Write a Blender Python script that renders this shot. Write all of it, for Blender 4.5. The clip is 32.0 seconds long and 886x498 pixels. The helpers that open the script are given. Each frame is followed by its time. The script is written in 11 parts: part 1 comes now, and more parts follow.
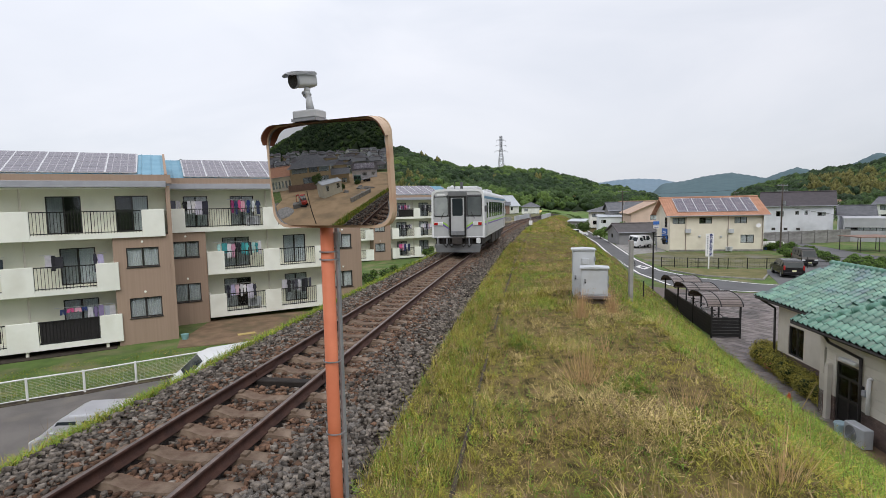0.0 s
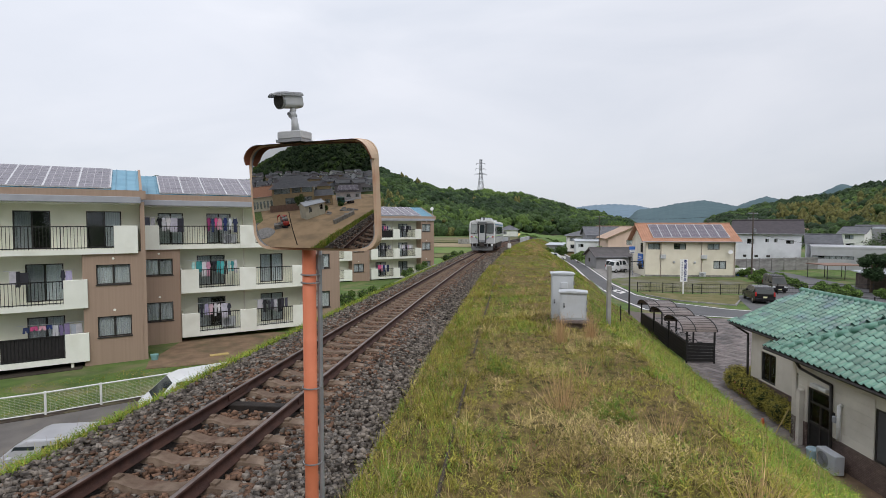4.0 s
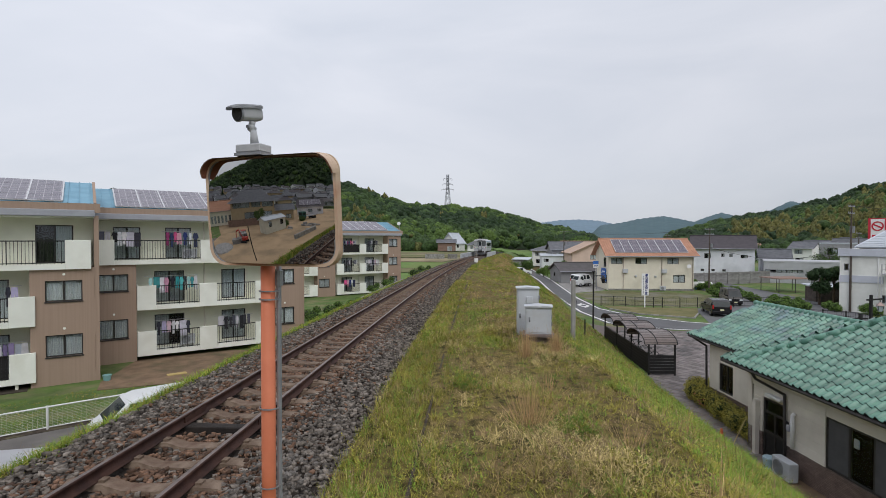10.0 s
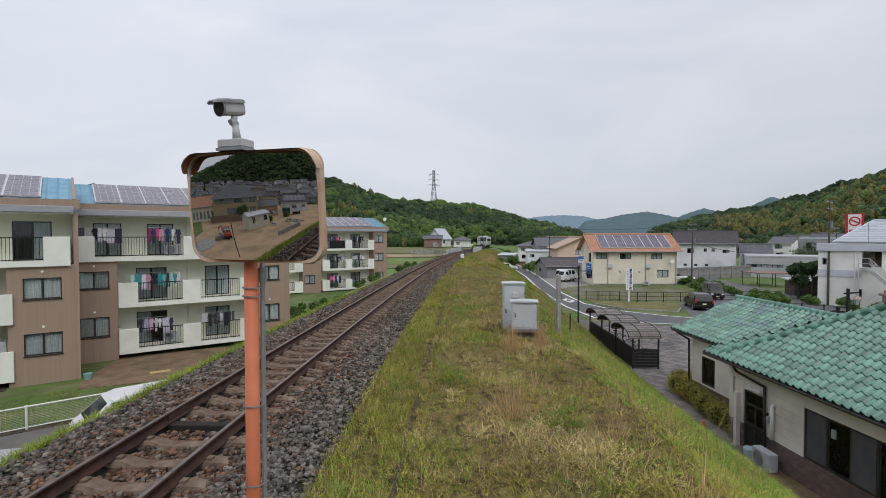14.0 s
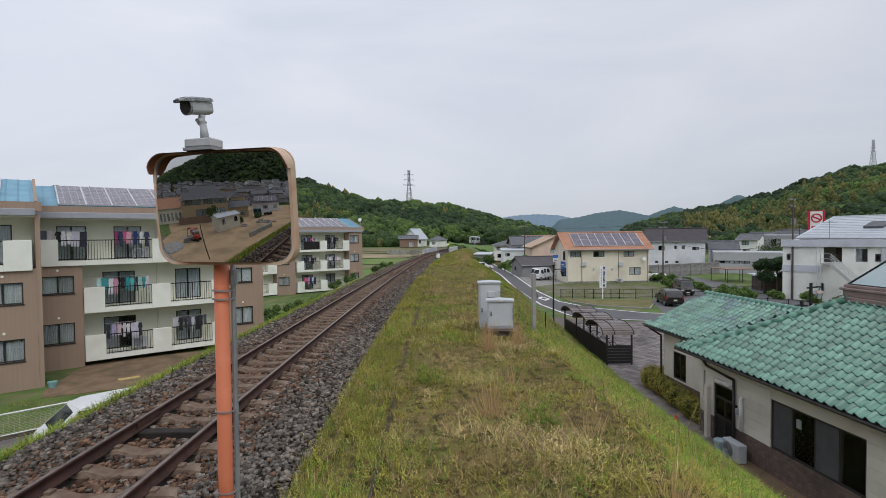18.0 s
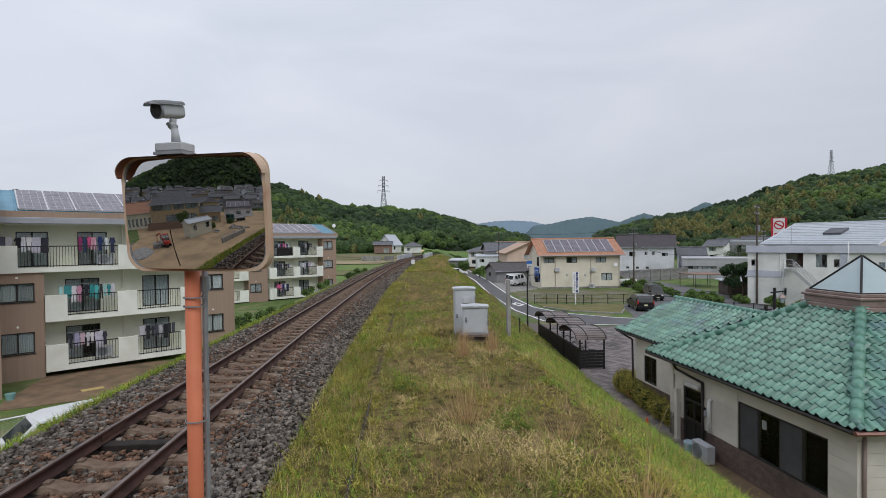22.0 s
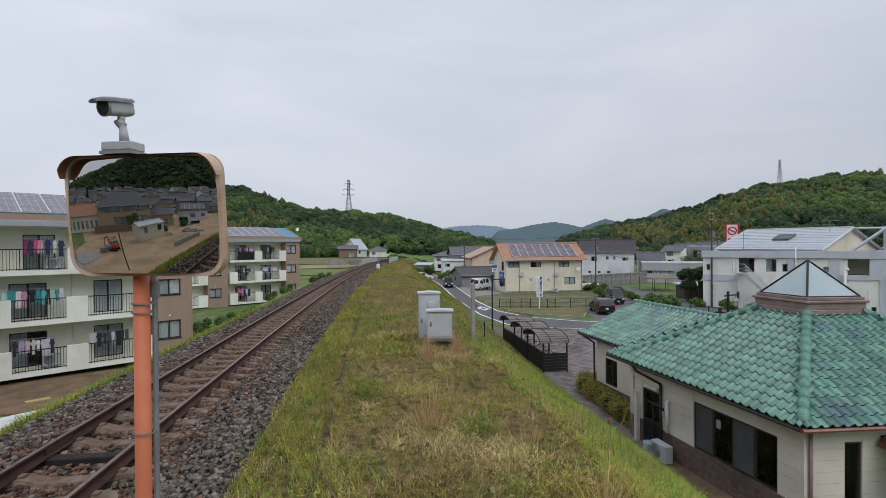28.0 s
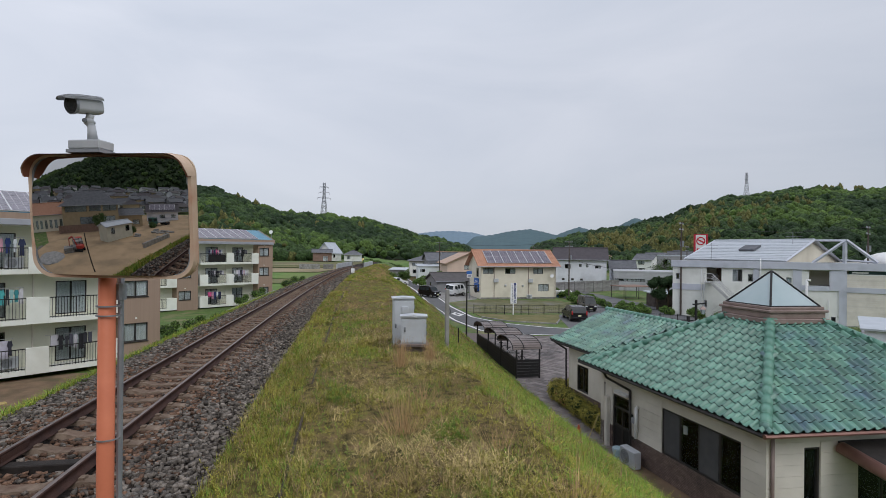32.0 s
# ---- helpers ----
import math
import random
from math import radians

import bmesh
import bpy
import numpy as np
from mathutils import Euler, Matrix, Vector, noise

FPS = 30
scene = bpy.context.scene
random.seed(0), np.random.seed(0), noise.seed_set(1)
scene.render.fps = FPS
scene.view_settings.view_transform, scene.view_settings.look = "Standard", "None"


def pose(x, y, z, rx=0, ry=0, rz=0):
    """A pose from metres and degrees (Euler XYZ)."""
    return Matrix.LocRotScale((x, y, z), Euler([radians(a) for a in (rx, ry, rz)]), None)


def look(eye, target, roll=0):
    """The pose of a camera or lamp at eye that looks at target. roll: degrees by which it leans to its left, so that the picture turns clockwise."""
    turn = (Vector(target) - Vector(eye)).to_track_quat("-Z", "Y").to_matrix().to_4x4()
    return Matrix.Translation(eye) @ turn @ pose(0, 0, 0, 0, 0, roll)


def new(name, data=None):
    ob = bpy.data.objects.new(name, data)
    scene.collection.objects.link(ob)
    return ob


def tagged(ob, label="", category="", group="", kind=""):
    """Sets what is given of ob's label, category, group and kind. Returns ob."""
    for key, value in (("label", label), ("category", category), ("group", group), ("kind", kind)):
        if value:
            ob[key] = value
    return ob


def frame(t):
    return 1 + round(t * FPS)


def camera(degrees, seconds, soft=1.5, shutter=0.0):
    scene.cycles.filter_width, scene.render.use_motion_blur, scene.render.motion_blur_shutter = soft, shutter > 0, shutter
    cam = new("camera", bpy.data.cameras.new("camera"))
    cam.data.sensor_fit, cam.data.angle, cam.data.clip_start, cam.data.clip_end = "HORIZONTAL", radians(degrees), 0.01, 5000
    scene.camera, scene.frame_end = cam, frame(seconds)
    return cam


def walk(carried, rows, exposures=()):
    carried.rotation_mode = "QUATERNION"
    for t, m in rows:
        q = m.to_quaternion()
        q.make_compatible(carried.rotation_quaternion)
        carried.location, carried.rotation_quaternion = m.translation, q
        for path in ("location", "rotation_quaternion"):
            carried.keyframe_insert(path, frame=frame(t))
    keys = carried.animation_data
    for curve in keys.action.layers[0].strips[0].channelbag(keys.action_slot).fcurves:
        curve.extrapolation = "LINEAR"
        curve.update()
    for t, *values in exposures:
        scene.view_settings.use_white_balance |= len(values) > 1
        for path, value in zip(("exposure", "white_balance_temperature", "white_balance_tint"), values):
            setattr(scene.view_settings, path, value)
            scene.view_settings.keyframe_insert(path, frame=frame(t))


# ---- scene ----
# metres; x to the right of the line, y along it, z = 0 on the rail heads
cam = camera(81.2, 32.0, soft=0.5)
PATH = [
    (0, (3.802, -0.058, 2.625), (2.148, 9.763, 1.731), -1.09),
    (0.5, (3.803, -0.052, 2.632), (2.233, 9.785, 1.759), -0.86),
    (1, (3.798, -0.049, 2.633), (2.299, 9.805, 1.822), -0.53),
    (1.5, (3.793, -0.044, 2.635), (2.337, 9.823, 1.913), -0.15),
    (2, (3.787, -0.036, 2.639), (2.374, 9.841, 1.977), 0.01),
    (2.5, (3.783, -0.040, 2.638), (2.396, 9.844, 2.015), -0.04),
    (3, (3.774, -0.035, 2.641), (2.444, 9.857, 2.023), -0.02),
    (3.5, (3.763, -0.026, 2.643), (2.498, 9.879, 2.094), -0.06),
    (5.5, (3.757, -0.022, 2.643), (2.523, 9.893, 2.232), 0.04),
    (6, (3.759, -0.013, 2.645), (2.559, 9.907, 2.262), -0.00),
    (6.5, (3.761, -0.005, 2.646), (2.617, 9.924, 2.312), -0.00),
    (7, (3.765, -0.008, 2.646), (2.682, 9.929, 2.362), -0.05),
    (7.5, (3.768, -0.021, 2.645), (2.724, 9.921, 2.378), -0.02),
    (8, (3.770, -0.021, 2.647), (2.783, 9.927, 2.395), 0.11),
    (8.5, (3.772, -0.016, 2.646), (2.870, 9.941, 2.412), 0.16),
    (9, (3.780, -0.012, 2.643), (2.977, 9.954, 2.442), 0.11),
    (9.5, (3.780, -0.002, 2.647), (3.086, 9.971, 2.449), 0.16),
    (10, (3.784, -0.002, 2.646), (3.165, 9.977, 2.448), 0.08),
    (10.5, (3.784, -0.006, 2.646), (3.224, 9.976, 2.431), 0.08),
    (11, (3.784, -0.004, 2.646), (3.248, 9.979, 2.400), 0.09),
    (11.5, (3.788, -0.004, 2.646), (3.264, 9.979, 2.379), 0.07),
    (12, (3.790, -0.001, 2.645), (3.306, 9.984, 2.370), 0.03),
    (12.5, (3.788, -0.001, 2.641), (3.351, 9.986, 2.378), -0.01),
    (13, (3.789, 0.000, 2.643), (3.392, 9.989, 2.378), 0.02),
    (13.5, (3.789, -0.002, 2.644), (3.413, 9.988, 2.375), 0.04),
    (14, (3.791, -0.000, 2.646), (3.438, 9.990, 2.366), -0.04),
    (14.5, (3.791, 0.001, 2.645), (3.467, 9.992, 2.357), -0.22),
    (16.5, (3.797, 0.006, 2.643), (3.717, 10.001, 2.338), -0.18),
    (17, (3.795, 0.010, 2.644), (3.748, 10.005, 2.334), -0.27),
    (17.5, (3.797, 0.008, 2.645), (3.828, 10.003, 2.340), -0.49),
    (18, (3.799, 0.012, 2.645), (3.912, 10.007, 2.360), -0.57),
    (18.5, (3.800, 0.009, 2.645), (3.997, 10.003, 2.391), -0.74),
    (19, (3.802, 0.010, 2.645), (4.060, 10.004, 2.423), -0.70),
    (19.5, (3.802, 0.015, 2.647), (4.122, 10.007, 2.439), -0.63),
    (20, (3.804, 0.011, 2.648), (4.183, 10.002, 2.444), -0.67),
    (20.5, (3.795, 0.012, 2.647), (4.238, 10.000, 2.440), -0.67),
    (21, (3.790, 0.012, 2.646), (4.279, 9.998, 2.440), -0.71),
    (21.5, (3.792, 0.006, 2.643), (4.336, 9.989, 2.453), -0.70),
    (22, (3.791, 0.005, 2.645), (4.394, 9.985, 2.473), -0.54),
    (22.5, (3.787, 0.004, 2.646), (4.474, 9.979, 2.476), -0.30),
    (23, (3.788, -0.001, 2.645), (4.544, 9.968, 2.473), -0.04),
    (23.5, (3.783, 0.005, 2.648), (4.617, 9.968, 2.472), 0.05),
    (24, (3.793, 0.001, 2.645), (4.667, 9.962, 2.518), 0.02),
    (24.5, (3.792, 0.008, 2.645), (4.713, 9.965, 2.530), 0.06),
    (25, (3.793, 0.010, 2.646), (4.809, 9.958, 2.543), 0.10),
    (25.5, (3.799, 0.012, 2.645), (4.863, 9.954, 2.520), 0.04),
    (27.5, (3.816, 0.017, 2.644), (5.041, 9.941, 2.534), -0.34),
    (28, (3.819, 0.024, 2.644), (5.082, 9.943, 2.552), -0.35),
    (28.5, (3.821, 0.021, 2.645), (5.125, 9.935, 2.560), -0.41),
    (29, (3.822, 0.023, 2.644), (5.173, 9.931, 2.547), -0.38),
    (29.5, (3.822, 0.022, 2.648), (5.240, 9.921, 2.558), -0.25),
    (30, (3.829, 0.015, 2.647), (5.326, 9.902, 2.572), -0.00),
    (30.5, (3.826, 0.017, 2.648), (5.414, 9.890, 2.585), 0.31),
    (31, (3.826, 0.009, 2.647), (5.481, 9.871, 2.605), 0.49),
    (31.5, (3.824, 0.009, 2.649), (5.530, 9.862, 2.634), 0.56),
    (32, (3.824, 0.007, 2.650), (5.556, 9.856, 2.663), 0.59),
]
walk(cam, [(t, look(eye, target, roll)) for t, eye, target, roll in PATH], exposures=[(0, 0.05, 6550, 10), (3, -0.01, 6520, 10), (6, -0.12, 6480, 10), (9, -0.18, 6450, 10), (13, -0.2, 6420, 10), (20, -0.24, 6350, 10), (32, -0.3, 6260, 10)])

# ---- sky and sun: a bright overcast day, brighter towards the zenith ----
world = bpy.data.worlds.new("overcast_sky")
scene.world = world
world.use_nodes = True
wn, wl = world.node_tree.nodes, world.node_tree.links
wn.clear()
w_out = wn.new("ShaderNodeOutputWorld")
w_bg = wn.new("ShaderNodeBackground")
w_tc = wn.new("ShaderNodeTexCoord")
w_map = wn.new("ShaderNodeMapping")
w_map.inputs["Scale"].default_value = (1.0, 1.0, 3.2)
w_noise = wn.new("ShaderNodeTexNoise")
w_noise.inputs["Scale"].default_value = 1.7
w_noise.inputs["Detail"].default_value = 5.0
w_noise.inputs["Roughness"].default_value = 0.5
w_noise.inputs["Distortion"].default_value = 0.6
w_ramp = wn.new("ShaderNodeValToRGB")
w_ramp.color_ramp.elements[0].position, w_ramp.color_ramp.elements[0].color = 0.28, (0.635, 0.67, 0.745, 1)
w_ramp.color_ramp.elements[1].position, w_ramp.color_ramp.elements[1].color = 0.68, (0.785, 0.80, 0.86, 1)
w_sep = wn.new("ShaderNodeSeparateXYZ")
w_hi = wn.new("ShaderNodeMapRange")
w_hi.inputs["From Min"].default_value, w_hi.inputs["From Max"].default_value = 0.0, 1.0
w_hi.inputs["To Min"].default_value, w_hi.inputs["To Max"].default_value = 0.92, 1.5
w_mul = wn.new("ShaderNodeMix")
w_mul.data_type, w_mul.blend_type = "RGBA", "MULTIPLY"
w_mul.inputs["Factor"].default_value = 1.0
w_sky = wn.new("ShaderNodeTexSky")
w_sky.sky_type, w_sky.sun_disc = "NISHITA", False
w_sky.sun_elevation, w_sky.sun_rotation = radians(48), radians(160)
w_mixsky = wn.new("ShaderNodeMix")
w_mixsky.data_type, w_mixsky.blend_type = "RGBA", "ADD"
w_mixsky.inputs["Factor"].default_value = 0.012
wl.new(w_tc.outputs["Generated"], w_map.inputs["Vector"])
wl.new(w_map.outputs["Vector"], w_noise.inputs["Vector"])
wl.new(w_noise.outputs["Fac"], w_ramp.inputs["Fac"])
wl.new(w_tc.outputs["Generated"], w_sep.inputs["Vector"])
wl.new(w_sep.outputs["Z"], w_hi.inputs["Value"])
wl.new(w_ramp.outputs["Color"], w_mul.inputs["A"])
wl.new(w_hi.outputs["Result"], w_mul.inputs["B"])
# the cloud cover is a little thinner towards the west
w_side = wn.new("ShaderNodeMapRange")
w_side.inputs["From Min"].default_value, w_side.inputs["From Max"].default_value = -0.6, 0.7
w_side.inputs["To Min"].default_value, w_side.inputs["To Max"].default_value = 1.04, 0.89
w_tilt = wn.new("ShaderNodeMix")
w_tilt.data_type, w_tilt.blend_type = "RGBA", "MULTIPLY"
w_tilt.inputs["Factor"].default_value = 1.0
wl.new(w_sep.outputs["X"], w_side.inputs["Value"])
wl.new(w_mul.outputs["Result"], w_tilt.inputs["A"])
wl.new(w_side.outputs["Result"], w_tilt.inputs["B"])
wl.new(w_tilt.outputs["Result"], w_mixsky.inputs["A"])
wl.new(w_sky.outputs["Color"], w_mixsky.inputs["B"])
wl.new(w_mixsky.outputs["Result"], w_bg.inputs["Color"])
w_bg.inputs["Strength"].default_value = 1.0
wl.new(w_bg.outputs["Background"], w_out.inputs["Surface"])

sun_data = bpy.data.lights.new("sun", "SUN")
sun_data.energy, sun_data.angle, sun_data.color = 1.35, radians(40), (1.0, 0.97, 0.92)
sun = new("sun", sun_data)
sun.matrix_world = look((22, -60, 70), (0, 0, 0))

# ---- materials ----
def mat(name, a, b=None, scale=4.0, rough=0.8, bump=0.15, grain=60.0, metal=0.0, spread=0.12, island=False, spec=0.3, stain=None, stain_scale=0.7, stretch=(1, 1, 1), coords="Object", far=None):
    """A surface: two colours mixed by coarse noise, shaded by fine grain and by a value of its own for each object."""
    m = bpy.data.materials.new(name)
    m.use_nodes = True
    n, l = m.node_tree.nodes, m.node_tree.links
    bsdf = n["Principled BSDF"]
    bsdf.inputs["Roughness"].default_value = rough
    bsdf.inputs["Metallic"].default_value = metal
    bsdf.inputs["Specular IOR Level"].default_value = spec
    tc = n.new("ShaderNodeTexCoord")
    mp = n.new("ShaderNodeMapping")
    mp.inputs["Scale"].default_value = stretch
    l.new(tc.outputs[coords], mp.inputs["Vector"])
    no = n.new("ShaderNodeTexNoise")
    no.inputs["Scale"].default_value, no.inputs["Detail"].default_value = scale, 5.0
    l.new(mp.outputs["Vector"], no.inputs["Vector"])
    fine = n.new("ShaderNodeTexNoise")
    fine.inputs["Scale"].default_value, fine.inputs["Detail"].default_value = grain, 3.0
    l.new(mp.outputs["Vector"], fine.inputs["Vector"])
    b = b or tuple(min(1, c * 0.8) for c in a)
    mx = n.new("ShaderNodeMix")
    mx.data_type = "RGBA"
    mx.inputs["A"].default_value, mx.inputs["B"].default_value = (*b, 1), (*a, 1)
    ramp = n.new("ShaderNodeMapRange")
    ramp.inputs["From Min"].default_value, ramp.inputs["From Max"].default_value = 0.35, 0.62
    l.new(no.outputs["Fac"], ramp.inputs["Value"])
    l.new(ramp.outputs["Result"], mx.inputs["Factor"])
    col = mx.outputs["Result"]
    if stain:
        st = n.new("ShaderNodeTexNoise")
        st.inputs["Scale"].default_value, st.inputs["Detail"].default_value = stain_scale, 8.0
        l.new(mp.outputs["Vector"], st.inputs["Vector"])
        sr = n.new("ShaderNodeMapRange")
        sr.inputs["From Min"].default_value, sr.inputs["From Max"].default_value = 0.5, 0.7
        l.new(st.outputs["Fac"], sr.inputs["Value"])
        sm = n.new("ShaderNodeMix")
        sm.data_type = "RGBA"
        sm.inputs["B"].default_value = (*stain, 1)
        l.new(sr.outputs["Result"], sm.inputs["Factor"])
        l.new(col, sm.inputs["A"])
        col = sm.outputs["Result"]
    # grain and the object's own shade
    val = n.new("ShaderNodeMath")
    val.operation = "MULTIPLY_ADD"
    val.inputs[1].default_value, val.inputs[2].default_value = 0.5 * spread * 2, 1 - 0.5 * spread
    l.new(fine.outputs["Fac"], val.inputs[0])
    own = n.new("ShaderNodeNewGeometry" if island else "ShaderNodeObjectInfo")
    own_v = n.new("ShaderNodeMath")
    own_v.operation = "MULTIPLY_ADD"
    own_v.inputs[1].default_value, own_v.inputs[2].default_value = spread * 2, 1 - spread
    l.new(own.outputs["Random Per Island" if island else "Random"], own_v.inputs[0])
    both = n.new("ShaderNodeMath")
    both.operation = "MULTIPLY"
    l.new(val.outputs[0], both.inputs[0])
    l.new(own_v.outputs[0], both.inputs[1])
    hs = n.new("ShaderNodeHueSaturation")
    l.new(both.outputs[0], hs.inputs["Value"])
    l.new(col, hs.inputs["Color"])
    l.new(hs.outputs["Color"], bsdf.inputs["Base Color"])
    if bump:
        bp = n.new("ShaderNodeBump")
        bp.inputs["Strength"].default_value, bp.inputs["Distance"].default_value = bump, 0.02
        l.new(fine.outputs["Fac"], bp.inputs["Height"])
        l.new(bp.outputs["Normal"], bsdf.inputs["Normal"])
    return m


def glass_mat(name, tint, rough=0.04, dark=0.7):
    """Window glass: a thin clear pane mixed with its own reflection."""
    m = bpy.data.materials.new(name)
    m.use_nodes = True
    n, l = m.node_tree.nodes, m.node_tree.links
    n.clear()
    out = n.new("ShaderNodeOutputMaterial")
    tr = n.new("ShaderNodeBsdfTransparent")
    tr.inputs["Color"].default_value = (*tint, 1)
    gl = n.new("ShaderNodeBsdfGlossy")
    gl.inputs["Roughness"].default_value = rough
    gl.inputs["Color"].default_value = (0.9, 0.95, 1, 1)
    fr = n.new("ShaderNodeFresnel")
    fr.inputs["IOR"].default_value = 1.5
    mi = n.new("ShaderNodeMixShader")
    l.new(fr.outputs["Fac"], mi.inputs["Fac"])
    l.new(tr.outputs["BSDF"], mi.inputs[1])
    l.new(gl.outputs["BSDF"], mi.inputs[2])
    l.new(mi.outputs["Shader"], out.inputs["Surface"])
    return m


M = {}
M["soil"] = mat("soil", (0.25, 0.168, 0.108), (0.165, 0.112, 0.072), 1.4, 0.95, 0.7, 30, stain=(0.13, 0.105, 0.06), stain_scale=0.8)
M["turf"] = mat("turf", (0.15, 0.118, 0.045), (0.045, 0.038, 0.017), 6, 0.95, 1.0, 70, spread=0.6, stain=(0.17, 0.115, 0.062), stain_scale=2.6, spec=0.05)
# soil darkened to carry the shade under the balconies
M["void_soil"] = mat("dark_void_soil", (0.06, 0.048, 0.036), (0.035, 0.028, 0.022), 2.2, 0.95, 0.6, 30)
M["field"] = mat("field", (0.10, 0.15, 0.042), (0.075, 0.115, 0.032), 0.05, 0.95, 0.4, 6, stain=(0.22, 0.17, 0.10), stain_scale=0.03)
M["lawn"] = mat("lawn", (0.095, 0.148, 0.036), (0.056, 0.095, 0.024), 0.9, 0.95, 0.8, 30, spread=0.3, stain=(0.17, 0.155, 0.08), stain_scale=0.5)
M["dry_lawn"] = mat("dry_mown_grass", (0.205, 0.185, 0.075), (0.15, 0.15, 0.055), 1.1, 0.95, 0.7, 30, spread=0.25, stain=(0.26, 0.215, 0.115), stain_scale=0.8)
M["asphalt"] = mat("asphalt", (0.145, 0.145, 0.152), (0.115, 0.115, 0.12), 0.5, 0.9, 0.25, 120, stain=(0.13, 0.13, 0.13), stain_scale=0.25)
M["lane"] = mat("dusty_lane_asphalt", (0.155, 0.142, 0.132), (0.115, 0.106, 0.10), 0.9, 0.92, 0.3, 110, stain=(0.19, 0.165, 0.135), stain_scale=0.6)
M["concrete"] = mat("concrete", (0.31, 0.30, 0.285), (0.22, 0.21, 0.20), 2.5, 0.9, 0.2, 50, stain=(0.17, 0.16, 0.145), stain_scale=1.3)
M["sleeper"] = mat("sleeper_concrete", (0.235, 0.175, 0.13), (0.13, 0.09, 0.064), 5, 0.95, 0.5, 45, stain=(0.11, 0.066, 0.046), stain_scale=3)
M["tie_wood"] = mat("old_timber", (0.035, 0.028, 0.024), (0.02, 0.016, 0.014), 6, 0.9, 0.4, 40)
M["rail"] = mat("rusty_rail", (0.075, 0.036, 0.026), (0.042, 0.021, 0.017), 5, 0.75, 0.25, 60, metal=0.15)
M["railhead"] = mat("worn_rail_head", (0.22, 0.175, 0.155), (0.15, 0.115, 0.10), 6, 0.42, 0.05, 80, metal=0.9)
M["stone"] = mat("ballast_stone", (0.215, 0.185, 0.157), (0.045, 0.037, 0.031), 9, 0.92, 0.35, 70, spread=0.5, island=True)
M["stone_rust"] = mat("rusty_ballast", (0.185, 0.108, 0.07), (0.07, 0.04, 0.027), 7, 0.92, 0.35, 70, spread=0.5, island=True)
# near black: shade in the gaps between stones is put into this colour
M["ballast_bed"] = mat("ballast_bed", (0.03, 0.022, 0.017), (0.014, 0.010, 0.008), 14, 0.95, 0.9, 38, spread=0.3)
M["white_wall"] = mat("white_render", (0.82, 0.825, 0.79), (0.77, 0.775, 0.74), 1.1, 0.85, 0.08, 80, spread=0.04, stain=(0.67, 0.67, 0.63), stain_scale=0.5)
M["apt_wall"] = mat("cream_apartment_render", (0.83, 0.83, 0.71), (0.78, 0.78, 0.66), 1.1, 0.85, 0.08, 80, spread=0.04, stain=(0.69, 0.69, 0.58), stain_scale=0.5)
M["balcony"] = mat("pale_balcony_render", (0.84, 0.85, 0.78), (0.79, 0.80, 0.73), 1.3, 0.85, 0.08, 80, spread=0.05, stain=(0.71, 0.71, 0.63), stain_scale=0.6)
M["brown_wall"] = mat("brown_render", (0.372, 0.271, 0.208), (0.338, 0.245, 0.187), 1.2, 0.9, 0.12, 60, spread=0.05, stretch=(9, 9, 0.12))
M["grey_trim"] = mat("grey_gutter", (0.36, 0.37, 0.41), (0.31, 0.32, 0.36), 2, 0.6, 0.03, 60, spread=0.05)
M["blue_roof"] = mat("blue_metal_roof", (0.16, 0.33, 0.43), (0.12, 0.27, 0.37), 1.5, 0.45, 0.05, 50, metal=0.2)


def solar_mat():
    """Dark glazed cells in a fine pale grid."""
    m = mat("solar_cells", (0.115, 0.098, 0.125), (0.09, 0.078, 0.105), 1.5, 0.22, 0.0, 50, spread=0.05, spec=0.5)
    n, l = m.node_tree.nodes, m.node_tree.links
    bsdf = n["Principled BSDF"]
    src = bsdf.inputs["Base Color"].links[0].from_socket
    br = n.new("ShaderNodeTexBrick")
    br.offset = 0.0
    br.inputs["Scale"].default_value = 1.0
    br.inputs["Brick Width"].default_value, br.inputs["Row Height"].default_value = 0.33, 0.32
    br.inputs["Mortar Size"].default_value = 0.012
    br.inputs["Mortar"].default_value = (0.33, 0.30, 0.33, 1)
    tc = n.new("ShaderNodeTexCoord")
    l.new(tc.outputs["Object"], br.inputs["Vector"])
    l.new(src, br.inputs["Color1"])
    l.new(src, br.inputs["Color2"])
    l.new(br.outputs["Color"], bsdf.inputs["Base Color"])
    return m


M["solar"] = solar_mat()
M["alu"] = mat("aluminium", (0.62, 0.62, 0.63), (0.55, 0.55, 0.56), 5, 0.45, 0.03, 60, metal=0.6, spread=0.05)
M["dark_frame"] = mat("dark_bronze_frame", (0.045, 0.04, 0.038), (0.03, 0.027, 0.026), 5, 0.5, 0.03, 60, spread=0.05)
M["black"] = mat("black_paint", (0.022, 0.021, 0.022), (0.015, 0.015, 0.015), 6, 0.5, 0.04, 60, spread=0.08)
M["glass"] = glass_mat("window_glass", (0.84, 0.87, 0.88))
# near black: the lack of light indoors is put into the colour
M["room"] = mat("unlit_room", (0.035, 0.032, 0.03), (0.022, 0.02, 0.019), 1.5, 0.9, 0.0, 20)
M["curtain"] = mat("curtain", (0.80, 0.80, 0.78), (0.62, 0.63, 0.63), 3, 0.95, 0.1, 30, stretch=(7, 7, 0.3), spread=0.3)
M["orange"] = mat("orange_paint", (0.66, 0.215, 0.115), (0.59, 0.18, 0.095), 5, 0.5, 0.04, 60, spread=0.05, stain=(0.52, 0.15, 0.07), stain_scale=2.5)
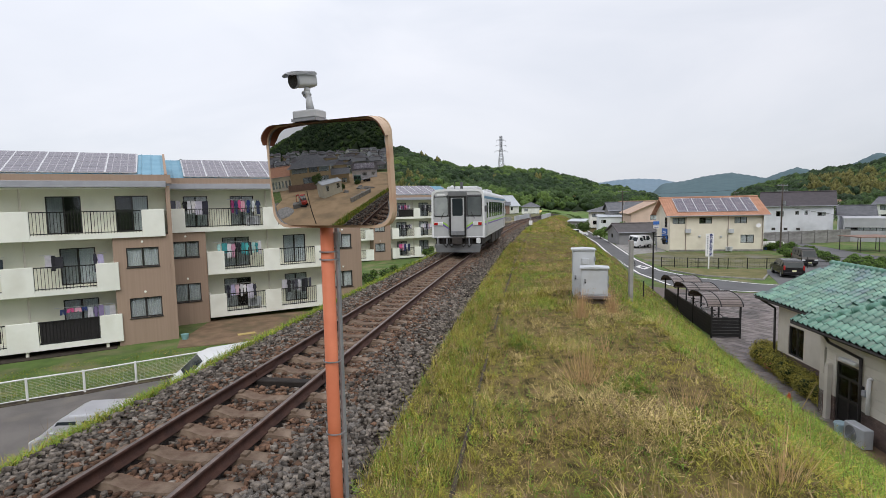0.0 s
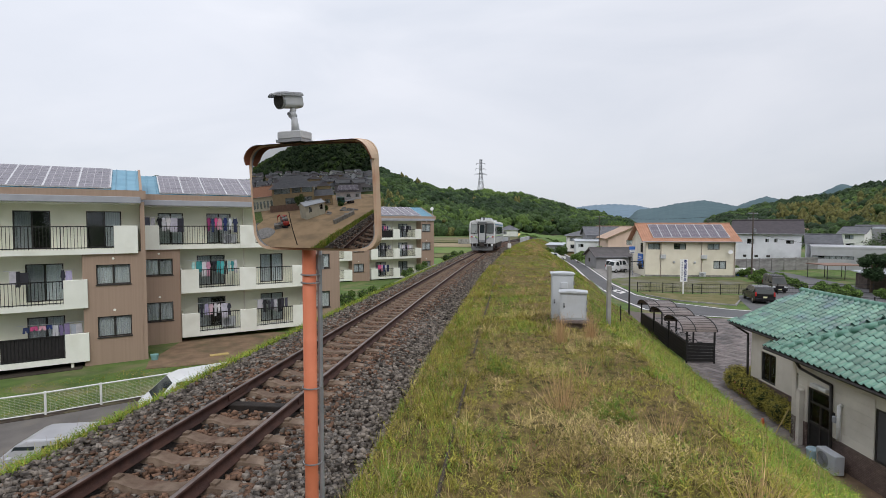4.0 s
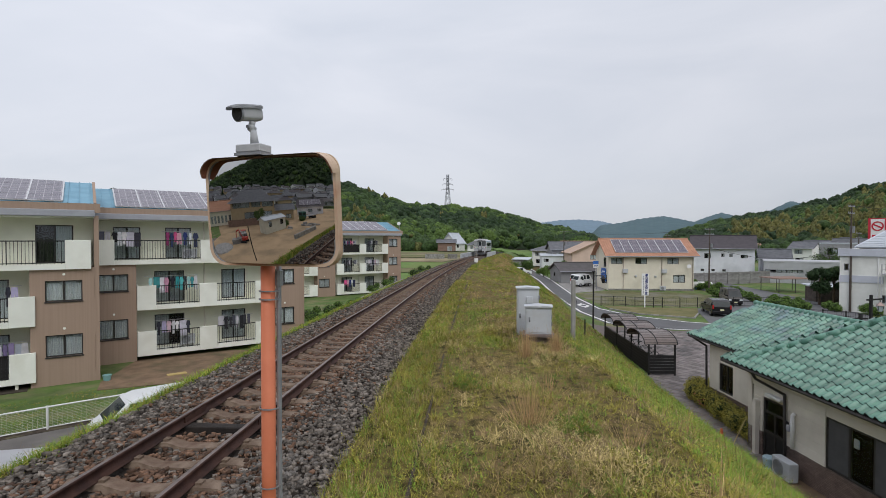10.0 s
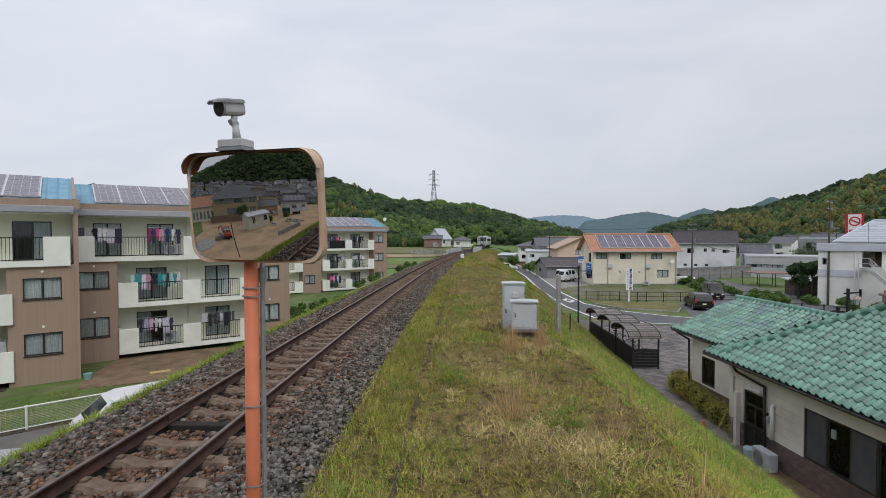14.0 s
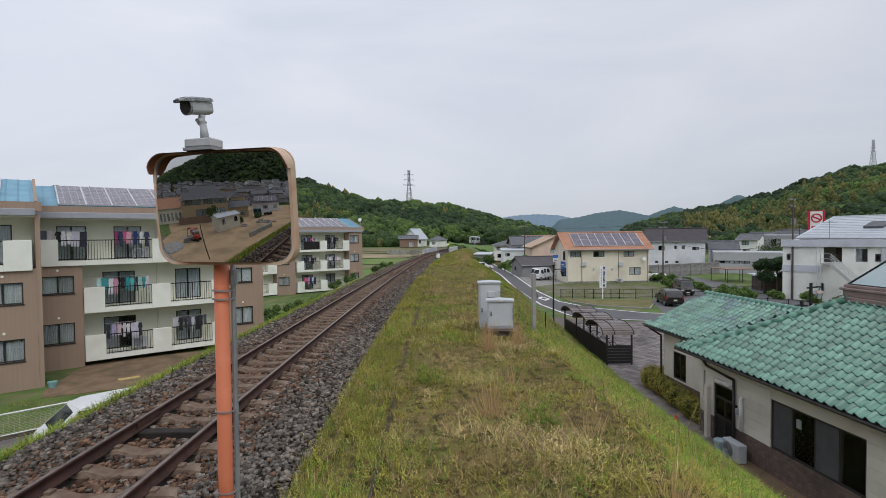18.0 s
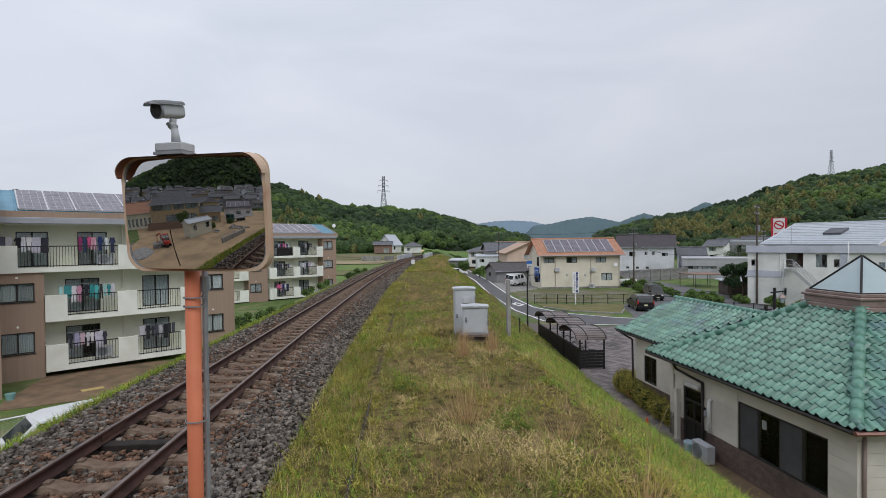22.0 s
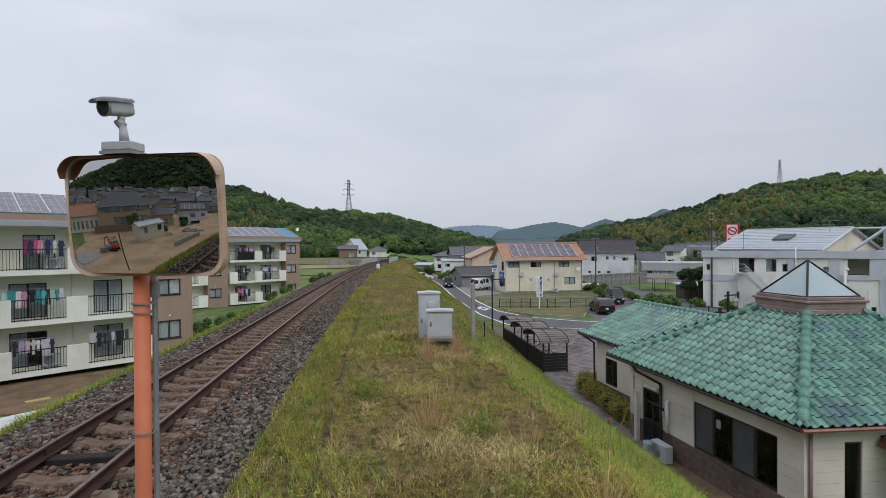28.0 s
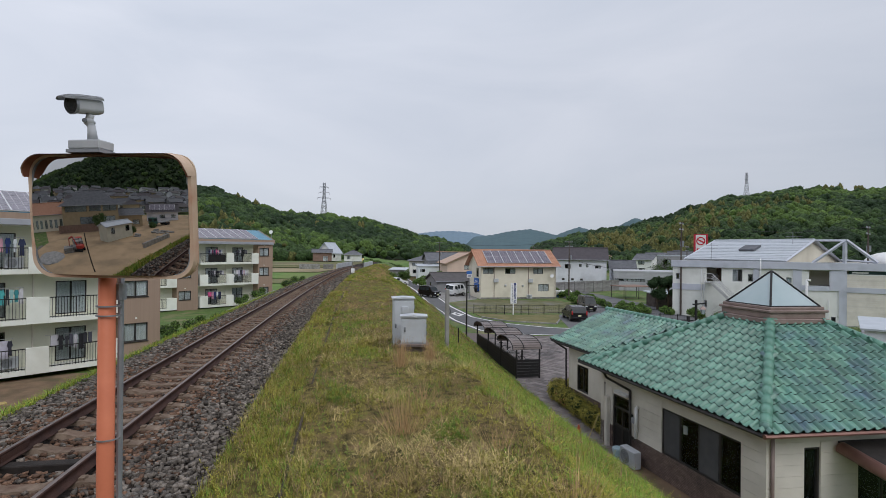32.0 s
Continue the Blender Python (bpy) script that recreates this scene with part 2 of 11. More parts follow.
M["orange_pale"] = mat("faded_orange_frame", (0.62, 0.47, 0.35), (0.54, 0.39, 0.28), 6, 0.6, 0.04, 60, spread=0.05, stain=(0.42, 0.20, 0.12), stain_scale=3)
M["hood_in"] = mat("hood_inside", (0.27, 0.10, 0.06), (0.2, 0.075, 0.045), 5, 0.65, 0.05, 60, spread=0.05)
M["galv"] = mat("galvanised_steel", (0.30, 0.31, 0.33), (0.24, 0.25, 0.27), 7, 0.55, 0.06, 50, metal=0.5, spread=0.06)
M["cam_grey"] = mat("grey_camera_housing", (0.44, 0.45, 0.47), (0.38, 0.39, 0.41), 7, 0.42, 0.03, 60, spread=0.04)
M["cabinet"] = mat("pale_grey_cabinet", (0.52, 0.54, 0.57), (0.47, 0.49, 0.52), 2, 0.5, 0.03, 60, spread=0.03, stain=(0.43, 0.43, 0.43), stain_scale=1.2)
M["tile"] = mat("green_glazed_tile", (0.15, 0.295, 0.215), (0.085, 0.205, 0.168), 2.6, 0.3, 0.06, 60, spread=0.3, stain=(0.085, 0.15, 0.185), stain_scale=1.3, spec=0.55)
M["tile_far"] = mat("green_glazed_tiles", (0.15, 0.295, 0.215), (0.085, 0.205, 0.168), 2.6, 0.3, 0.06, 60, spread=0.3, stain=(0.085, 0.15, 0.185), stain_scale=1.3, spec=0.55, island=True)
# dark for the shadow line under each course and the unglazed clay edge
M["tile_edge"] = mat("shadow_line_tile_edge", (0.03, 0.048, 0.044), (0.02, 0.03, 0.028), 6, 0.8, 0.1, 60, spread=0.1)
M["siding"] = mat("cream_siding", (0.77, 0.725, 0.65), (0.71, 0.67, 0.595), 1.4, 0.8, 0.06, 70, spread=0.04, stain=(0.60, 0.56, 0.49), stain_scale=0.6)
M["plinth"] = mat("brown_tile_plinth", (0.155, 0.125, 0.115), (0.115, 0.092, 0.085), 6, 0.8, 0.2, 50, spread=0.1)
M["copper"] = mat("copper_brown_metal", (0.42, 0.24, 0.20), (0.34, 0.185, 0.155), 2.5, 0.35, 0.03, 60, metal=0.6, spread=0.05)
M["lantern_base"] = mat("brown_lantern_base", (0.34, 0.26, 0.235), (0.28, 0.21, 0.19), 3, 0.5, 0.03, 60, metal=0.3, spread=0.05)
M["frosted"] = mat("frosted_glass", (0.42, 0.50, 0.52), (0.36, 0.45, 0.47), 0.8, 0.18, 0.0, 50, spread=0.02, spec=0.6)
M["white"] = mat("white_paint", (0.80, 0.80, 0.80), (0.74, 0.74, 0.74), 3, 0.6, 0.04, 60, spread=0.04, stain=(0.64, 0.64, 0.63), stain_scale=1.5)
M["road_paint"] = mat("road_paint", (0.72, 0.72, 0.70), (0.56, 0.56, 0.55), 6, 0.8, 0.1, 60, spread=0.04)
M["paver"] = mat("block_paving", (0.225, 0.195, 0.188), (0.17, 0.15, 0.145), 3, 0.9, 0.2, 50, spread=0.3, stain=(0.105, 0.10, 0.10), stain_scale=0.6)
M["bark"] = mat("bark", (0.11, 0.08, 0.055), (0.07, 0.05, 0.035), 6, 0.95, 0.5, 40)
M["leaf"] = mat("leaves", (0.075, 0.125, 0.03), (0.05, 0.09, 0.02), 2, 0.7, 0.2, 30, spread=0.4, island=True)
M["leaf_warm"] = mat("warm_leaves", (0.16, 0.15, 0.035), (0.13, 0.08, 0.03), 2, 0.7, 0.2, 30, spread=0.4, island=True)
M["forest"] = mat("forest", (0.06, 0.104, 0.03), (0.037, 0.071, 0.022), 0.05, 0.85, 0.0, 1.4, spread=0.12, island=True)
M["forest_deep"] = mat("deep_forest", (0.032, 0.062, 0.022), (0.021, 0.044, 0.016), 0.05, 0.85, 0.0, 1.4, spread=0.1, island=True)
M["forest_fresh"] = mat("fresh_forest", (0.105, 0.168, 0.036), (0.068, 0.12, 0.027), 0.05, 0.85, 0.0, 1.4, spread=0.12, island=True)
M["bamboo"] = mat("bamboo_grove", (0.165, 0.155, 0.048), (0.105, 0.118, 0.034), 0.05, 0.85, 0.0, 1.4, spread=0.14, island=True)


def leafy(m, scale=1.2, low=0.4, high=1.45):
    """Mottles foliage colour with painted light and shade of leaf masses; roughens its relief."""
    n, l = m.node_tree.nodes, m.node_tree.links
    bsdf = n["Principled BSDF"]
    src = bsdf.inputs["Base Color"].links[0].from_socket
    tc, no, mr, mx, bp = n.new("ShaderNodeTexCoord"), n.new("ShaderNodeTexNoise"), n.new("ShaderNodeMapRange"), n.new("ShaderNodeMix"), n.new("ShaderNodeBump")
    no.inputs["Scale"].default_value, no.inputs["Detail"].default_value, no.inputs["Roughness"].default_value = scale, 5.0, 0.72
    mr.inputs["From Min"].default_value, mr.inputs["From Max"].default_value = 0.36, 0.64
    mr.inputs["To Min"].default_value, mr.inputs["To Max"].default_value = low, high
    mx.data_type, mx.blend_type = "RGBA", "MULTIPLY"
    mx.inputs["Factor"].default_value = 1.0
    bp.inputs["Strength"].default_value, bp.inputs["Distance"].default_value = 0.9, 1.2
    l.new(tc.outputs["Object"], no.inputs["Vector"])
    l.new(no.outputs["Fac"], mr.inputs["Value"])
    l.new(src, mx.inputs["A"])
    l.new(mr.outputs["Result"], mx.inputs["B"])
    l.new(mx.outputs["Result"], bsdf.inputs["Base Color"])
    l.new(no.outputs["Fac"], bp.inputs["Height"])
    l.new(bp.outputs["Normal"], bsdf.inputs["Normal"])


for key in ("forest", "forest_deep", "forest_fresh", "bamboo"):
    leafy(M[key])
M["hill_soil"] = mat("hill_floor_and_shrub_core", (0.032, 0.052, 0.018), (0.02, 0.036, 0.012), 0.05, 0.95, 0.5, 1.0)
# the blue of distance haze is put into these two colours
M["far_hill"] = mat("haze_tinted_far_hills", (0.078, 0.13, 0.145), (0.062, 0.108, 0.125), 0.03, 0.95, 0.6, 0.05, spread=0.05)
M["far_hill2"] = mat("haze_tinted_farther_hills", (0.16, 0.23, 0.29), (0.14, 0.205, 0.26), 0.02, 0.95, 0.4, 0.04, spread=0.05)
M["blade"] = mat("grass_blades", (0.35, 0.315, 0.066), (0.215, 0.205, 0.042), 0.5, 0.8, 0.0, 30, spread=0.4, island=True, spec=0.07)
M["blade_lush"] = mat("lush_weeds", (0.21, 0.31, 0.048), (0.115, 0.185, 0.03), 0.5, 0.75, 0.0, 30, spread=0.35, island=True, spec=0.1)
M["straw"] = mat("dry_grass", (0.52, 0.41, 0.19), (0.34, 0.25, 0.105), 0.6, 0.9, 0.0, 30, spread=0.4, island=True, spec=0.07)
M["thatch"] = mat("dead_grey_brown_grass", (0.28, 0.205, 0.125), (0.165, 0.117, 0.07), 0.6, 0.9, 0.0, 30, spread=0.4, island=True, spec=0.07)
M["reed"] = mat("russet_dead_stalks", (0.56, 0.39, 0.21), (0.40, 0.26, 0.135), 0.6, 0.9, 0.0, 30, spread=0.35, island=True, spec=0.07)

# ---- mesh helpers ----
def box(bm, x0, x1, y0, y1, z0, z1, bevel=0.0):
    g = bmesh.ops.create_cube(bm, size=1.0, matrix=Matrix.Translation(((x0 + x1) / 2, (y0 + y1) / 2, (z0 + z1) / 2)) @ Matrix.Diagonal((abs(x1 - x0), abs(y1 - y0), abs(z1 - z0), 1)))
    if bevel:
        es = list({e for v in g["verts"] for e in v.link_edges})
        bmesh.ops.bevel(bm, geom=es, offset=bevel, segments=1, affect="EDGES", profile=0.5)
    return bm


def bx(*a, **k):
    return box(bmesh.new(), *a, **k)


def tube(bm, p, q, r, r2=None, n=8, caps=True):
    p, q = Vector(p), Vector(q)
    d = q - p
    m = Matrix.Translation((p + q) / 2) @ d.to_track_quat("Z", "Y").to_matrix().to_4x4()
    bmesh.ops.create_cone(bm, cap_ends=caps, segments=n, radius1=r, radius2=r if r2 is None else r2, depth=d.length, matrix=m)
    return bm


def pipe(bm, pts, r, n=8):
    for a, b in zip(pts, pts[1:]):
        tube(bm, a, b, r, n=n)
    for a in pts[1:-1]:
        bmesh.ops.create_icosphere(bm, subdivisions=1, radius=r * 1.04, matrix=Matrix.Translation(a))
    return bm


def prism(bm, poly, a, b, axis="y"):
    """A closed outline swept from a to b along an axis. The outline is (x, z), (y, z) or (x, y)."""
    def at(p, s):
        return {"y": (p[0], s, p[1]), "x": (s, p[0], p[1]), "z": (p[0], p[1], s)}[axis]
    lo = [bm.verts.new(at(p, a)) for p in poly]
    hi = [bm.verts.new(at(p, b)) for p in poly]
    k = len(poly)
    bm.faces.new(lo), bm.faces.new(hi)
    for i in range(k):
        bm.faces.new((lo[i], lo[(i + 1) % k], hi[(i + 1) % k], hi[i]))
    bmesh.ops.recalc_face_normals(bm, faces=bm.faces[:])
    return bm


def quad_solid(bm, pts, thick):
    """A slab under four (or three) top points."""
    n = (Vector(pts[1]) - Vector(pts[0])).cross(Vector(pts[2]) - Vector(pts[0])).normalized()
    if n.z < 0:
        n = -n
    hi = [bm.verts.new(p) for p in pts]
    lo = [bm.verts.new(Vector(p) - n * thick) for p in pts]
    k = len(pts)
    bm.faces.new(hi), bm.faces.new(lo)
    for i in range(k):
        bm.faces.new((hi[i], hi[(i + 1) % k], lo[(i + 1) % k], lo[i]))
    bmesh.ops.recalc_face_normals(bm, faces=bm.faces[:])
    return bm


def ball(bm, c, r, sub=2, sz=1.0):
    bmesh.ops.create_icosphere(bm, subdivisions=sub, radius=1.0, matrix=Matrix.Translation(c) @ Matrix.Diagonal((r, r, r * sz, 1)))
    return bm


def shift(bm, m):
    """Move a bmesh, keeping its faces outward when the matrix mirrors."""
    bm.transform(m)
    if m.to_3x3().determinant() < 0:
        bmesh.ops.reverse_faces(bm, faces=bm.faces[:])
    return bm


def to_mesh(name, bm, material, smooth=False):
    me = bpy.data.meshes.new(name)
    bm.to_mesh(me)
    bm.free()
    for mt in material if isinstance(material, (list, tuple)) else (material,):
        me.materials.append(mt)
    if smooth:
        me.polygons.foreach_set("use_smooth", [True] * len(me.polygons))
    return me


def part(name, bm, material, parent, label="", smooth=False, at=None):
    me = bm if isinstance(bm, bpy.types.Mesh) else to_mesh(name, bm, material, smooth)
    ob = new(name, me)
    ob.parent = parent
    if at is not None:
        ob.matrix_basis = at
    return tagged(ob, label)


def thing(name, label, category, m=None, group="", kind=""):
    ob = new(name)
    ob.empty_display_size = 0.2
    if m is not None:
        ob.matrix_basis = m
    return tagged(ob, label, category, group, kind)


def single(name, bm, material, label, category, m=None, group="", kind="", smooth=False):
    """A thing of one mesh."""
    ob = new(name, bm if isinstance(bm, bpy.types.Mesh) else to_mesh(name, bm, material, smooth))
    if m is not None:
        ob.matrix_basis = m
    return tagged(ob, label, category, group, kind)


def raw_mesh(name, verts, faces, materials, smooth=False, mat_index=None):
    """A mesh from numpy arrays: verts (n, 3), faces (m, k)."""
    verts, faces = np.asarray(verts, np.float32), np.asarray(faces, np.int32)
    me = bpy.data.meshes.new(name)
    me.vertices.add(len(verts))
    me.vertices.foreach_set("co", verts.ravel())
    k = faces.shape[1]
    me.loops.add(faces.size)
    me.loops.foreach_set("vertex_index", faces.ravel())
    me.polygons.add(len(faces))
    me.polygons.foreach_set("loop_start", np.arange(0, faces.size, k, dtype=np.int32))
    me.polygons.foreach_set("loop_total", np.full(len(faces), k, np.int32))
    for mt in materials:
        me.materials.append(mt)
    if mat_index is not None:
        me.polygons.foreach_set("material_index", np.asarray(mat_index, np.int32))
    if smooth:
        me.polygons.foreach_set("use_smooth", np.ones(len(faces), bool))
    me.update(calc_edges=True)
    me.validate()
    return me


def wall(bm, length, height, thick, holes=(), u0=0.0, z0=0.0):
    """A wall along +x with its outer face on y = 0 and its body behind it (y > 0), with rectangular openings (u0, u1, z0, z1) cut through: one solid."""
    holes = [(max(h[0], u0), min(h[1], u0 + length), max(h[2], z0), min(h[3], z0 + height)) for h in holes]
    holes = [h for h in holes if h[1] > h[0] and h[3] > h[2]]
    us = sorted({round(q, 4) for q in (u0, u0 + length, *[h[0] for h in holes], *[h[1] for h in holes])})
    zs = sorted({round(q, 4) for q in (z0, z0 + height, *[h[2] for h in holes], *[h[3] for h in holes])})
    nu, nz = len(us) - 1, len(zs) - 1

    def solid(i, j):
        if not (0 <= i < nu and 0 <= j < nz):
            return False
        um, zm = (us[i] + us[i + 1]) / 2, (zs[j] + zs[j + 1]) / 2
        return not any(h[0] < um < h[1] and h[2] < zm < h[3] for h in holes)

    made = {}

    def vert(i, j, k):
        if (i, j, k) not in made:
            made[i, j, k] = bm.verts.new((us[i], k * thick, zs[j]))
        return made[i, j, k]

    for i in range(nu):
        for j in range(nz):
            if not solid(i, j):
                continue
            bm.faces.new([vert(*q, 0) for q in ((i, j), (i + 1, j), (i + 1, j + 1), (i, j + 1))])
            bm.faces.new([vert(*q, 1) for q in ((i, j + 1), (i + 1, j + 1), (i + 1, j), (i, j))])
            for di, dj, p, q in ((-1, 0, (i, j + 1), (i, j)), (1, 0, (i + 1, j), (i + 1, j + 1)), (0, -1, (i, j), (i + 1, j)), (0, 1, (i + 1, j + 1), (i, j + 1))):
                if not solid(i + di, j + dj):
                    bm.faces.new((vert(*q, 0), vert(*p, 0), vert(*p, 1), vert(*q, 1)))
    return bm


def window(parent, u0, u1, z0, z1, y=0.0, sashes=2, frame=None, curtain=0.5, name="window", seed=1, fw=0.05, open_part=0.0, m=None, label=""):
    """A sliding window in a wall that runs along x: frame, panes and what hangs behind them."""
    frame = frame or M["dark_frame"]
    bm = bmesh.new()
    d0, d1 = y - 0.02, y + 0.08
    for a, b, c, d in ((u0, u1, z0, z0 + fw), (u0, u1, z1 - fw, z1), (u0, u0 + fw, z0 + fw, z1 - fw), (u1 - fw, u1, z0 + fw, z1 - fw)):
        box(bm, a, b, d0, d1, c, d)
    w = (u1 - u0) / sashes
    for i in range(1, sashes):
        box(bm, u0 + i * w - fw * 0.5, u0 + i * w + fw * 0.5, d0 + 0.02, d1 - 0.02, z0 + fw, z1 - fw)
    if m is not None:
        shift(bm, m)
    win = part(name, bm, frame, parent, label)
    rng = random.Random(seed)
    for i in range(sashes):
        p = bx(u0 + i * w + fw * 0.5, u0 + (i + 1) * w - fw * 0.5, y + 0.025, y + 0.033, z0 + fw, z1 - fw)
        if m is not None:
            shift(p, m)
        pane = part("pane", p, M["glass"], win)
        pane.visible_shadow = False
    # curtain: a pleated sheet a hand behind the glass
    for i in range(sashes):
        if rng.random() < curtain:
            cb = bmesh.new()
            a, b = u0 + i * w + fw, u0 + (i + 1) * w - fw
            k = 14
            pts = [(a + (b - a) * j / k, y + 0.088 + 0.02 * (j % 2)) for j in range(k + 1)]
            vs = [(cb.verts.new((px, py, z0 + 0.02)), cb.verts.new((px, py, z1 - 0.02))) for px, py in pts]
            for p, q in zip(vs, vs[1:]):
                cb.faces.new((p[0], q[0], q[1], p[1]))
            if m is not None:
                shift(cb, m)
            part("curtain", cb, M["curtain"], win)
    return win

# ---- the lie of the land ----
G_RIGHT, G_LEFT = -4.8, -4.3


def xt(y):
    """x of the track's centre line: a long right-hand curve."""
    y = np.asarray(y, float)
    return np.where(y < 0, 0.06 - 0.0127 * y, 0.06 - 0.0127 * y + 0.00046 * y * y)


def zt(y):
    """Height of the rail heads: the line falls gently away from the station."""
    return 0.07 - 0.0095 * np.clip(np.asarray(y, float), -60, 330)


def track_turn(y):
    """Heading of the line at y, in degrees about z."""
    return -math.degrees(math.atan(-0.0127 + 0.00092 * max(0.0, float(y))))


def ramp(v, a, b):
    t = np.clip((np.asarray(v, float) - a) / (b - a), 0, 1)
    return t * t * (3 - 2 * t)


def land(x, y):
    """Height of the ground sheet."""
    x, y = np.asarray(x, float), np.asarray(y, float)
    u = x - xt(y)
    left = G_LEFT + (-0.5) * ramp(y, 40, 65) + 2.6 * ramp(y, 95, 150)
    right = G_RIGHT + 2.2 * ramp(y, 170, 300)
    near_l, near_r = -0.61 + zt(y), -0.28 + zt(y)
    foot_l = -7.3 + 1.9 * np.exp(-((y - 14.5) / 5.5) ** 2) - 3.0 * ramp(-y, -5, 2)
    z_l = near_l + (left - near_l) * np.clip((-2.4 - u) / (-2.4 - foot_l + 1e-6), 0, 1) ** 0.95
    top_r = 6.55 + 0.2 * np.sin(y * 0.21) - 2.0 * ramp(y, 60, 110)
    z_r = near_r + (right - near_r) * np.clip((u - top_r) / 6.6, 0, 1) ** 1.06
    z_m = np.interp(u, [-2.45, -1.8, -1.4], [-0.66, -0.28, -0.55]) + zt(y)
    z = np.where(u < -2.5, z_l, np.where(u > 2.05, z_r, z_m))
    lift = 0.05 * np.sin(x * 1.3 + y * 0.7) * np.sin(y * 1.1 - x * 0.4) + 0.03 * np.sin(x * 3.1) * np.sin(y * 2.7)
    bank = (u > 2.4) & (z > right + 0.05) | (u < -2.6) & (z > left + 0.05)
    z = z + np.where(bank, lift, 0)
    return z


def spaced(stops):
    out = []
    for a, b, s in stops:
        out += list(np.arange(a, b - 1e-6, s))
    return np.array(out + [stops[-1][1]])


gx = spaced([(-3000, -400, 400), (-400, -80, 40), (-80, -20, 5), (-20, -8, 1), (-8, 14, 0.35), (14, 40, 2), (40, 120, 8), (120, 400, 40), (400, 3000, 400)])
gy = spaced([(-3000, -400, 400), (-400, -60, 40), (-60, -12, 4), (-12, 2, 1), (2, 40, 0.5), (40, 110, 1.5), (110, 300, 10), (300, 600, 50), (600, 3600, 500)])
GX, GY = np.meshgrid(gx, gy)
GXC = np.where(np.abs(GX) < 60, GX + xt(np.clip(GY, -100, 330)), GX)
GZ = land(GXC, GY)
nx, ny = len(gx), len(gy)
ii = np.arange(nx * ny).reshape(ny, nx)
faces = np.stack([ii[:-1, :-1], ii[:-1, 1:], ii[1:, 1:], ii[1:, :-1]], -1).reshape(-1, 4)
vv = np.stack([GXC, GY, GZ], -1).reshape(-1, 3)
cx, cy = vv[faces].mean(1)[:, 0], vv[faces].mean(1)[:, 1]
cu = cx - xt(cy)
gm = np.full(len(faces), 1)
gm[(cu > -7.5) & (cu < 14) & (cy < 150)] = 0
gm[(cu < -7.2) & (cy < 70) & (cy > 5)] = 2
gm[(cu < -2.0) & (cu > -7.6) & (cy < 60) | (cu < -2.0) & (cu > -70) & (cy < 4) & (cy > -80)] = 2
gm[(cu > 13) & (cy < 130)] = 2
single("ground", raw_mesh("ground", vv, faces, [M["turf"], M["field"], M["lawn"], M["soil"]], True, gm), None, "grassy railway bank, lawns and fields of a valley floor", "ground", kind="structure")


def sheet(name, poly, z, material, label, category, thick=0.05):
    return single(name, prism(bmesh.new(), poly, z - thick, z, "z"), material, label, category, kind="structure")


# ---- the railway line ----
RAIL_PROFILE = [(-0.0635, -0.153), (0.0635, -0.153), (0.0635, -0.143), (0.012, -0.125), (0.009, -0.045), (0.032, -0.034), (0.0325, -0.006), (0.026, 0.0), (-0.026, 0.0), (-0.0325, -0.006), (-0.032, -0.034), (-0.009, -0.045), (-0.012, -0.125), (-0.0635, -0.143)]


def rail_mesh(offset):
    ys = spaced([(-60, 0, 4), (0, 60, 2), (60, 320, 8)])
    k = len(RAIL_PROFILE)
    verts, fcs, mi = [], [], []
    for y in ys:
        c = float(xt(y)) + offset
        verts += [(c + a, y, b + float(zt(y))) for a, b in RAIL_PROFILE]
    for j in range(len(ys) - 1):
        for i in range(k):
            fcs.append((j * k + i, j * k + (i + 1) % k, (j + 1) * k + (i + 1) % k, (j + 1) * k + i))
            mi.append(1 if i == 7 else 0)
    return raw_mesh("rail", verts, fcs, [M["rail"], M["railhead"]], False, mi)


track = thing("railway_track", "single railway track with rusty rails on concrete sleepers in grey ballast", "railway track", kind="structure")
for side, off in (("left", -0.5665), ("right", 0.5665)):
    part("rail", rail_mesh(off), None, track)

# ballast bed, its colour near black for the shade between stones
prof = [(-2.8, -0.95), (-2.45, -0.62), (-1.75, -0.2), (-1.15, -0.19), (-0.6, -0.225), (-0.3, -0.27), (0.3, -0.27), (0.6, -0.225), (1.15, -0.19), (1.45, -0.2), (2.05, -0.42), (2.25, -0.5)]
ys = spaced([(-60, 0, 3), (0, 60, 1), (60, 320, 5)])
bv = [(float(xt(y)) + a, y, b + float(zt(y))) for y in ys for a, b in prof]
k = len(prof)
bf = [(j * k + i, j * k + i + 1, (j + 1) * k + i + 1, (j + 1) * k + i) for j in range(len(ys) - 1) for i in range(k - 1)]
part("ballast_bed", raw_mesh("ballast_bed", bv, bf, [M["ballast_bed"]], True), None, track)

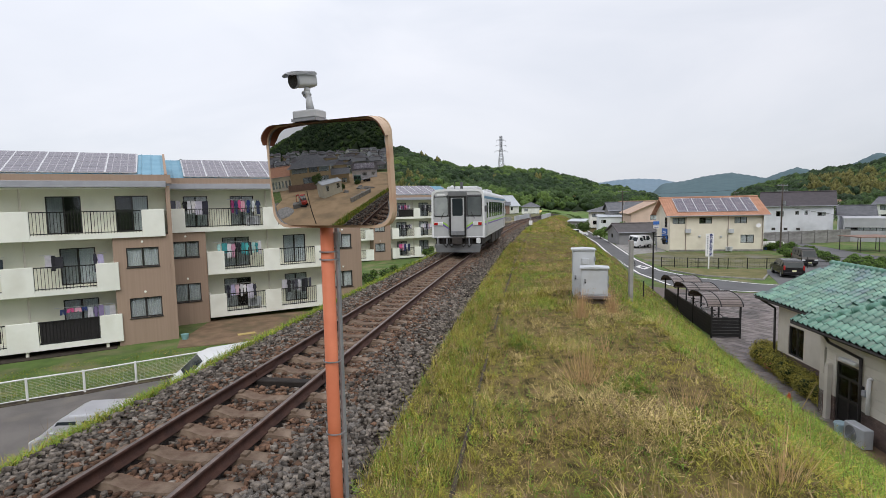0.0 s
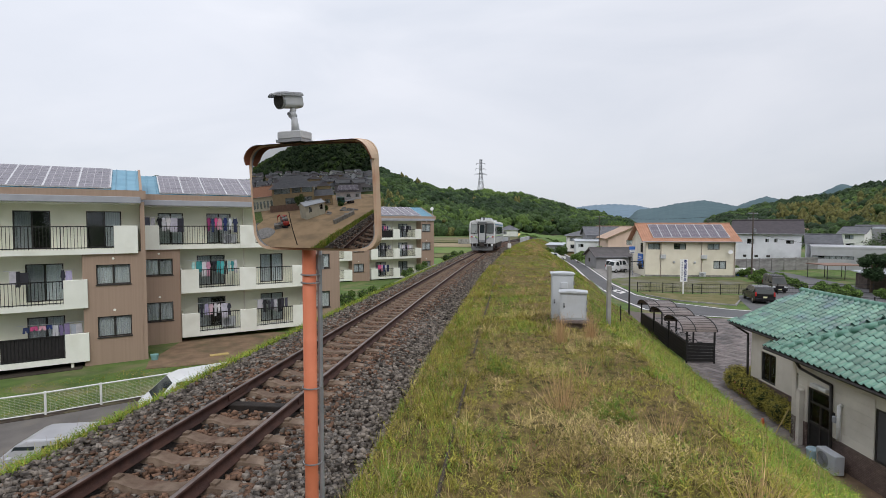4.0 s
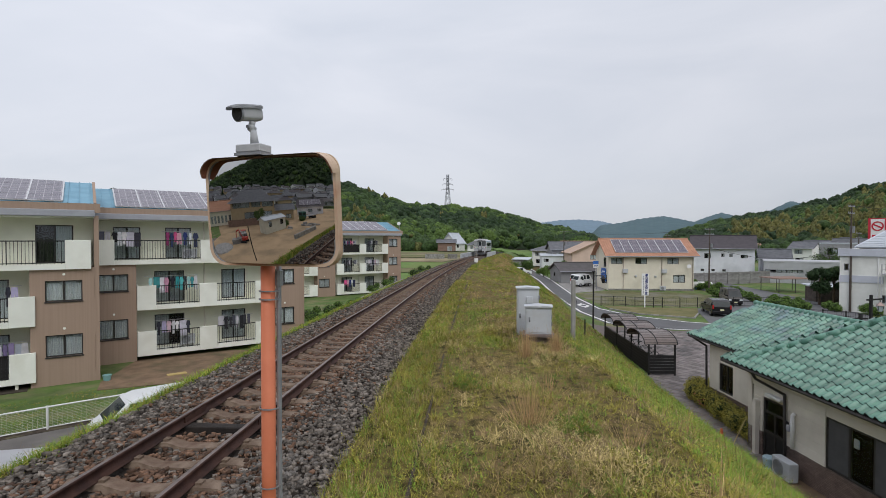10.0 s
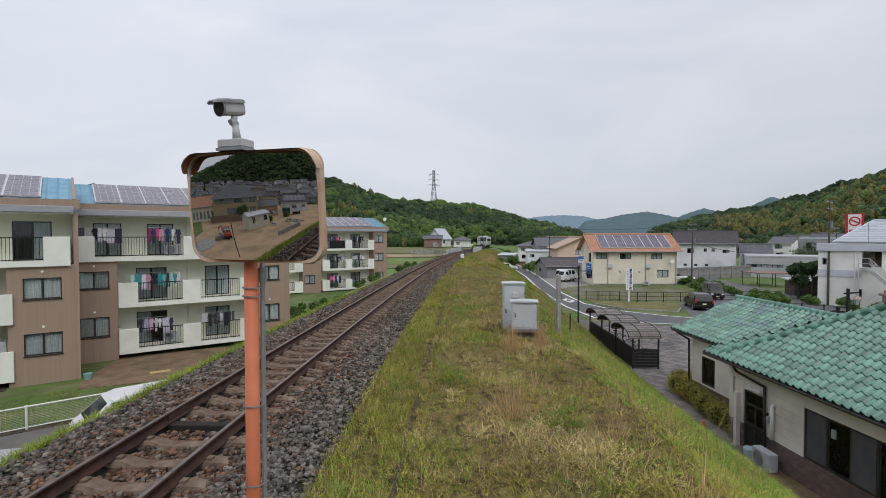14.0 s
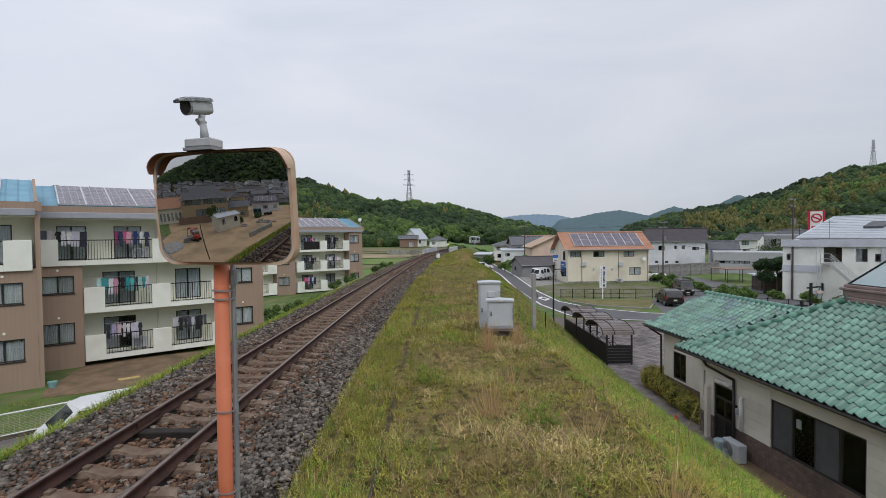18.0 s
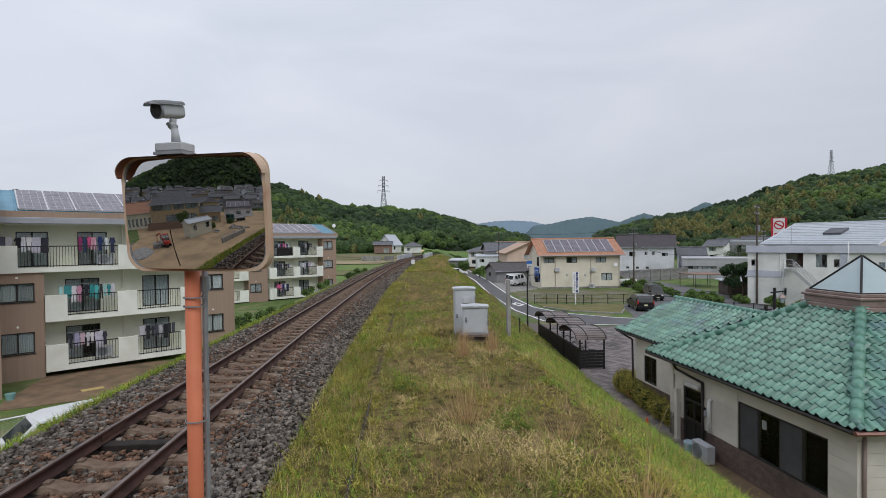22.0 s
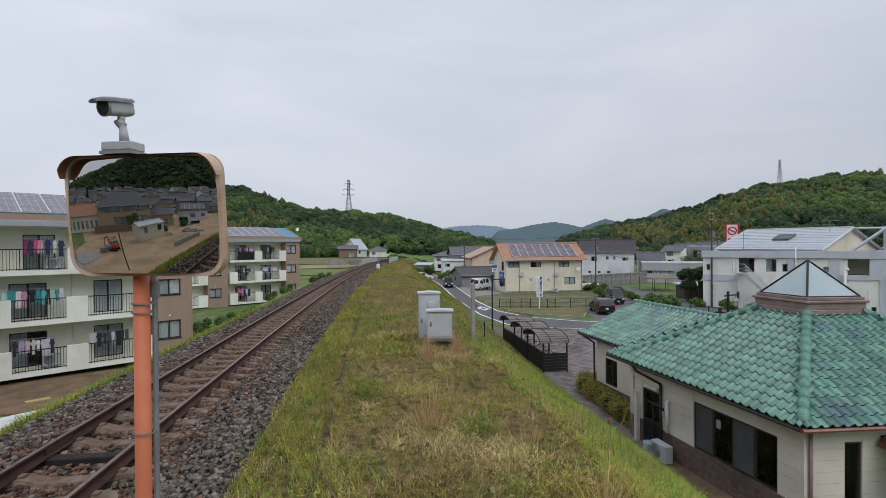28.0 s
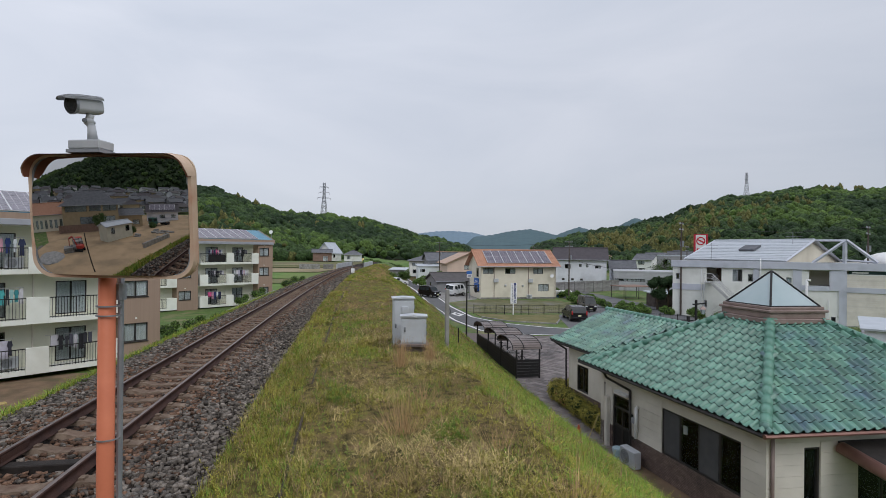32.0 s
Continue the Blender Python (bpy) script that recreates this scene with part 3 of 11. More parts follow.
# concrete sleepers, waisted in the middle, with fastenings
def sleeper_mesh():
    bm = bmesh.new()
    top = [(-1.0, -0.19), (-0.9, -0.165), (-0.75, -0.155), (-0.42, -0.155), (-0.2, -0.215), (0.2, -0.215), (0.42, -0.155), (0.75, -0.155), (0.9, -0.165), (1.0, -0.19)]
    n = len(top)
    rows = []
    for y, dz in ((-0.14, -0.16), (-0.1, 0.0), (0.1, 0.0), (0.14, -0.16)):
        rows.append([bm.verts.new((a, y, b + dz)) for a, b in top])
    for r, s in zip(rows, rows[1:]):
        for i in range(n - 1):
            bm.faces.new((r[i], r[i + 1], s[i + 1], s[i]))
    for e in (0, n - 1):
        bm.faces.new([r[e] for r in rows])
    bmesh.ops.recalc_face_normals(bm, faces=bm.faces[:])
    for s in (-1, 1):
        for q in (-1, 1):
            box(bm, s * 0.5665 + q * 0.1 - 0.035, s * 0.5665 + q * 0.1 + 0.035, -0.05, 0.05, -0.16, -0.125)
    return to_mesh("sleeper", bm, M["sleeper"])


sl = sleeper_mesh()
tie = to_mesh("timber_sleeper", bx(-0.95, 0.95, -0.09, 0.09, -0.3, -0.165, bevel=0.012), M["tie_wood"])
y = -8.0
idx = 0
JOINT_Y = 7.75
while y < 108:
    wood = abs(y - JOINT_Y) < 0.3
    part("timber_sleeper" if wood else "sleeper", tie if wood else sl, None, track, "black timber sleeper under the rail joint" if wood else "", at=pose(float(xt(y)), y, float(zt(y)) + random.uniform(-0.008, 0.004), 0, 0, track_turn(y) + random.uniform(-0.4, 0.4)))
    y += 0.62
for off in (-0.5665, 0.5665):
    for s in (-1, 1):
        part("fishplate", bx(off + float(xt(JOINT_Y)) + s * 0.018 - 0.012, off + float(xt(JOINT_Y)) + s * 0.018 + 0.012, JOINT_Y - 0.3, JOINT_Y + 0.3, -0.125 + float(zt(JOINT_Y)), -0.04 + float(zt(JOINT_Y)), bevel=0.004), M["rail"], track, "rusty fishplate")

# ---- the apartment blocks beyond the line ----
FACADE = math.degrees(math.atan2(0.62, 0.785))


BAR_MESH = {}


def railing(parent, u0, u1, z0, z1, y, m, name="railing"):
    rail = part(name, bx(u0, u1, y - 0.02, y + 0.02, z1 - 0.05, z1), M["black"], parent)
    part("bottom_rail", bx(u0, u1, y - 0.015, y + 0.015, z0 + 0.04, z0 + 0.08), M["black"], rail)
    n = max(2, int((u1 - u0) / 0.13))
    for i in range(n + 1):
        w = 0.02 if i % 9 == 0 else 0.01
        key = (w, round(z1 - z0, 3))
        if key not in BAR_MESH:
            BAR_MESH[key] = to_mesh("bar", bx(-w, w, -0.011, 0.011, 0, z1 - 0.05 - z0), M["black"])
        part("bar", BAR_MESH[key], None, rail, at=Matrix.Translation((u0 + (u1 - u0) * i / n, y, z0)))
    return rail


def cloth_colours(step, kind):
    sets = {"mixed": [(0.04, 0.06, 0.20), (0.72, 0.74, 0.78), (0.05, 0.06, 0.12), (0.60, 0.62, 0.70), (0.30, 0.05, 0.16), (0.05, 0.07, 0.16), (0.72, 0.12, 0.30), (0.75, 0.40, 0.50)],
            "dark": [(0.03, 0.03, 0.035), (0.05, 0.05, 0.06), (0.10, 0.10, 0.13), (0.55, 0.53, 0.58)],
            "teal": [(0.60, 0.30, 0.42), (0.03, 0.03, 0.04), (0.05, 0.33, 0.35), (0.10, 0.45, 0.46), (0.04, 0.05, 0.06), (0.40, 0.66, 0.66), (0.06, 0.28, 0.30), (0.70, 0.68, 0.72)],
            "pale": [(0.74, 0.72, 0.74), (0.60, 0.58, 0.68), (0.05, 0.05, 0.07), (0.46, 0.42, 0.62), (0.72, 0.52, 0.60), (0.70, 0.70, 0.74)],
            "lilac": [(0.30, 0.24, 0.42), (0.42, 0.45, 0.52), (0.62, 0.62, 0.66), (0.20, 0.16, 0.3)]}
    return sets[kind][step % len(sets[kind])]


CLOTH = {}


def cloth_mat(c):
    if c not in CLOTH:
        CLOTH[c] = mat("cloth", c, tuple(v * 0.8 for v in c), 4, 0.95, 0.2, 40, spread=0.1)
    return CLOTH[c]


def laundry(m, u0, u1, z, y, kind, seed, label):
    """A pole of washing: a bar with garments of folded cloth hung from it."""
    rng = random.Random(seed)
    th = thing("laundry_pole", label, "laundry", m)
    part("pole", tube(bmesh.new(), (u0 - 0.2, y, z), (u1 + 0.2, y, z), 0.014, n=6), M["alu"], th)
    u, step = u0, seed
    while u < u1:
        w = rng.uniform(0.12, 0.34)
        h = rng.uniform(0.55, 0.95) if kind != "socks" else rng.uniform(0.2, 0.3)
        c = cloth_colours(step, kind if kind != "socks" else "mixed")
        step += 1
        style = rng.choice(("towel", "shirt", "shirt", "trousers")) if kind != "socks" else "trousers"
        if style == "towel":
            w *= 1.3
            out = [(0, 0), (1, 0), (0.98, -0.5), (1, -0.97), (0.7, -1), (0.35, -0.97), (0, -1), (0.02, -0.5)]
        elif style == "shirt":
            w = max(w, 0.22)
            out = [(0.25, 0), (0.4, -0.05), (0.6, -0.05), (0.75, 0), (1, -0.34), (0.86, -0.42), (0.77, -0.28), (0.8, -1), (0.5, -0.96), (0.2, -1), (0.23, -0.28), (0.14, -0.42), (0, -0.34)]
        else:
            out = [(0.1, 0), (0.9, 0), (1, -1), (0.62, -1), (0.5, -0.35), (0.38, -1), (0, -1)]
        dz_ = rng.uniform(0.0, 0.08)
        bm = prism(bmesh.new(), [(u + p[0] * w, z - 0.02 - dz_ + p[1] * h) for p in out], y - 0.016, y + 0.016, "y")
        bm.transform(Matrix.Translation((u + w / 2, y, 0)) @ Matrix.Rotation(rng.uniform(-0.5, 0.5), 4, "Z") @ Matrix.Translation((-u - w / 2, -y, 0)))
        part("garment", bm, cloth_mat(c), th)
        u += w * 0.8 + rng.uniform(0.0, 0.09)
    return th


def solar_array(parent, u0, u1, y0, z0, y1, z1, cols, rows, m, thick=1):
    """Panels on a roof slope from the lower edge (y0, z0) to the upper one (y1, z1)."""
    n = Vector((0, z1 - z0, -(y1 - y0))).normalized()
    if n.z < 0:
        n = -n
    bmf = bmesh.new()
    for i in range(cols):
        for j in range(rows):
            a, b = u0 + (u1 - u0) * i / cols, u0 + (u1 - u0) * (i + 1) / cols
            s, t = j / rows, (j + 1) / rows
            g = 0.014
            pts = []
            for u, v in ((a + g, s), (b - g, s), (b - g, t), (a + g, t)):
                v = v + (g / 3 if v == s else -g / 3)
                pts.append(Vector((u, y0 + (y1 - y0) * v, z0 + (z1 - z0) * v)) + n * 0.1)
            bm = quad_solid(bmesh.new(), pts, 0.035)
            part("solar_panel", bm, M["solar"], parent)
    for i in range(0, cols + 1):
        a = u0 + (u1 - u0) * i / cols
        w = 0.034 if i % thick == 0 else 0.016
        pts = [Vector((q, y0 + (y1 - y0) * v, z0 + (z1 - z0) * v)) + n * (0.104 if w > 0.02 else 0.098) for q, v in ((a - w, 0), (a + w, 0), (a + w, 1), (a - w, 1))]
        quad_solid(bmf, pts, 0.05)
    for j in range(rows + 1):
        v = j / rows
        pts = [Vector((q, y0 + (y1 - y0) * w, z0 + (z1 - z0) * w)) + n * 0.092 for q, w in ((u0, v - 0.008), (u1, v - 0.008), (u1, v + 0.008), (u0, v + 0.008))]
        quad_solid(bmf, pts, 0.05)
    part("panel_frame", bmf, M["alu"], parent)


def block(name, origin, base, left_end, right_end, brown, bays, label, dz=0.0, wash=(), panel_run=None, seed=1, top_panels=None, low_bays=None, depth=7.5):
    """One stair block: three storeys of 2.6 m, balconies with solid and barred parts, a rendered bay with windows, a lean metal roof with solar panels.
    u runs along the front, y points into the building; brown lists (u0, u1) of the rendered bays; bays lists the parapet pattern: (u0, u1, 'solid' | 'bars')."""
    m = pose(origin[0], origin[1], dz, 0, 0, FACADE)
    b = thing(name, label, "apartment building", m)
    top, floors = 4.3, (-3.86, -1.26, 1.34)
    back = 1.35
    # walls: the recessed pale wall, and the brown bays flush with the balconies
    holes = []
    doors = []
    rng = random.Random(seed)
    for f, zf in enumerate(floors):
        for (a, c, kind, pat) in (low_bays or bays) if f < 2 else (top_panels or bays):
            if kind == "door":
                holes.append((a, c, zf + 0.1, zf + 1.95))
                doors.append((a, c, zf + 0.1, zf + 1.95))
    wb = wall(bmesh.new(), right_end - left_end, top - 0.6 - base, 0.2, holes, u0=left_end, z0=base)
    wb.transform(Matrix.Translation((0, back, 0)))
    part("wall", wb, M["apt_wall"], b)
    for i, (a, c, z0, z1) in enumerate(doors):
        window(b, a, c, z0, z1, y=back + 0.02, sashes=2, curtain=0.92, name="balcony_door", seed=seed * 17 + i)
    # a near-black solid stands for the unlit rooms behind the openings
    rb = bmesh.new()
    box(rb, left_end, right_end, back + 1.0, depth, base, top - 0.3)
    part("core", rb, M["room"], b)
    for (a, c, floors_hi, wins) in brown:
        hs = [w for w in wins]
        bw = wall(bmesh.new(), c - a, floors_hi - base, 0.2, hs, u0=a, z0=base)
        box(bw, a, a + 0.2, 0.2, back, base, floors_hi)
        box(bw, c - 0.2, c, 0.2, back + 4 * 0, base, floors_hi)
        part("wall", bw, M["brown_wall"], b, "brown rendered wall bay")
        for i, w in enumerate(hs):
            window(b, *w, y=0.06, sashes=2, curtain=1.0, seed=seed * 31 + i)
            part("window_sill", bx(w[0] - 0.03, w[1] + 0.03, -0.05, 0.02, w[2] - 0.05, w[2]), M["dark_frame"], b)
            part("vent_cap", tube(bmesh.new(), ((w[0] + w[1]) / 2, -0.04, w[3] + 0.3), ((w[0] + w[1]) / 2, 0.02, w[3] + 0.3), 0.06, n=10), M["balcony"], b)
    # end wall
    ew = bmesh.new()
    box(ew, right_end - 0.02, right_end + 0.18, 0.0 if brown and brown[-1][1] >= right_end - 0.3 else back, depth, base, top - 0.55)
    part("wall", ew, M["brown_wall"], b, "brown rendered end wall")
    # roof: fascia, gutter, slope
    rf = bmesh.new()
    box(rf, left_end - 0.05, right_end + 0.25, -0.12, 0.16, top - 0.42, top + 0.02)
    part("fascia", rf, M["brown_wall"], b)
    gt = bmesh.new()
    box(gt, left_end - 0.05, right_end + 0.02, -0.22, -0.124, top - 0.62, top - 0.3, bevel=0.02)
    part("gutter", gt, M["grey_trim"], b)
    sf = bmesh.new()
    box(sf, left_end, right_end, -0.12, back + 0.2, top - 0.66, top - 0.58)
    part("soffit", sf, M["balcony"], b)
    slope = bmesh.new()
    pts = [(left_end, 0.0, top + 0.02), (right_end, 0.0, top + 0.02), (right_end, 3.9, top + 1.35), (left_end, 3.9, top + 1.35)]
    quad_solid(slope, pts, 0.12)
    quad_solid(slope, [(left_end, 3.92, top + 1.35), (right_end, 3.92, top + 1.35), (right_end, depth + 0.3, top + 0.02), (left_end, depth + 0.3, top + 0.02)], 0.12)
    roof_ = part("roof", slope, M["blue_roof"], b, "blue standing-seam metal roof")
    for i in range(int((right_end - left_end) / 0.45) + 1):
        u = min(left_end + i * 0.45, right_end - 0.03)
        part("roof_seam", quad_solid(bmesh.new(), [(u, 0, top + 0.055), (u + 0.03, 0, top + 0.055), (u + 0.03, 3.9, top + 1.385), (u, 3.9, top + 1.385)], 0.05), M["blue_roof"], roof_)
    for e in (left_end - 0.02, right_end - 0.02):
        eb = quad_solid(bmesh.new(), [(e, -0.1, top + 0.06), (e + 0.12, -0.1, top + 0.06), (e + 0.12, 3.9, top + 1.42), (e, 3.9, top + 1.42)], 0.36)
        part("verge", eb, M["brown_wall"], b)
    if panel_run:
        p0, p1, cols = panel_run
        solar_array(b, p0, p1, 0.12, top + 0.05, 3.75, top + 1.3, cols, 4, m)
    # balconies
    for f, zf in enumerate(floors):
        lay = (low_bays or bays) if f < 2 else (top_panels or bays)
        spans = [q for q in lay if q[2] in ("solid", "bars")]
        if not spans:
            continue
        runs = []
        for q in sorted(spans):
            if runs and abs(runs[-1][1] - q[0]) < 0.05:
                runs[-1][1] = q[1]
            else:
                runs.append([q[0], q[1]])
        for a, c in runs:
            part("balcony_slab", bx(a, c, -0.14, back, zf - 0.16, zf), M["balcony"], b)
            for e in (a, c - 0.12):
                part("balcony_side", bx(e, e + 0.12, -0.02, back, zf, zf + 1.2), M["balcony"], b)
        for q in spans:
            if q[2] == "solid":
                part("parapet", bx(q[0], q[1], -0.16, -0.02, zf - 0.17, zf + 1.22, bevel=0.012), M["balcony"], b)
            else:
                part("kerb", bx(q[0], q[1], -0.15, -0.03, zf - 0.165, zf + 0.09), M["balcony"], b)
                railing(b, q[0], q[1], zf + 0.09, zf + 1.2, -0.08, m)
    # downpipes
    for q in (low_bays or bays):
        if q[2] == "pipe":
            part("downpipe", tube(bmesh.new(), (q[0], back - 0.25, base), (q[0], back - 0.25, top - 0.6), 0.045), M["siding"], b)
    for (u0, u1, f, kind, sd) in wash:
        laundry(m, u0, u1, floors[f] + 1.72, 0.35, kind, sd, {"dark": "dark clothes drying on a balcony pole", "mixed": "mixed clothes and towels drying on a balcony pole", "teal": "teal and pink clothes on balcony hangers", "pale": "pale towels drying on a balcony pole", "lilac": "lilac and grey washing on a balcony pole", "socks": "socks pegged on a balcony line"}[kind])
    return b


A0 = (-14.71, 24.06)
B0 = (-14.71 - 3.38 * 0.62, 24.06 + 3.38 * 0.785)
blockA = block("apartment_building", A0, -4.45, -15.0, 0.0,
    brown=[(-2.5, 0.0, 1.25, [(-1.94, -0.5, -0.34, 0.64), (-1.94, -0.5, -2.95, -1.93)])],
    bays=[],
    low_bays=[(-14.0, -9.0, "solid", 0), (-9.0, -6.9, "bars", 0), (-6.9, -5.7, "solid", 0), (-5.7, -3.25, "bars", 0), (-3.25, -2.3, "solid", 0), (-4.85, -3.35, "door", 0), (-9.2, -7.4, "door", 0), (-6.2, -6.2, "pipe", 0)],
    top_panels=[(-14.0, -6.9, "bars", 0), (-6.9, -5.7, "solid", 0), (-5.7, -1.16, "bars", 0), (-1.16, -0.14, "solid", 0), (-5.25, -3.8, "door", 0), (-2.35, -0.85, "door", 0), (-9.5, -8.0, "door", 0)],
    label="three-storey apartment block with pale balconies and a brown bay", panel_run=(-14.6, -1.25, 10), seed=3,
    wash=[(-4.9, -3.9, 0, "socks", 5), (-3.8, -2.7, 0, "lilac", 6), (-5.3, -4.9, 1, "dark", 7), (-3.4, -3.0, 1, "pale", 8), (-7.6, -7.0, 1, "teal", 9)])
blockB = block("apartment_building", B0, -4.45, 0.0, 11.5,
    brown=[(0.05, 1.98, 1.25, [(0.2, 1.6, -0.3, 0.64), (0.22, 1.58, -2.94, -1.86)]), (9.5, 11.5, 3.7, [(9.72, 11.0, 1.75, 2.75), (9.72, 11.0, -0.3, 0.64), (9.72, 11.0, -2.94, -1.86)])],
    bays=[],
    low_bays=[(2.0, 2.95, "solid", 0), (2.95, 5.22, "bars", 0), (5.22, 6.2, "solid", 0), (6.2, 8.45, "bars", 0), (8.45, 9.45, "solid", 0), (3.0, 4.6, "door", 0), (6.75, 8.2, "door", 0), (5.7, 5.7, "pipe", 0)],
    top_panels=[(0.1, 0.95, "solid", 0), (0.95, 5.29, "bars", 0), (5.29, 6.2, "solid", 0), (6.2, 8.45, "bars", 0), (8.45, 9.45, "solid", 0), (0.95, 2.3, "door", 0), (3.6, 5.0, "door", 0), (6.75, 8.2, "door", 0)],
    label="three-storey apartment block with brown end bays and full washing lines", panel_run=(1.05, 10.6, 8), seed=4,
    wash=[(0.2, 0.95, 2, "dark", 10), (1.1, 2.1, 2, "pale", 11), (3.5, 5.0, 2, "mixed", 12), (2.6, 5.0, 1, "teal", 13), (3.0, 4.6, 0, "pale", 14), (6.3, 8.2, 0, "dark", 15)])
FA = pose(A0[0], A0[1], 0, 0, 0, FACADE)
# dark soil sheet, its colour extends the shaded void below the slab
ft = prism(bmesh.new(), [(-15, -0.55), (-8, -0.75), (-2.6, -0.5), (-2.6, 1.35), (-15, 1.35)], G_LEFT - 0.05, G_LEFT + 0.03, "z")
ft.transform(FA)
single("bare_earth", ft, M["void_soil"], "earth strip under the balconies, coloured dark for the shaded void", "bare ground", kind="structure")
M["dark_net"] = mat("dark_balcony_screen", (0.035, 0.032, 0.033), (0.024, 0.022, 0.023), 6, 0.9, 0.2, 80, spread=0.1)
part("railing_screen", bx(-5.66, -3.29, -0.045, -0.035, -3.76, -2.72), M["dark_net"], blockA, "dark screen tied behind the bars")
for u_ in (-13.2, -9.4, -6.2, -3.0):
    part("stub_post", bx(u_ - 0.06, u_ + 0.06, -0.05, 0.07, G_LEFT - 0.3, -4.0), M["apt_wall"], blockA)
C0 = (-6.61, 71.92)
blockC = block("apartment_building", C0, -5.2, -17.0, 0.0,
    brown=[(-2.05, 0.0, 3.7, [(-1.89, -0.55, 2.2, 3.25), (-1.89, -0.55, -0.35, 0.7), (-1.89, -0.55, -2.95, -1.9)]), (-12.15, -9.75, 3.7, [(-11.95, -10.55, 2.2, 3.25), (-11.95, -10.55, -0.35, 0.7), (-11.95, -10.55, -2.95, -1.9)])],
    bays=[],
    low_bays=[(-16.0, -13.3, "bars", 0), (-13.3, -12.2, "solid", 0), (-15.0, -13.5, "door", 0), (-9.55, -8.6, "solid", 0), (-8.6, -6.36, "bars", 0), (-6.36, -5.4, "solid", 0), (-5.4, -3.05, "bars", 0), (-3.05, -2.08, "solid", 0), (-8.3, -6.8, "door", 0), (-4.9, -3.5, "door", 0), (-5.9, -5.9, "pipe", 0)],
    top_panels=[(-16.0, -13.3, "bars", 0), (-13.3, -12.2, "solid", 0), (-15.0, -13.5, "door", 0), (-9.55, -6.36, "bars", 0), (-6.36, -5.4, "solid", 0), (-5.4, -3.05, "bars", 0), (-3.05, -2.08, "solid", 0), (-8.3, -6.8, "door", 0), (-4.9, -3.5, "door", 0)],
    label="three-storey apartment block further along the line", dz=-0.62, panel_run=(-13.0, -2.0, 10), seed=5,
    wash=[(-5.0, -3.6, 2, "dark", 21), (-8.4, -6.9, 0, "mixed", 22), (-8.4, -6.6, 1, "dark", 16), (-5.2, -3.4, 1, "pale", 17), (-8.4, -6.8, 2, "mixed", 18)])
part("railing_screen", bx(-8.55, -6.4, -0.045, -0.035, 1.48, 2.42), M["dark_net"], blockC, "dark screen tied behind the bars")

# ---- the station house at the foot of the bank ----
SN = Vector((13.75, 11.0, 0))          # corner of the main eaves
SV = Vector((-0.0926, 0.9957, 0))      # along the front eaves
SU = Vector((0.9994, -0.035, 0))       # along the side eaves
SG = -4.86
S_EAVE = -1.77
SM = Matrix(((SU.x, SV.x, 0, SN.x), (SU.y, SV.y, 0, SN.y), (0, 0, 1, 0), (0, 0, 0, 1)))
stn = thing("station_building", "single-storey cream station house with green tiled roof and glass lantern", "station building")


def spart(name, bm, material, parent=stn, label="", smooth=False):
    shift(bm, SM)
    return part(name, bm, material, parent, label, smooth)


SIDE, OV = 8.62, 0.55
FRONT = Matrix(((0, 1, 0, OV), (1, 0, 0, 0), (0, 0, 1, 0), (0, 0, 0, 1)))   # wall() x -> along the front, y -> inwards
holes_front = [(1.32, 4.5, -3.95, -2.45), (6.15, 7.28, SG + 0.1, -2.72), (7.75, 8.05, -3.1, -2.45)]
# small brown wall tiles of the plinth, laid in running bond
M["plinth_tile"] = mat("brown_wall_tiles", (0.215, 0.16, 0.138), (0.155, 0.115, 0.10), 6, 0.7, 0.0, 50, spread=0.1, stain=(0.09, 0.075, 0.07), stain_scale=0.8)
pn_, pk_ = M["plinth_tile"].node_tree.nodes, M["plinth_tile"].node_tree.links
along = pn_.new("ShaderNodeVectorMath")
along.operation = "DOT_PRODUCT"
along.inputs[1].default_value = (SU.x + SV.x, SU.y + SV.y, 0)
posn = pn_.new("ShaderNodeTexCoord")
zof = pn_.new("ShaderNodeSeparateXYZ")
uv_ = pn_.new("ShaderNodeCombineXYZ")
bond = pn_.new("ShaderNodeTexBrick")
bond.inputs["Scale"].default_value = 1.0
bond.inputs["Brick Width"].default_value, bond.inputs["Row Height"].default_value, bond.inputs["Mortar Size"].default_value = 0.105, 0.05, 0.006
bond.inputs["Color1"].default_value, bond.inputs["Color2"].default_value, bond.inputs["Mortar"].default_value = (1.15, 1.1, 1.1, 1), (0.75, 0.74, 0.74, 1), (0.5, 0.48, 0.48, 1)
tint = pn_.new("ShaderNodeMix")
tint.data_type, tint.blend_type = "RGBA", "MULTIPLY"
tint.inputs["Factor"].default_value = 1.0
shader_ = pn_["Principled BSDF"]
base_ = shader_.inputs["Base Color"].links[0].from_socket
pk_.new(posn.outputs["Object"], along.inputs[0])
pk_.new(posn.outputs["Object"], zof.inputs[0])
pk_.new(along.outputs["Value"], uv_.inputs["X"])
pk_.new(zof.outputs["Z"], uv_.inputs["Y"])
pk_.new(uv_.outputs[0], bond.inputs["Vector"])
pk_.new(base_, tint.inputs["A"])
pk_.new(bond.outputs["Color"], tint.inputs["B"])
pk_.new(tint.outputs["Result"], shader_.inputs["Base Color"])
joint = pn_.new("ShaderNodeBump")
joint.invert = True
joint.inputs["Strength"].default_value, joint.inputs["Distance"].default_value = 0.5, 0.004
pk_.new(bond.outputs["Fac"], joint.inputs["Height"])
pk_.new(joint.outputs["Normal"], shader_.inputs["Normal"])
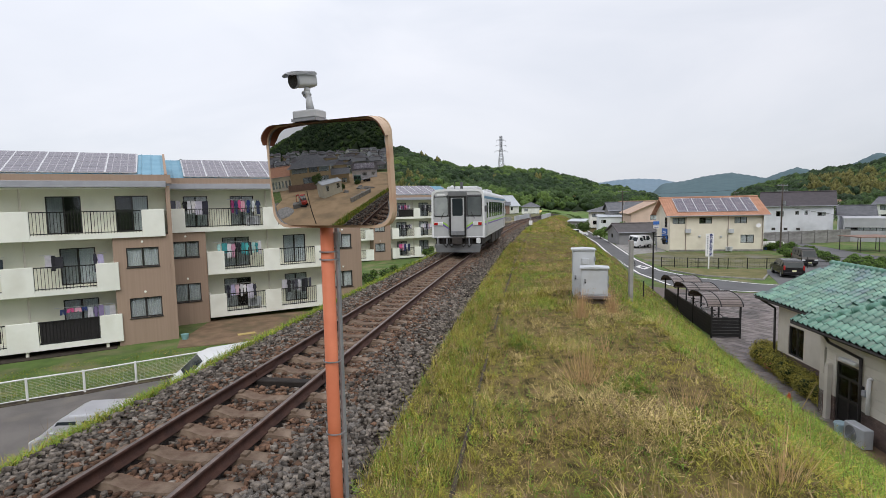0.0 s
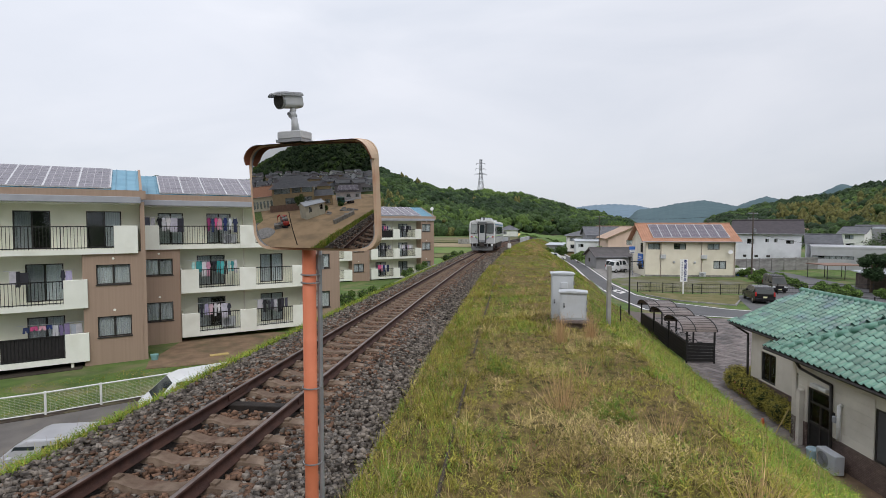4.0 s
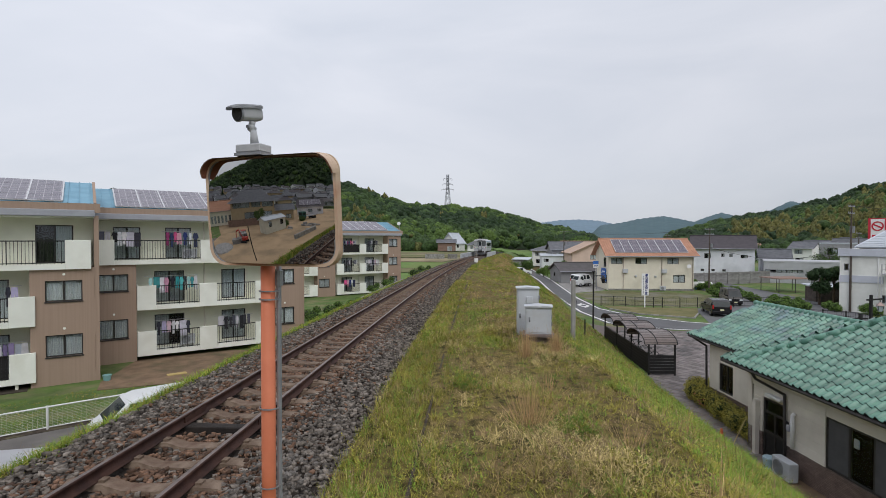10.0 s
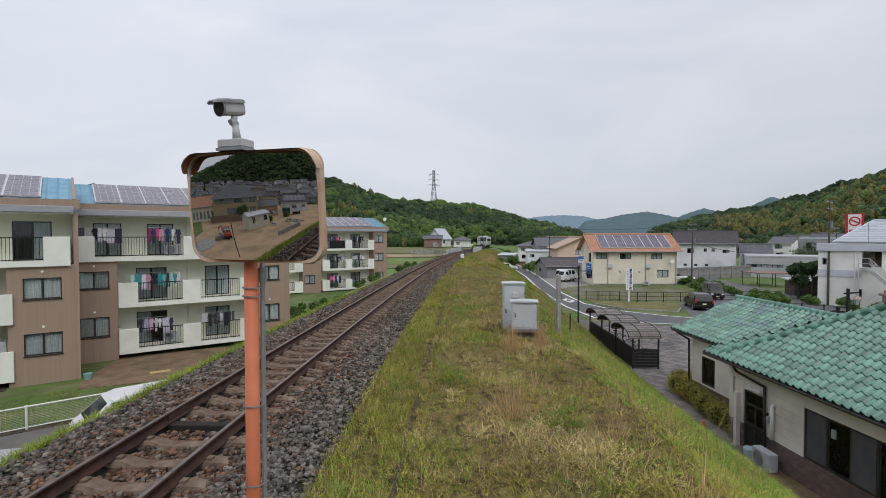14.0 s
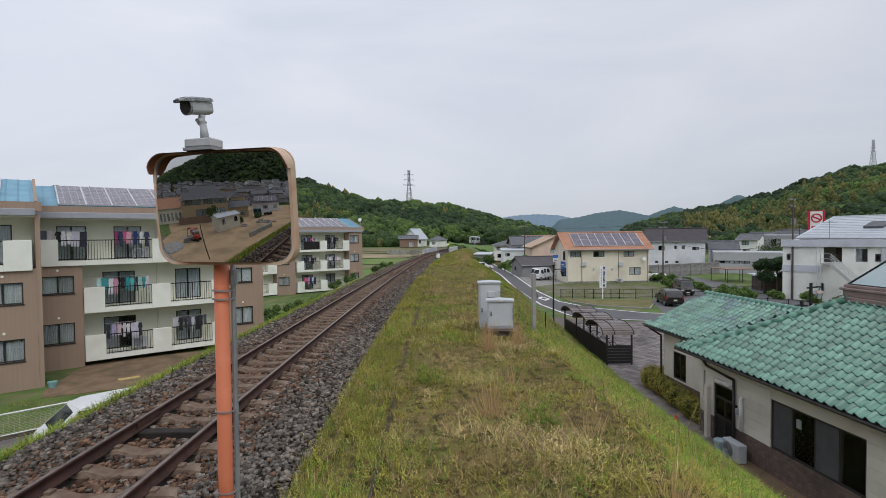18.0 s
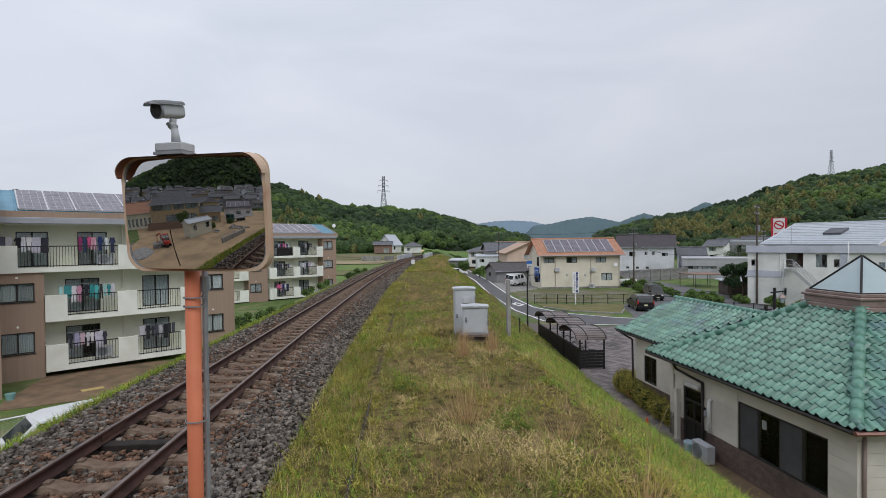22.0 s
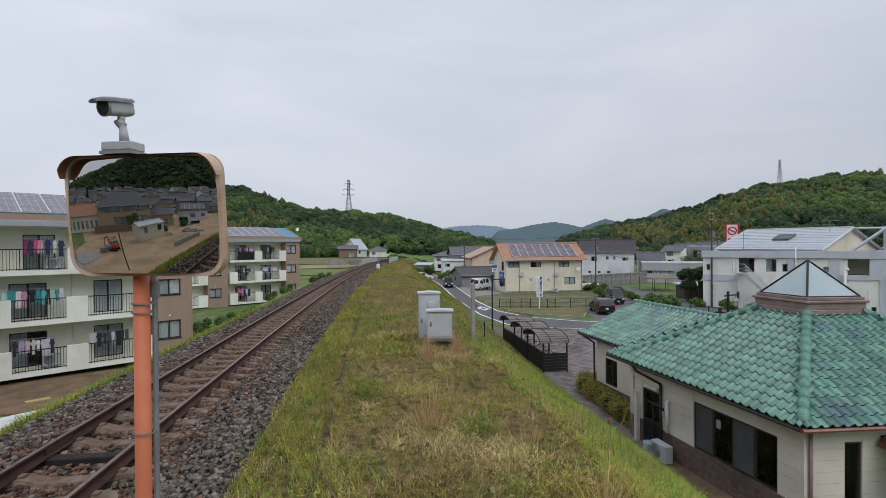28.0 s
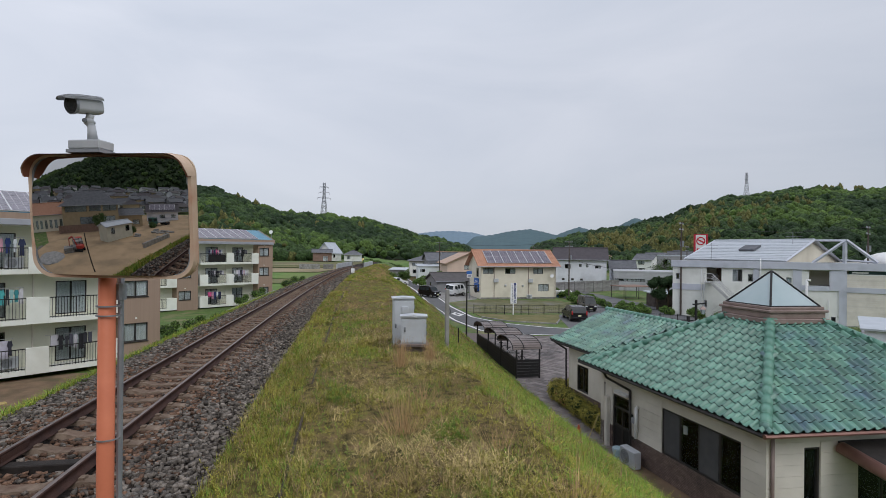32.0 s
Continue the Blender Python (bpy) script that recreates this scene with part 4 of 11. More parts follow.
# front wall: plinth, siding boards
pl = wall(bmesh.new(), SIDE - 2 * OV, 0.92, 0.2, [h for h in holes_front if h[2] < -4.2], u0=OV, z0=SG)
shift(pl, FRONT)
plinth = spart("plinth", pl, M["plinth_tile"])
core = wall(bmesh.new(), SIDE - 2 * OV, 2.15, 0.18, holes_front, u0=OV, z0=SG + 0.92)
shift(core, Matrix.Translation((0.012, 0, 0)) @ FRONT)
spart("wall", core, M["siding"])
def boards(u0, u1, holes, mtx):
    """Courses of siding, each board a piece, broken at the openings."""
    z = SG + 0.92
    while z < -1.8:
        cuts = sorted((h[0], h[1]) for h in holes if h[3] > z + 0.02 and h[2] < z + 0.265)
        a = u0
        for c0, c1 in cuts + [(u1, u1)]:
            if c0 - a > 0.05:
                bm = bx(a, c0, 0, 0.014, z + 0.002, z + 0.285)
                shift(bm, mtx)
                spart("siding_board", bm, M["siding"])
            a = c1
        z += 0.29


boards(OV, SIDE - OV, holes_front, Matrix.Translation((-0.003, 0, 0)) @ FRONT)
# side wall facing the forecourt end
holes_side = [(1.62, 2.1, -4.1, -2.35), (3.2, 5.6, SG + 0.1, -2.4)]
SIDEM = Matrix(((1, 0, 0, 0), (0, 1, 0, OV), (0, 0, 1, 0), (0, 0, 0, 1)))
sw = wall(bmesh.new(), SIDE - 2 * OV, 3.1, 0.2, holes_side, u0=OV, z0=SG)
shift(sw, SIDEM)
spart("wall", sw, M["siding"])
boards(OV - 0.01, SIDE - OV, holes_side, Matrix.Translation((0, -0.016, 0)) @ SIDEM)
back = bmesh.new()
box(back, SIDE - OV - 0.2, SIDE - OV, OV, SIDE - OV, SG, S_EAVE)
box(back, OV, SIDE - OV, SIDE - OV - 0.2, SIDE - OV, SG, S_EAVE)
spart("wall", back, M["siding"])
# near-black faces and an added inner wall stand for the unlit interior
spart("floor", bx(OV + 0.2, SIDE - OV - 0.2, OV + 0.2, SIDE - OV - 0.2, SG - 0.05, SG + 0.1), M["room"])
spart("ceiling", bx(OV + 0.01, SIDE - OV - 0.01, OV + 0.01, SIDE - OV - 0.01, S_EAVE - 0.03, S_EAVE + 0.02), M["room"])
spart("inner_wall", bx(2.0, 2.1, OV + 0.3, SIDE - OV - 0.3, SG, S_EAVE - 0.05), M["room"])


def station_window(h, mtx, sashes, label):
    w = window(stn, h[0], h[1], h[2], h[3], y=0.05, sashes=sashes, frame=M["dark_frame"], curtain=0.0, seed=2, fw=0.06, m=SM @ mtx, label=label)
    return w


big = station_window(holes_front[0], FRONT, 4, "dark-framed four-light window")
for u0, u1 in ((1.36, 2.08), (3.0, 3.66), (3.72, 4.44)):
    sc = bx(u0, u1, 0.14, 0.16, -3.88, -2.52)
    shift(sc, SM @ FRONT)
    part("blind", sc, M["grey_trim"], big, "grey blind")
M["mesh_screen"] = mat("grey_insect_screen", (0.105, 0.105, 0.11), (0.085, 0.085, 0.09), 2, 0.9, 0.1, 90, spread=0.05)
for u0, u1 in ((2.15, 2.88), (3.73, 4.44)):
    part("insect_screen", shift(bx(u0, u1, 0.044, 0.048, -3.88, -2.52), SM @ FRONT), M["mesh_screen"], big, "grey insect screen")
pap = bx(3.45, 3.6, 0.078, 0.082, -3.0, -2.75)
shift(pap, SM @ FRONT)
part("notice", pap, M["white"], big, "small white notice")
station_window(holes_front[2], FRONT, 1, "narrow dark window")
station_window(holes_side[0], SIDEM, 1, "narrow dark window")
station_window(holes_side[1], SIDEM, 3, "dark entrance glazing")
# the back door: dark frame with two glazed panels
d0, d1, dz0, dz1 = 6.15, 7.28, SG + 0.1, -2.72
door = spart("door", shift(bx(d0, d0 + 0.08, 0.04, 0.12, dz0, dz1), FRONT), M["dark_frame"], label="dark-framed glazed back door")
for a, b, c, e in ((d1 - 0.08, d1, dz0, dz1), (d0, d1, dz1 - 0.08, dz1), (d0, d1, dz1 - 0.5, dz1 - 0.44), (6.68, 6.74, dz0, dz1 - 0.5), (d0, d1, dz0, dz0 + 0.12), (d0 + 0.08, d1 - 0.08, dz0 + 0.85, dz0 + 0.93)):
    spart("door_bar", shift(bx(a, b, 0.04, 0.12, c, e), FRONT), M["dark_frame"], door)
for a, b, c, e, mt in ((6.23, 6.68, dz0 + 0.93, dz1 - 0.5, "glass"), (6.74, 7.2, dz0 + 0.93, dz1 - 0.5, "glass"), (6.23, 6.68, dz0 + 0.12, dz0 + 0.85, "black"), (6.74, 7.2, dz0 + 0.12, dz0 + 0.85, "black"), (6.23, 7.2, dz1 - 0.44, dz1 - 0.08, "glass")):
    p = bx(a, b, 0.07, 0.08, c, e)
    shift(p, FRONT)
    spart("pane" if mt == "glass" else "door_panel", p, M[mt], door)
lamp_box = bx(-0.16, 0.0, 6.2, 6.95, -2.62, -2.5, bevel=0.02)
shift(lamp_box, Matrix.Translation((OV, 0, 0)))
spart("door_lamp", lamp_box, M["white"], label="white strip lamp over the door")

# white duct with a round top, and a white screen beside the door
dm = bmesh.new()
box(dm, OV - 0.16, OV - 0.02, 7.4, 7.56, SG, -2.95)
tube(dm, (OV - 0.16, 7.48, -2.95), (OV - 0.02, 7.48, -2.95), 0.08, n=14)
spart("duct", dm, M["siding"], label="cream duct with a rounded head")
# pipes
pp = pipe(bmesh.new(), [(OV - 0.09, 5.7, -3.9), (OV - 0.09, 5.7, -2.85), (OV - 0.02, 5.7, -2.8)], 0.055)
spart("pipe", pp, M["white"], label="white plastic service pipe", smooth=True)
pp = pipe(bmesh.new(), [(0.12, 7.2, S_EAVE - 0.12), (0.2, 7.1, S_EAVE - 0.32), (OV - 0.08, 6.08, S_EAVE - 0.55), (OV - 0.08, 6.02, SG)], 0.045)
spart("downpipe", pp, M["dark_frame"], smooth=True)
pp = pipe(bmesh.new(), [(0.08, 0.55, S_EAVE - 0.12), (OV - 0.06, 0.62, S_EAVE - 0.4), (OV - 0.06, 0.62, SG)], 0.045)
pp = pipe(bmesh.new(), [(0.5, 0.06, S_EAVE - 0.1), (OV + 0.12, OV - 0.07, S_EAVE - 0.2), (OV + 0.12, OV - 0.07, SG)], 0.042)
spart("downpipe", pp, M["lantern_base"], smooth=True)
mt = bx(OV - 0.1, OV - 0.0, 5.98, 6.1, -3.4, -3.15, bevel=0.01)
spart("meter", mt, M["black"])
spart("meter", bx(OV - 0.12, OV - 0.0, 5.82, 5.96, -3.42, -3.22, bevel=0.02), M["grey_trim"], label="grey gas meter")

# main roof: four slopes up to the lantern
HALF, LH, PITCH = SIDE / 2, 0.86, 0.62
RISE = (HALF - LH) * PITCH
TOP_Z = S_EAVE + 0.06 + RISE
roof = spart("roof", quad_solid(bmesh.new(), [(0, 0, S_EAVE), (SIDE, 0, S_EAVE), (SIDE, SIDE, S_EAVE), (0, SIDE, S_EAVE)], 0.06), M["dark_frame"], label="green glazed tile roof")
for p in ([(0, 0), (0, SIDE), (HALF - LH, HALF + LH), (HALF - LH, HALF - LH)], [(SIDE, 0), (0, 0), (HALF - LH, HALF - LH), (HALF + LH, HALF - LH)], [(0, SIDE), (SIDE, SIDE), (HALF + LH, HALF + LH), (HALF - LH, HALF + LH)], [(SIDE, SIDE), (SIDE, 0), (HALF + LH, HALF - LH), (HALF + LH, HALF + LH)]):
    pts = [(a, b, S_EAVE + 0.03 if i < 2 else S_EAVE + 0.03 + RISE) for i, (a, b) in enumerate(p)]
    spart("roof_deck", quad_solid(bmesh.new(), pts, 0.04), M["dark_frame"], roof)

TILE_W, TILE_L = 0.28, 0.3
WAVE = [(0.0, 0.012), (0.1, 0.05), (0.2, 0.072), (0.3, 0.066), (0.42, 0.036), (0.56, 0.008), (0.72, 0.0), (0.88, 0.006), (1.0, 0.016)]


def tile_grid(along, up, n):
    """Vertices of one S-shaped tile: across the slope, up it, and out of it. Its lower edge is a thick lip that stands clear of the course below."""
    vs = []
    for v, lift in ((0.012, 0.004), (-0.03, 0.006), (-0.022, 0.036), (-0.004, 0.043), (TILE_L + 0.05, 0.004)):
        for a, h in WAVE:
            vs.append(along * (a * TILE_W * 1.01) + up * v + n * (h * 1.45 + lift))
    return vs


def tile_faces():
    k = len(WAVE)
    return [(r * k + i, r * k + i + 1, (r + 1) * k + i + 1, (r + 1) * k + i) for r in range(4) for i in range(k - 1)]


def lay_tiles(eave0, eave1, ridge0, ridge1, single_tiles, parent):
    """Courses of tiles over a slope given by its eaves and its upper edge."""
    e0, e1, r0, r1 = (SM @ Vector(p) for p in (eave0, eave1, ridge0, ridge1))
    along = (e1 - e0).normalized()
    L = (e1 - e0).length
    w = r0 - e0
    up = (w - along * w.dot(along)).normalized()
    H = w.dot(up)
    n = along.cross(up).normalized()
    if n.z < 0:
        n = -n
    a0, a1 = w.dot(along), (r1 - e0).dot(along)
    base = [Vector(v) for v in tile_grid(along, up, n)]
    fcs = tile_faces()
    # lip faces take the dark colour that draws the course shadow
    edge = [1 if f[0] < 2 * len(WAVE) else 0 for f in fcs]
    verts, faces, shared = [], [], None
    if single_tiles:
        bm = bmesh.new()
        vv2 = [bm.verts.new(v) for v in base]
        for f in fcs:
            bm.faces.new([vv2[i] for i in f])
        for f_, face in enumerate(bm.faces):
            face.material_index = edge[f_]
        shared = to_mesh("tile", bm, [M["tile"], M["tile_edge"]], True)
    rows = int(H / TILE_L) + 1
    laid = 0
    for j in range(rows):
        v = j * TILE_L - 0.06
        lo = a0 * max(v + 0.1, 0) / H
        hi = L + (a1 - L) * max(v + 0.1, 0) / H
        i = int(lo / TILE_W) - 1
        while i * TILE_W < hi:
            s = i * TILE_W
            if s + TILE_W * 0.6 > lo and s + TILE_W * 0.4 < hi and v < H - 0.05:
                o = e0 + along * s + up * v + n * 0.02 + n * random.uniform(-0.003, 0.004)
                if shared and laid < 300:
                    laid += 1
                    part("tile", shared, None, parent, at=Matrix.Translation(o))
                else:
                    k = len(verts)
                    verts += [tuple(o + q) for q in base]
                    faces += [tuple(k + q for q in f) for f in fcs]
            i += 1
    if verts:
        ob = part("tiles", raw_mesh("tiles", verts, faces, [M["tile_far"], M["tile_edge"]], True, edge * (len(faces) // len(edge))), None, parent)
        ob["kind"] = "stuff"


ZE = S_EAVE + 0.05
ZT = ZE + RISE


M["ridge_tile"] = mat("green_ridge_tile", (0.13, 0.28, 0.21), (0.10, 0.235, 0.18), 2.2, 0.36, 0.05, 60, spread=0.07, spec=0.45)


def ridge(p, q, r=0.14, seg=0.36):
    """Half-round cap tiles along a hip or ridge, each lapping the next."""
    p, q = SM @ Vector(p), SM @ Vector(q)
    n = int((q - p).length / seg)
    dvec = (q - p) / n
    for i in range(n):
        a = p + dvec * i
        bm = bmesh.new()
        tube(bm, a, a + dvec * 1.0, r * 0.99, r * 0.95, n=14)
        tube(bm, a - dvec * 0.02, a + dvec * 0.05, r * 1.05, r * 1.03, n=14)
        part("ridge_tile", bm, M["ridge_tile"], roof, smooth=True)
    bm = ball(bmesh.new(), p, r * 1.03, 2)
    part("end_tile", bm, M["tile"], roof, smooth=True)


ridge((0.1, 0.1, ZE + 0.12), (HALF - LH, HALF - LH, ZT + 0.12))
ridge((0.12, SIDE - 0.85, ZE + 0.15), (HALF - LH, HALF + LH - 0.1, ZT + 0.13), r=0.12)
ridge((SIDE - 0.1, 0.1, ZE + 0.1), (HALF + LH, HALF - LH, ZT + 0.1))
ridge((SIDE - 0.1, SIDE - 0.1, ZE + 0.1), (HALF + LH, HALF + LH, ZT + 0.1))

# gutters
for a, b, mt in (((-0.07, -0.02, S_EAVE - 0.02), (-0.07, SIDE, S_EAVE - 0.02), "dark_frame"), ((-0.1, -0.07, S_EAVE - 0.02), (SIDE, -0.07, S_EAVE - 0.02), "copper")):
    spart("gutter", tube(bmesh.new(), a, b, 0.06, n=8), M[mt])

# lantern: stepped base and a glass pyramid
lt = bmesh.new()
for s, z0, z1 in ((LH + 0.2, 0, 0.14), (LH + 0.12, 0.14, 0.34), (LH + 0.18, 0.34, 0.42), (LH + 0.1, 0.42, 0.52)):
    box(lt, HALF - s, HALF + s, HALF - s, HALF + s, TOP_Z + z0, TOP_Z + z1, bevel=0.015)
lantern = spart("lantern_base", lt, M["lantern_base"], roof, "stepped brown lantern base")
AP = Vector((HALF, HALF, TOP_Z + 1.62))
cs = [Vector((HALF + sx * (LH + 0.02), HALF + sy * (LH + 0.02), TOP_Z + 0.52)) for sx, sy in ((-1, -1), (1, -1), (1, 1), (-1, 1))]
for i in range(4):
    g = quad_solid(bmesh.new(), [cs[i], cs[(i + 1) % 4], AP], 0.012)
    spart("pane", g, M["frosted"], lantern, "frosted lantern pane")
    spart("glazing_bar", tube(bmesh.new(), cs[i], AP, 0.035, n=6), M["black"], lantern)
    spart("glazing_bar", tube(bmesh.new(), cs[i], cs[(i + 1) % 4], 0.035, n=6), M["black"], lantern)

# lower wing towards the shelter: a gabled tiled roof
WX0, WX1, WY0, WY1 = 1.25, 6.9, SIDE - 3.0, 13.6
W_RIDGE_X, W_RISE = 4.15, 1.4
wz = S_EAVE
wh = [(10.95, 11.95, -3.85, -2.65)]
ww = wall(bmesh.new(), WY1 - SIDE + 1.1 - 0.9, 3.1, 0.2, wh, u0=SIDE - 1.1, z0=SG)
shift(ww, Matrix(((0, 1, 0, WX0 + 0.4), (1, 0, 0, 0), (0, 0, 1, 0), (0, 0, 0, 1))))
spart("wall", ww, M["siding"], label="cream siding wall of the lower wing")
pw = bx(WX0 + 0.37, WX0 + 0.4, SIDE - 0.5, WY1 - 0.9, SG, SG + 0.95)
spart("plinth", pw, M["plinth_tile"])
window(stn, *wh[0], y=0.05, sashes=2, frame=M["dark_frame"], curtain=0.5, seed=8, m=SM @ Matrix(((0, 1, 0, WX0 + 0.4), (1, 0, 0, 0), (0, 0, 1, 0), (0, 0, 0, 1))))
ew = bmesh.new()
box(ew, WX0 + 0.6, WX1 - 0.5, WY1 - 1.1, WY1 - 0.9, SG, wz)
prism(ew, [(WX0 + 0.5, wz), (WX1 - 0.5, wz), (W_RIDGE_X, wz + W_RISE - 0.3)], WY1 - 1.1, WY1 - 0.9, "y")
spart("wall", ew, M["siding"])
for pts in ([(WX0, WY0, wz), (WX0, WY1, wz), (W_RIDGE_X, WY1, wz + W_RISE), (W_RIDGE_X, WY0, wz + W_RISE)], [(WX1, WY0, wz), (WX1, WY1, wz), (W_RIDGE_X, WY1, wz + W_RISE), (W_RIDGE_X, WY0, wz + W_RISE)]):
    spart("roof_deck", quad_solid(bmesh.new(), pts, 0.06), M["dark_frame"], roof)
ridge((W_RIDGE_X, WY1 + 0.05, wz + W_RISE + 0.1), (W_RIDGE_X, WY0 + 0.2, wz + W_RISE + 0.1), r=0.12)
spart("gutter", tube(bmesh.new(), (WX0 - 0.06, SIDE - 0.4, wz - 0.03), (WX0 - 0.06, WY1, wz - 0.03), 0.055), M["dark_frame"])
pp = pipe(bmesh.new(), [(WX0, WY1 - 0.25, wz - 0.08), (WX0 + 0.3, WY1 - 0.8, wz - 0.35), (WX0 + 0.32, WY1 - 0.84, SG)], 0.045)
spart("downpipe", pp, M["dark_frame"], smooth=True)
# bracketed half-round canopy pipe over the forecourt door
pp = pipe(bmesh.new(), [(2.6, OV - 0.1, -2.35), (2.6, -3.4, -3.15)], 0.16, n=14)
spart("canopy_tube", pp, M["copper"], label="thick copper-coloured canopy rail", smooth=True)
cp = quad_solid(bmesh.new(), [(2.6, OV, -2.2), (2.6, -3.3, -3.0), (5.5, -3.3, -3.0), (5.5, OV, -2.2)], 0.06)
spart("canopy", cp, M["dark_frame"], label="dark lean-to canopy")

# ---- things by the station wall ----
def ac_unit(m, label="pale outdoor air-conditioner unit on blocks beside a wall"):
    t = thing("air_conditioner", label, "air conditioner", m)
    part("casing", bx(0, 0.8, 0, 0.3, 0.1, 0.68, bevel=0.02), M["cabinet"], t)
    g = bmesh.new()
    for r in (0.06, 0.12, 0.18, 0.235):
        n = 20
        for i in range(n):
            a, b = 2 * math.pi * i / n, 2 * math.pi * (i + 1) / n
            tube(g, (0.3 + r * math.cos(a), -0.012, 0.39 + r * math.sin(a)), (0.3 + r * math.cos(b), -0.012, 0.39 + r * math.sin(b)), 0.006, n=4)
    part("grille", g, M["grey_trim"], t)
    part("fan_opening", tube(bmesh.new(), (0.3, -0.004, 0.39), (0.3, 0.004, 0.39), 0.24, n=20), M["galv"], t)
    for x in (0.08, 0.62):
        part("foot_block", bx(x, x + 0.12, 0.02, 0.28, 0, 0.1), M["concrete"], t)
    return t


def on_station(u, v, z, turn=0):
    p = SM @ Vector((u, v, z))
    return pose(p.x, p.y, p.z, 0, 0, turn)


ac_unit(on_station(0.02, 5.95, SG, -84.5))
for o_, u_, z_ in ((B0, 4.45, 1.34), (B0, 4.3, -3.86)):
    ac_unit(pose(o_[0], o_[1], 0, 0, 0, FACADE) @ pose(u_, 0.78, z_), "pale air-conditioner unit standing on a balcony floor")
bk = thing("bucket", "pale blue plastic bucket with a lid", "bucket", on_station(0.15, 6.25, SG))
M["bucket_blue"] = mat("pale_blue_plastic", (0.40, 0.52, 0.58), (0.36, 0.48, 0.54), 4, 0.5, 0.02, 50, spread=0.04)
part("body", tube(bmesh.new(), (0, 0, 0), (0, 0, 0.42), 0.16, 0.2, n=16), M["bucket_blue"], bk, smooth=False)
part("lid", tube(bmesh.new(), (0, 0, 0.42), (0, 0, 0.46), 0.215, 0.2, n=16), M["bucket_blue"], bk)
br = thing("broom", "wooden-handled broom leaning by the back door", "broom", on_station(-0.1, 7.5, SG))
part("handle", tube(bmesh.new(), (-0.35, -0.1, 0.12), (0.3, 0.1, 1.25), 0.014, n=6), M["straw"], br)
part("brush", bx(-0.5, -0.22, -0.14, -0.04, 0.0, 0.14, bevel=0.02), M["reed"], br)
tb = thing("tarpaulin_bundle", "pale folded plastic bundle on the ground", "bundle", on_station(-0.3, 7.2, SG))
part("bundle", ball(bmesh.new(), (0, 0, 0.1), 0.22, 2, 0.55), M["cabinet"], tb, smooth=True)
M["cone_red"] = mat("red_plastic", (0.62, 0.10, 0.06), (0.55, 0.08, 0.05), 4, 0.5, 0.02, 50, spread=0.04)
tc_ = thing("traffic_cone", "small red traffic cone beside the hedge", "traffic cone", on_station(-0.2, 8.35, SG))
part("cone", tube(bmesh.new(), (0, 0, 0.03), (0, 0, 0.6), 0.15, 0.03, n=14), M["cone_red"], tc_)
part("base", bx(-0.19, 0.19, -0.19, 0.19, 0, 0.03, bevel=0.01), M["cone_red"], tc_)
pth = prism(bmesh.new(), [(12.6, 6), (14.6, 6), (14.2, 27), (13.0, 27)], -4.95, -4.775, "z")
single("path", pth, M["soil"], "narrow dirt path at the foot of the bank", "path", kind="structure")

# ---- on the bank: the convex mirror, cabinets, posts ----
MC = Vector((2.588, 2.872, 2.8))
MR = 2.155
MN_YAW, MN_TILT = -14.55, -4.5
# local frame of the mirror: x to its right as seen from the front, y out of its face, z up
MM = Matrix.Translation(MC) @ Matrix.Rotation(radians(MN_YAW), 4, "Z") @ Matrix.Rotation(radians(-MN_TILT), 4, "X")


def rounded(w, h, r, n=7):
    """Outline of a rounded rectangle, counter-clockwise."""
    out = []
    for cx, cy, a0 in ((w / 2 - r, h / 2 - r, 0), (-w / 2 + r, h / 2 - r, 90), (-w / 2 + r, -h / 2 + r, 180), (w / 2 - r, -h / 2 + r, 270)):
        for i in range(n + 1):
            a = radians(a0 + 90 * i / n)
            out.append((cx + r * math.cos(a), cy + r * math.sin(a)))
    return out


mirror = thing("convex_mirror", "rectangular convex mirror in a faded orange hooded frame on a pole", "convex mirror", MM)
MW, MH, MRAD = 0.846, 0.605, 0.095


def sag(x, z):
    return -(MR - math.sqrt(MR * MR - x * x - z * z))


# front is local -y: the cap bulges towards the viewer
mb = bmesh.new()
ring0, ring = rounded(MW, MH, MRAD, 8), []
for p, q in zip(ring0, ring0[1:] + ring0[:1]):
    n_ = max(1, int(math.hypot(q[0] - p[0], q[1] - p[1]) / 0.016))
    ring += [(p[0] + (q[0] - p[0]) * i / n_, p[1] + (q[1] - p[1]) * i / n_) for i in range(n_)]
steps = [i / 40 for i in range(41)]
rows_ = []
for s in steps[1:]:
    rows_.append([mb.verts.new((x * s, -sag(x * s, z * s), z * s)) for x, z in ring])
c_ = mb.verts.new((0, 0, 0))
k = len(ring)
for i in range(k):
    mb.faces.new((c_, rows_[0][i], rows_[0][(i + 1) % k]))
for r_, s_ in zip(rows_, rows_[1:]):
    for i in range(k):
        mb.faces.new((r_[i], s_[i], s_[(i + 1) % k], r_[(i + 1) % k]))
bmesh.ops.recalc_face_normals(mb, faces=mb.faces[:])
M["mirror"] = bpy.data.materials.new("mirror_face")
M["mirror"].use_nodes = True
_b = M["mirror"].node_tree.nodes["Principled BSDF"]
_b.inputs["Base Color"].default_value = (0.48, 0.475, 0.465, 1)
_b.inputs["Metallic"].default_value, _b.inputs["Roughness"].default_value = 1.0, 0.012
part("mirror_face", mb, M["mirror"], mirror, "slightly grimy mirror", smooth=True)


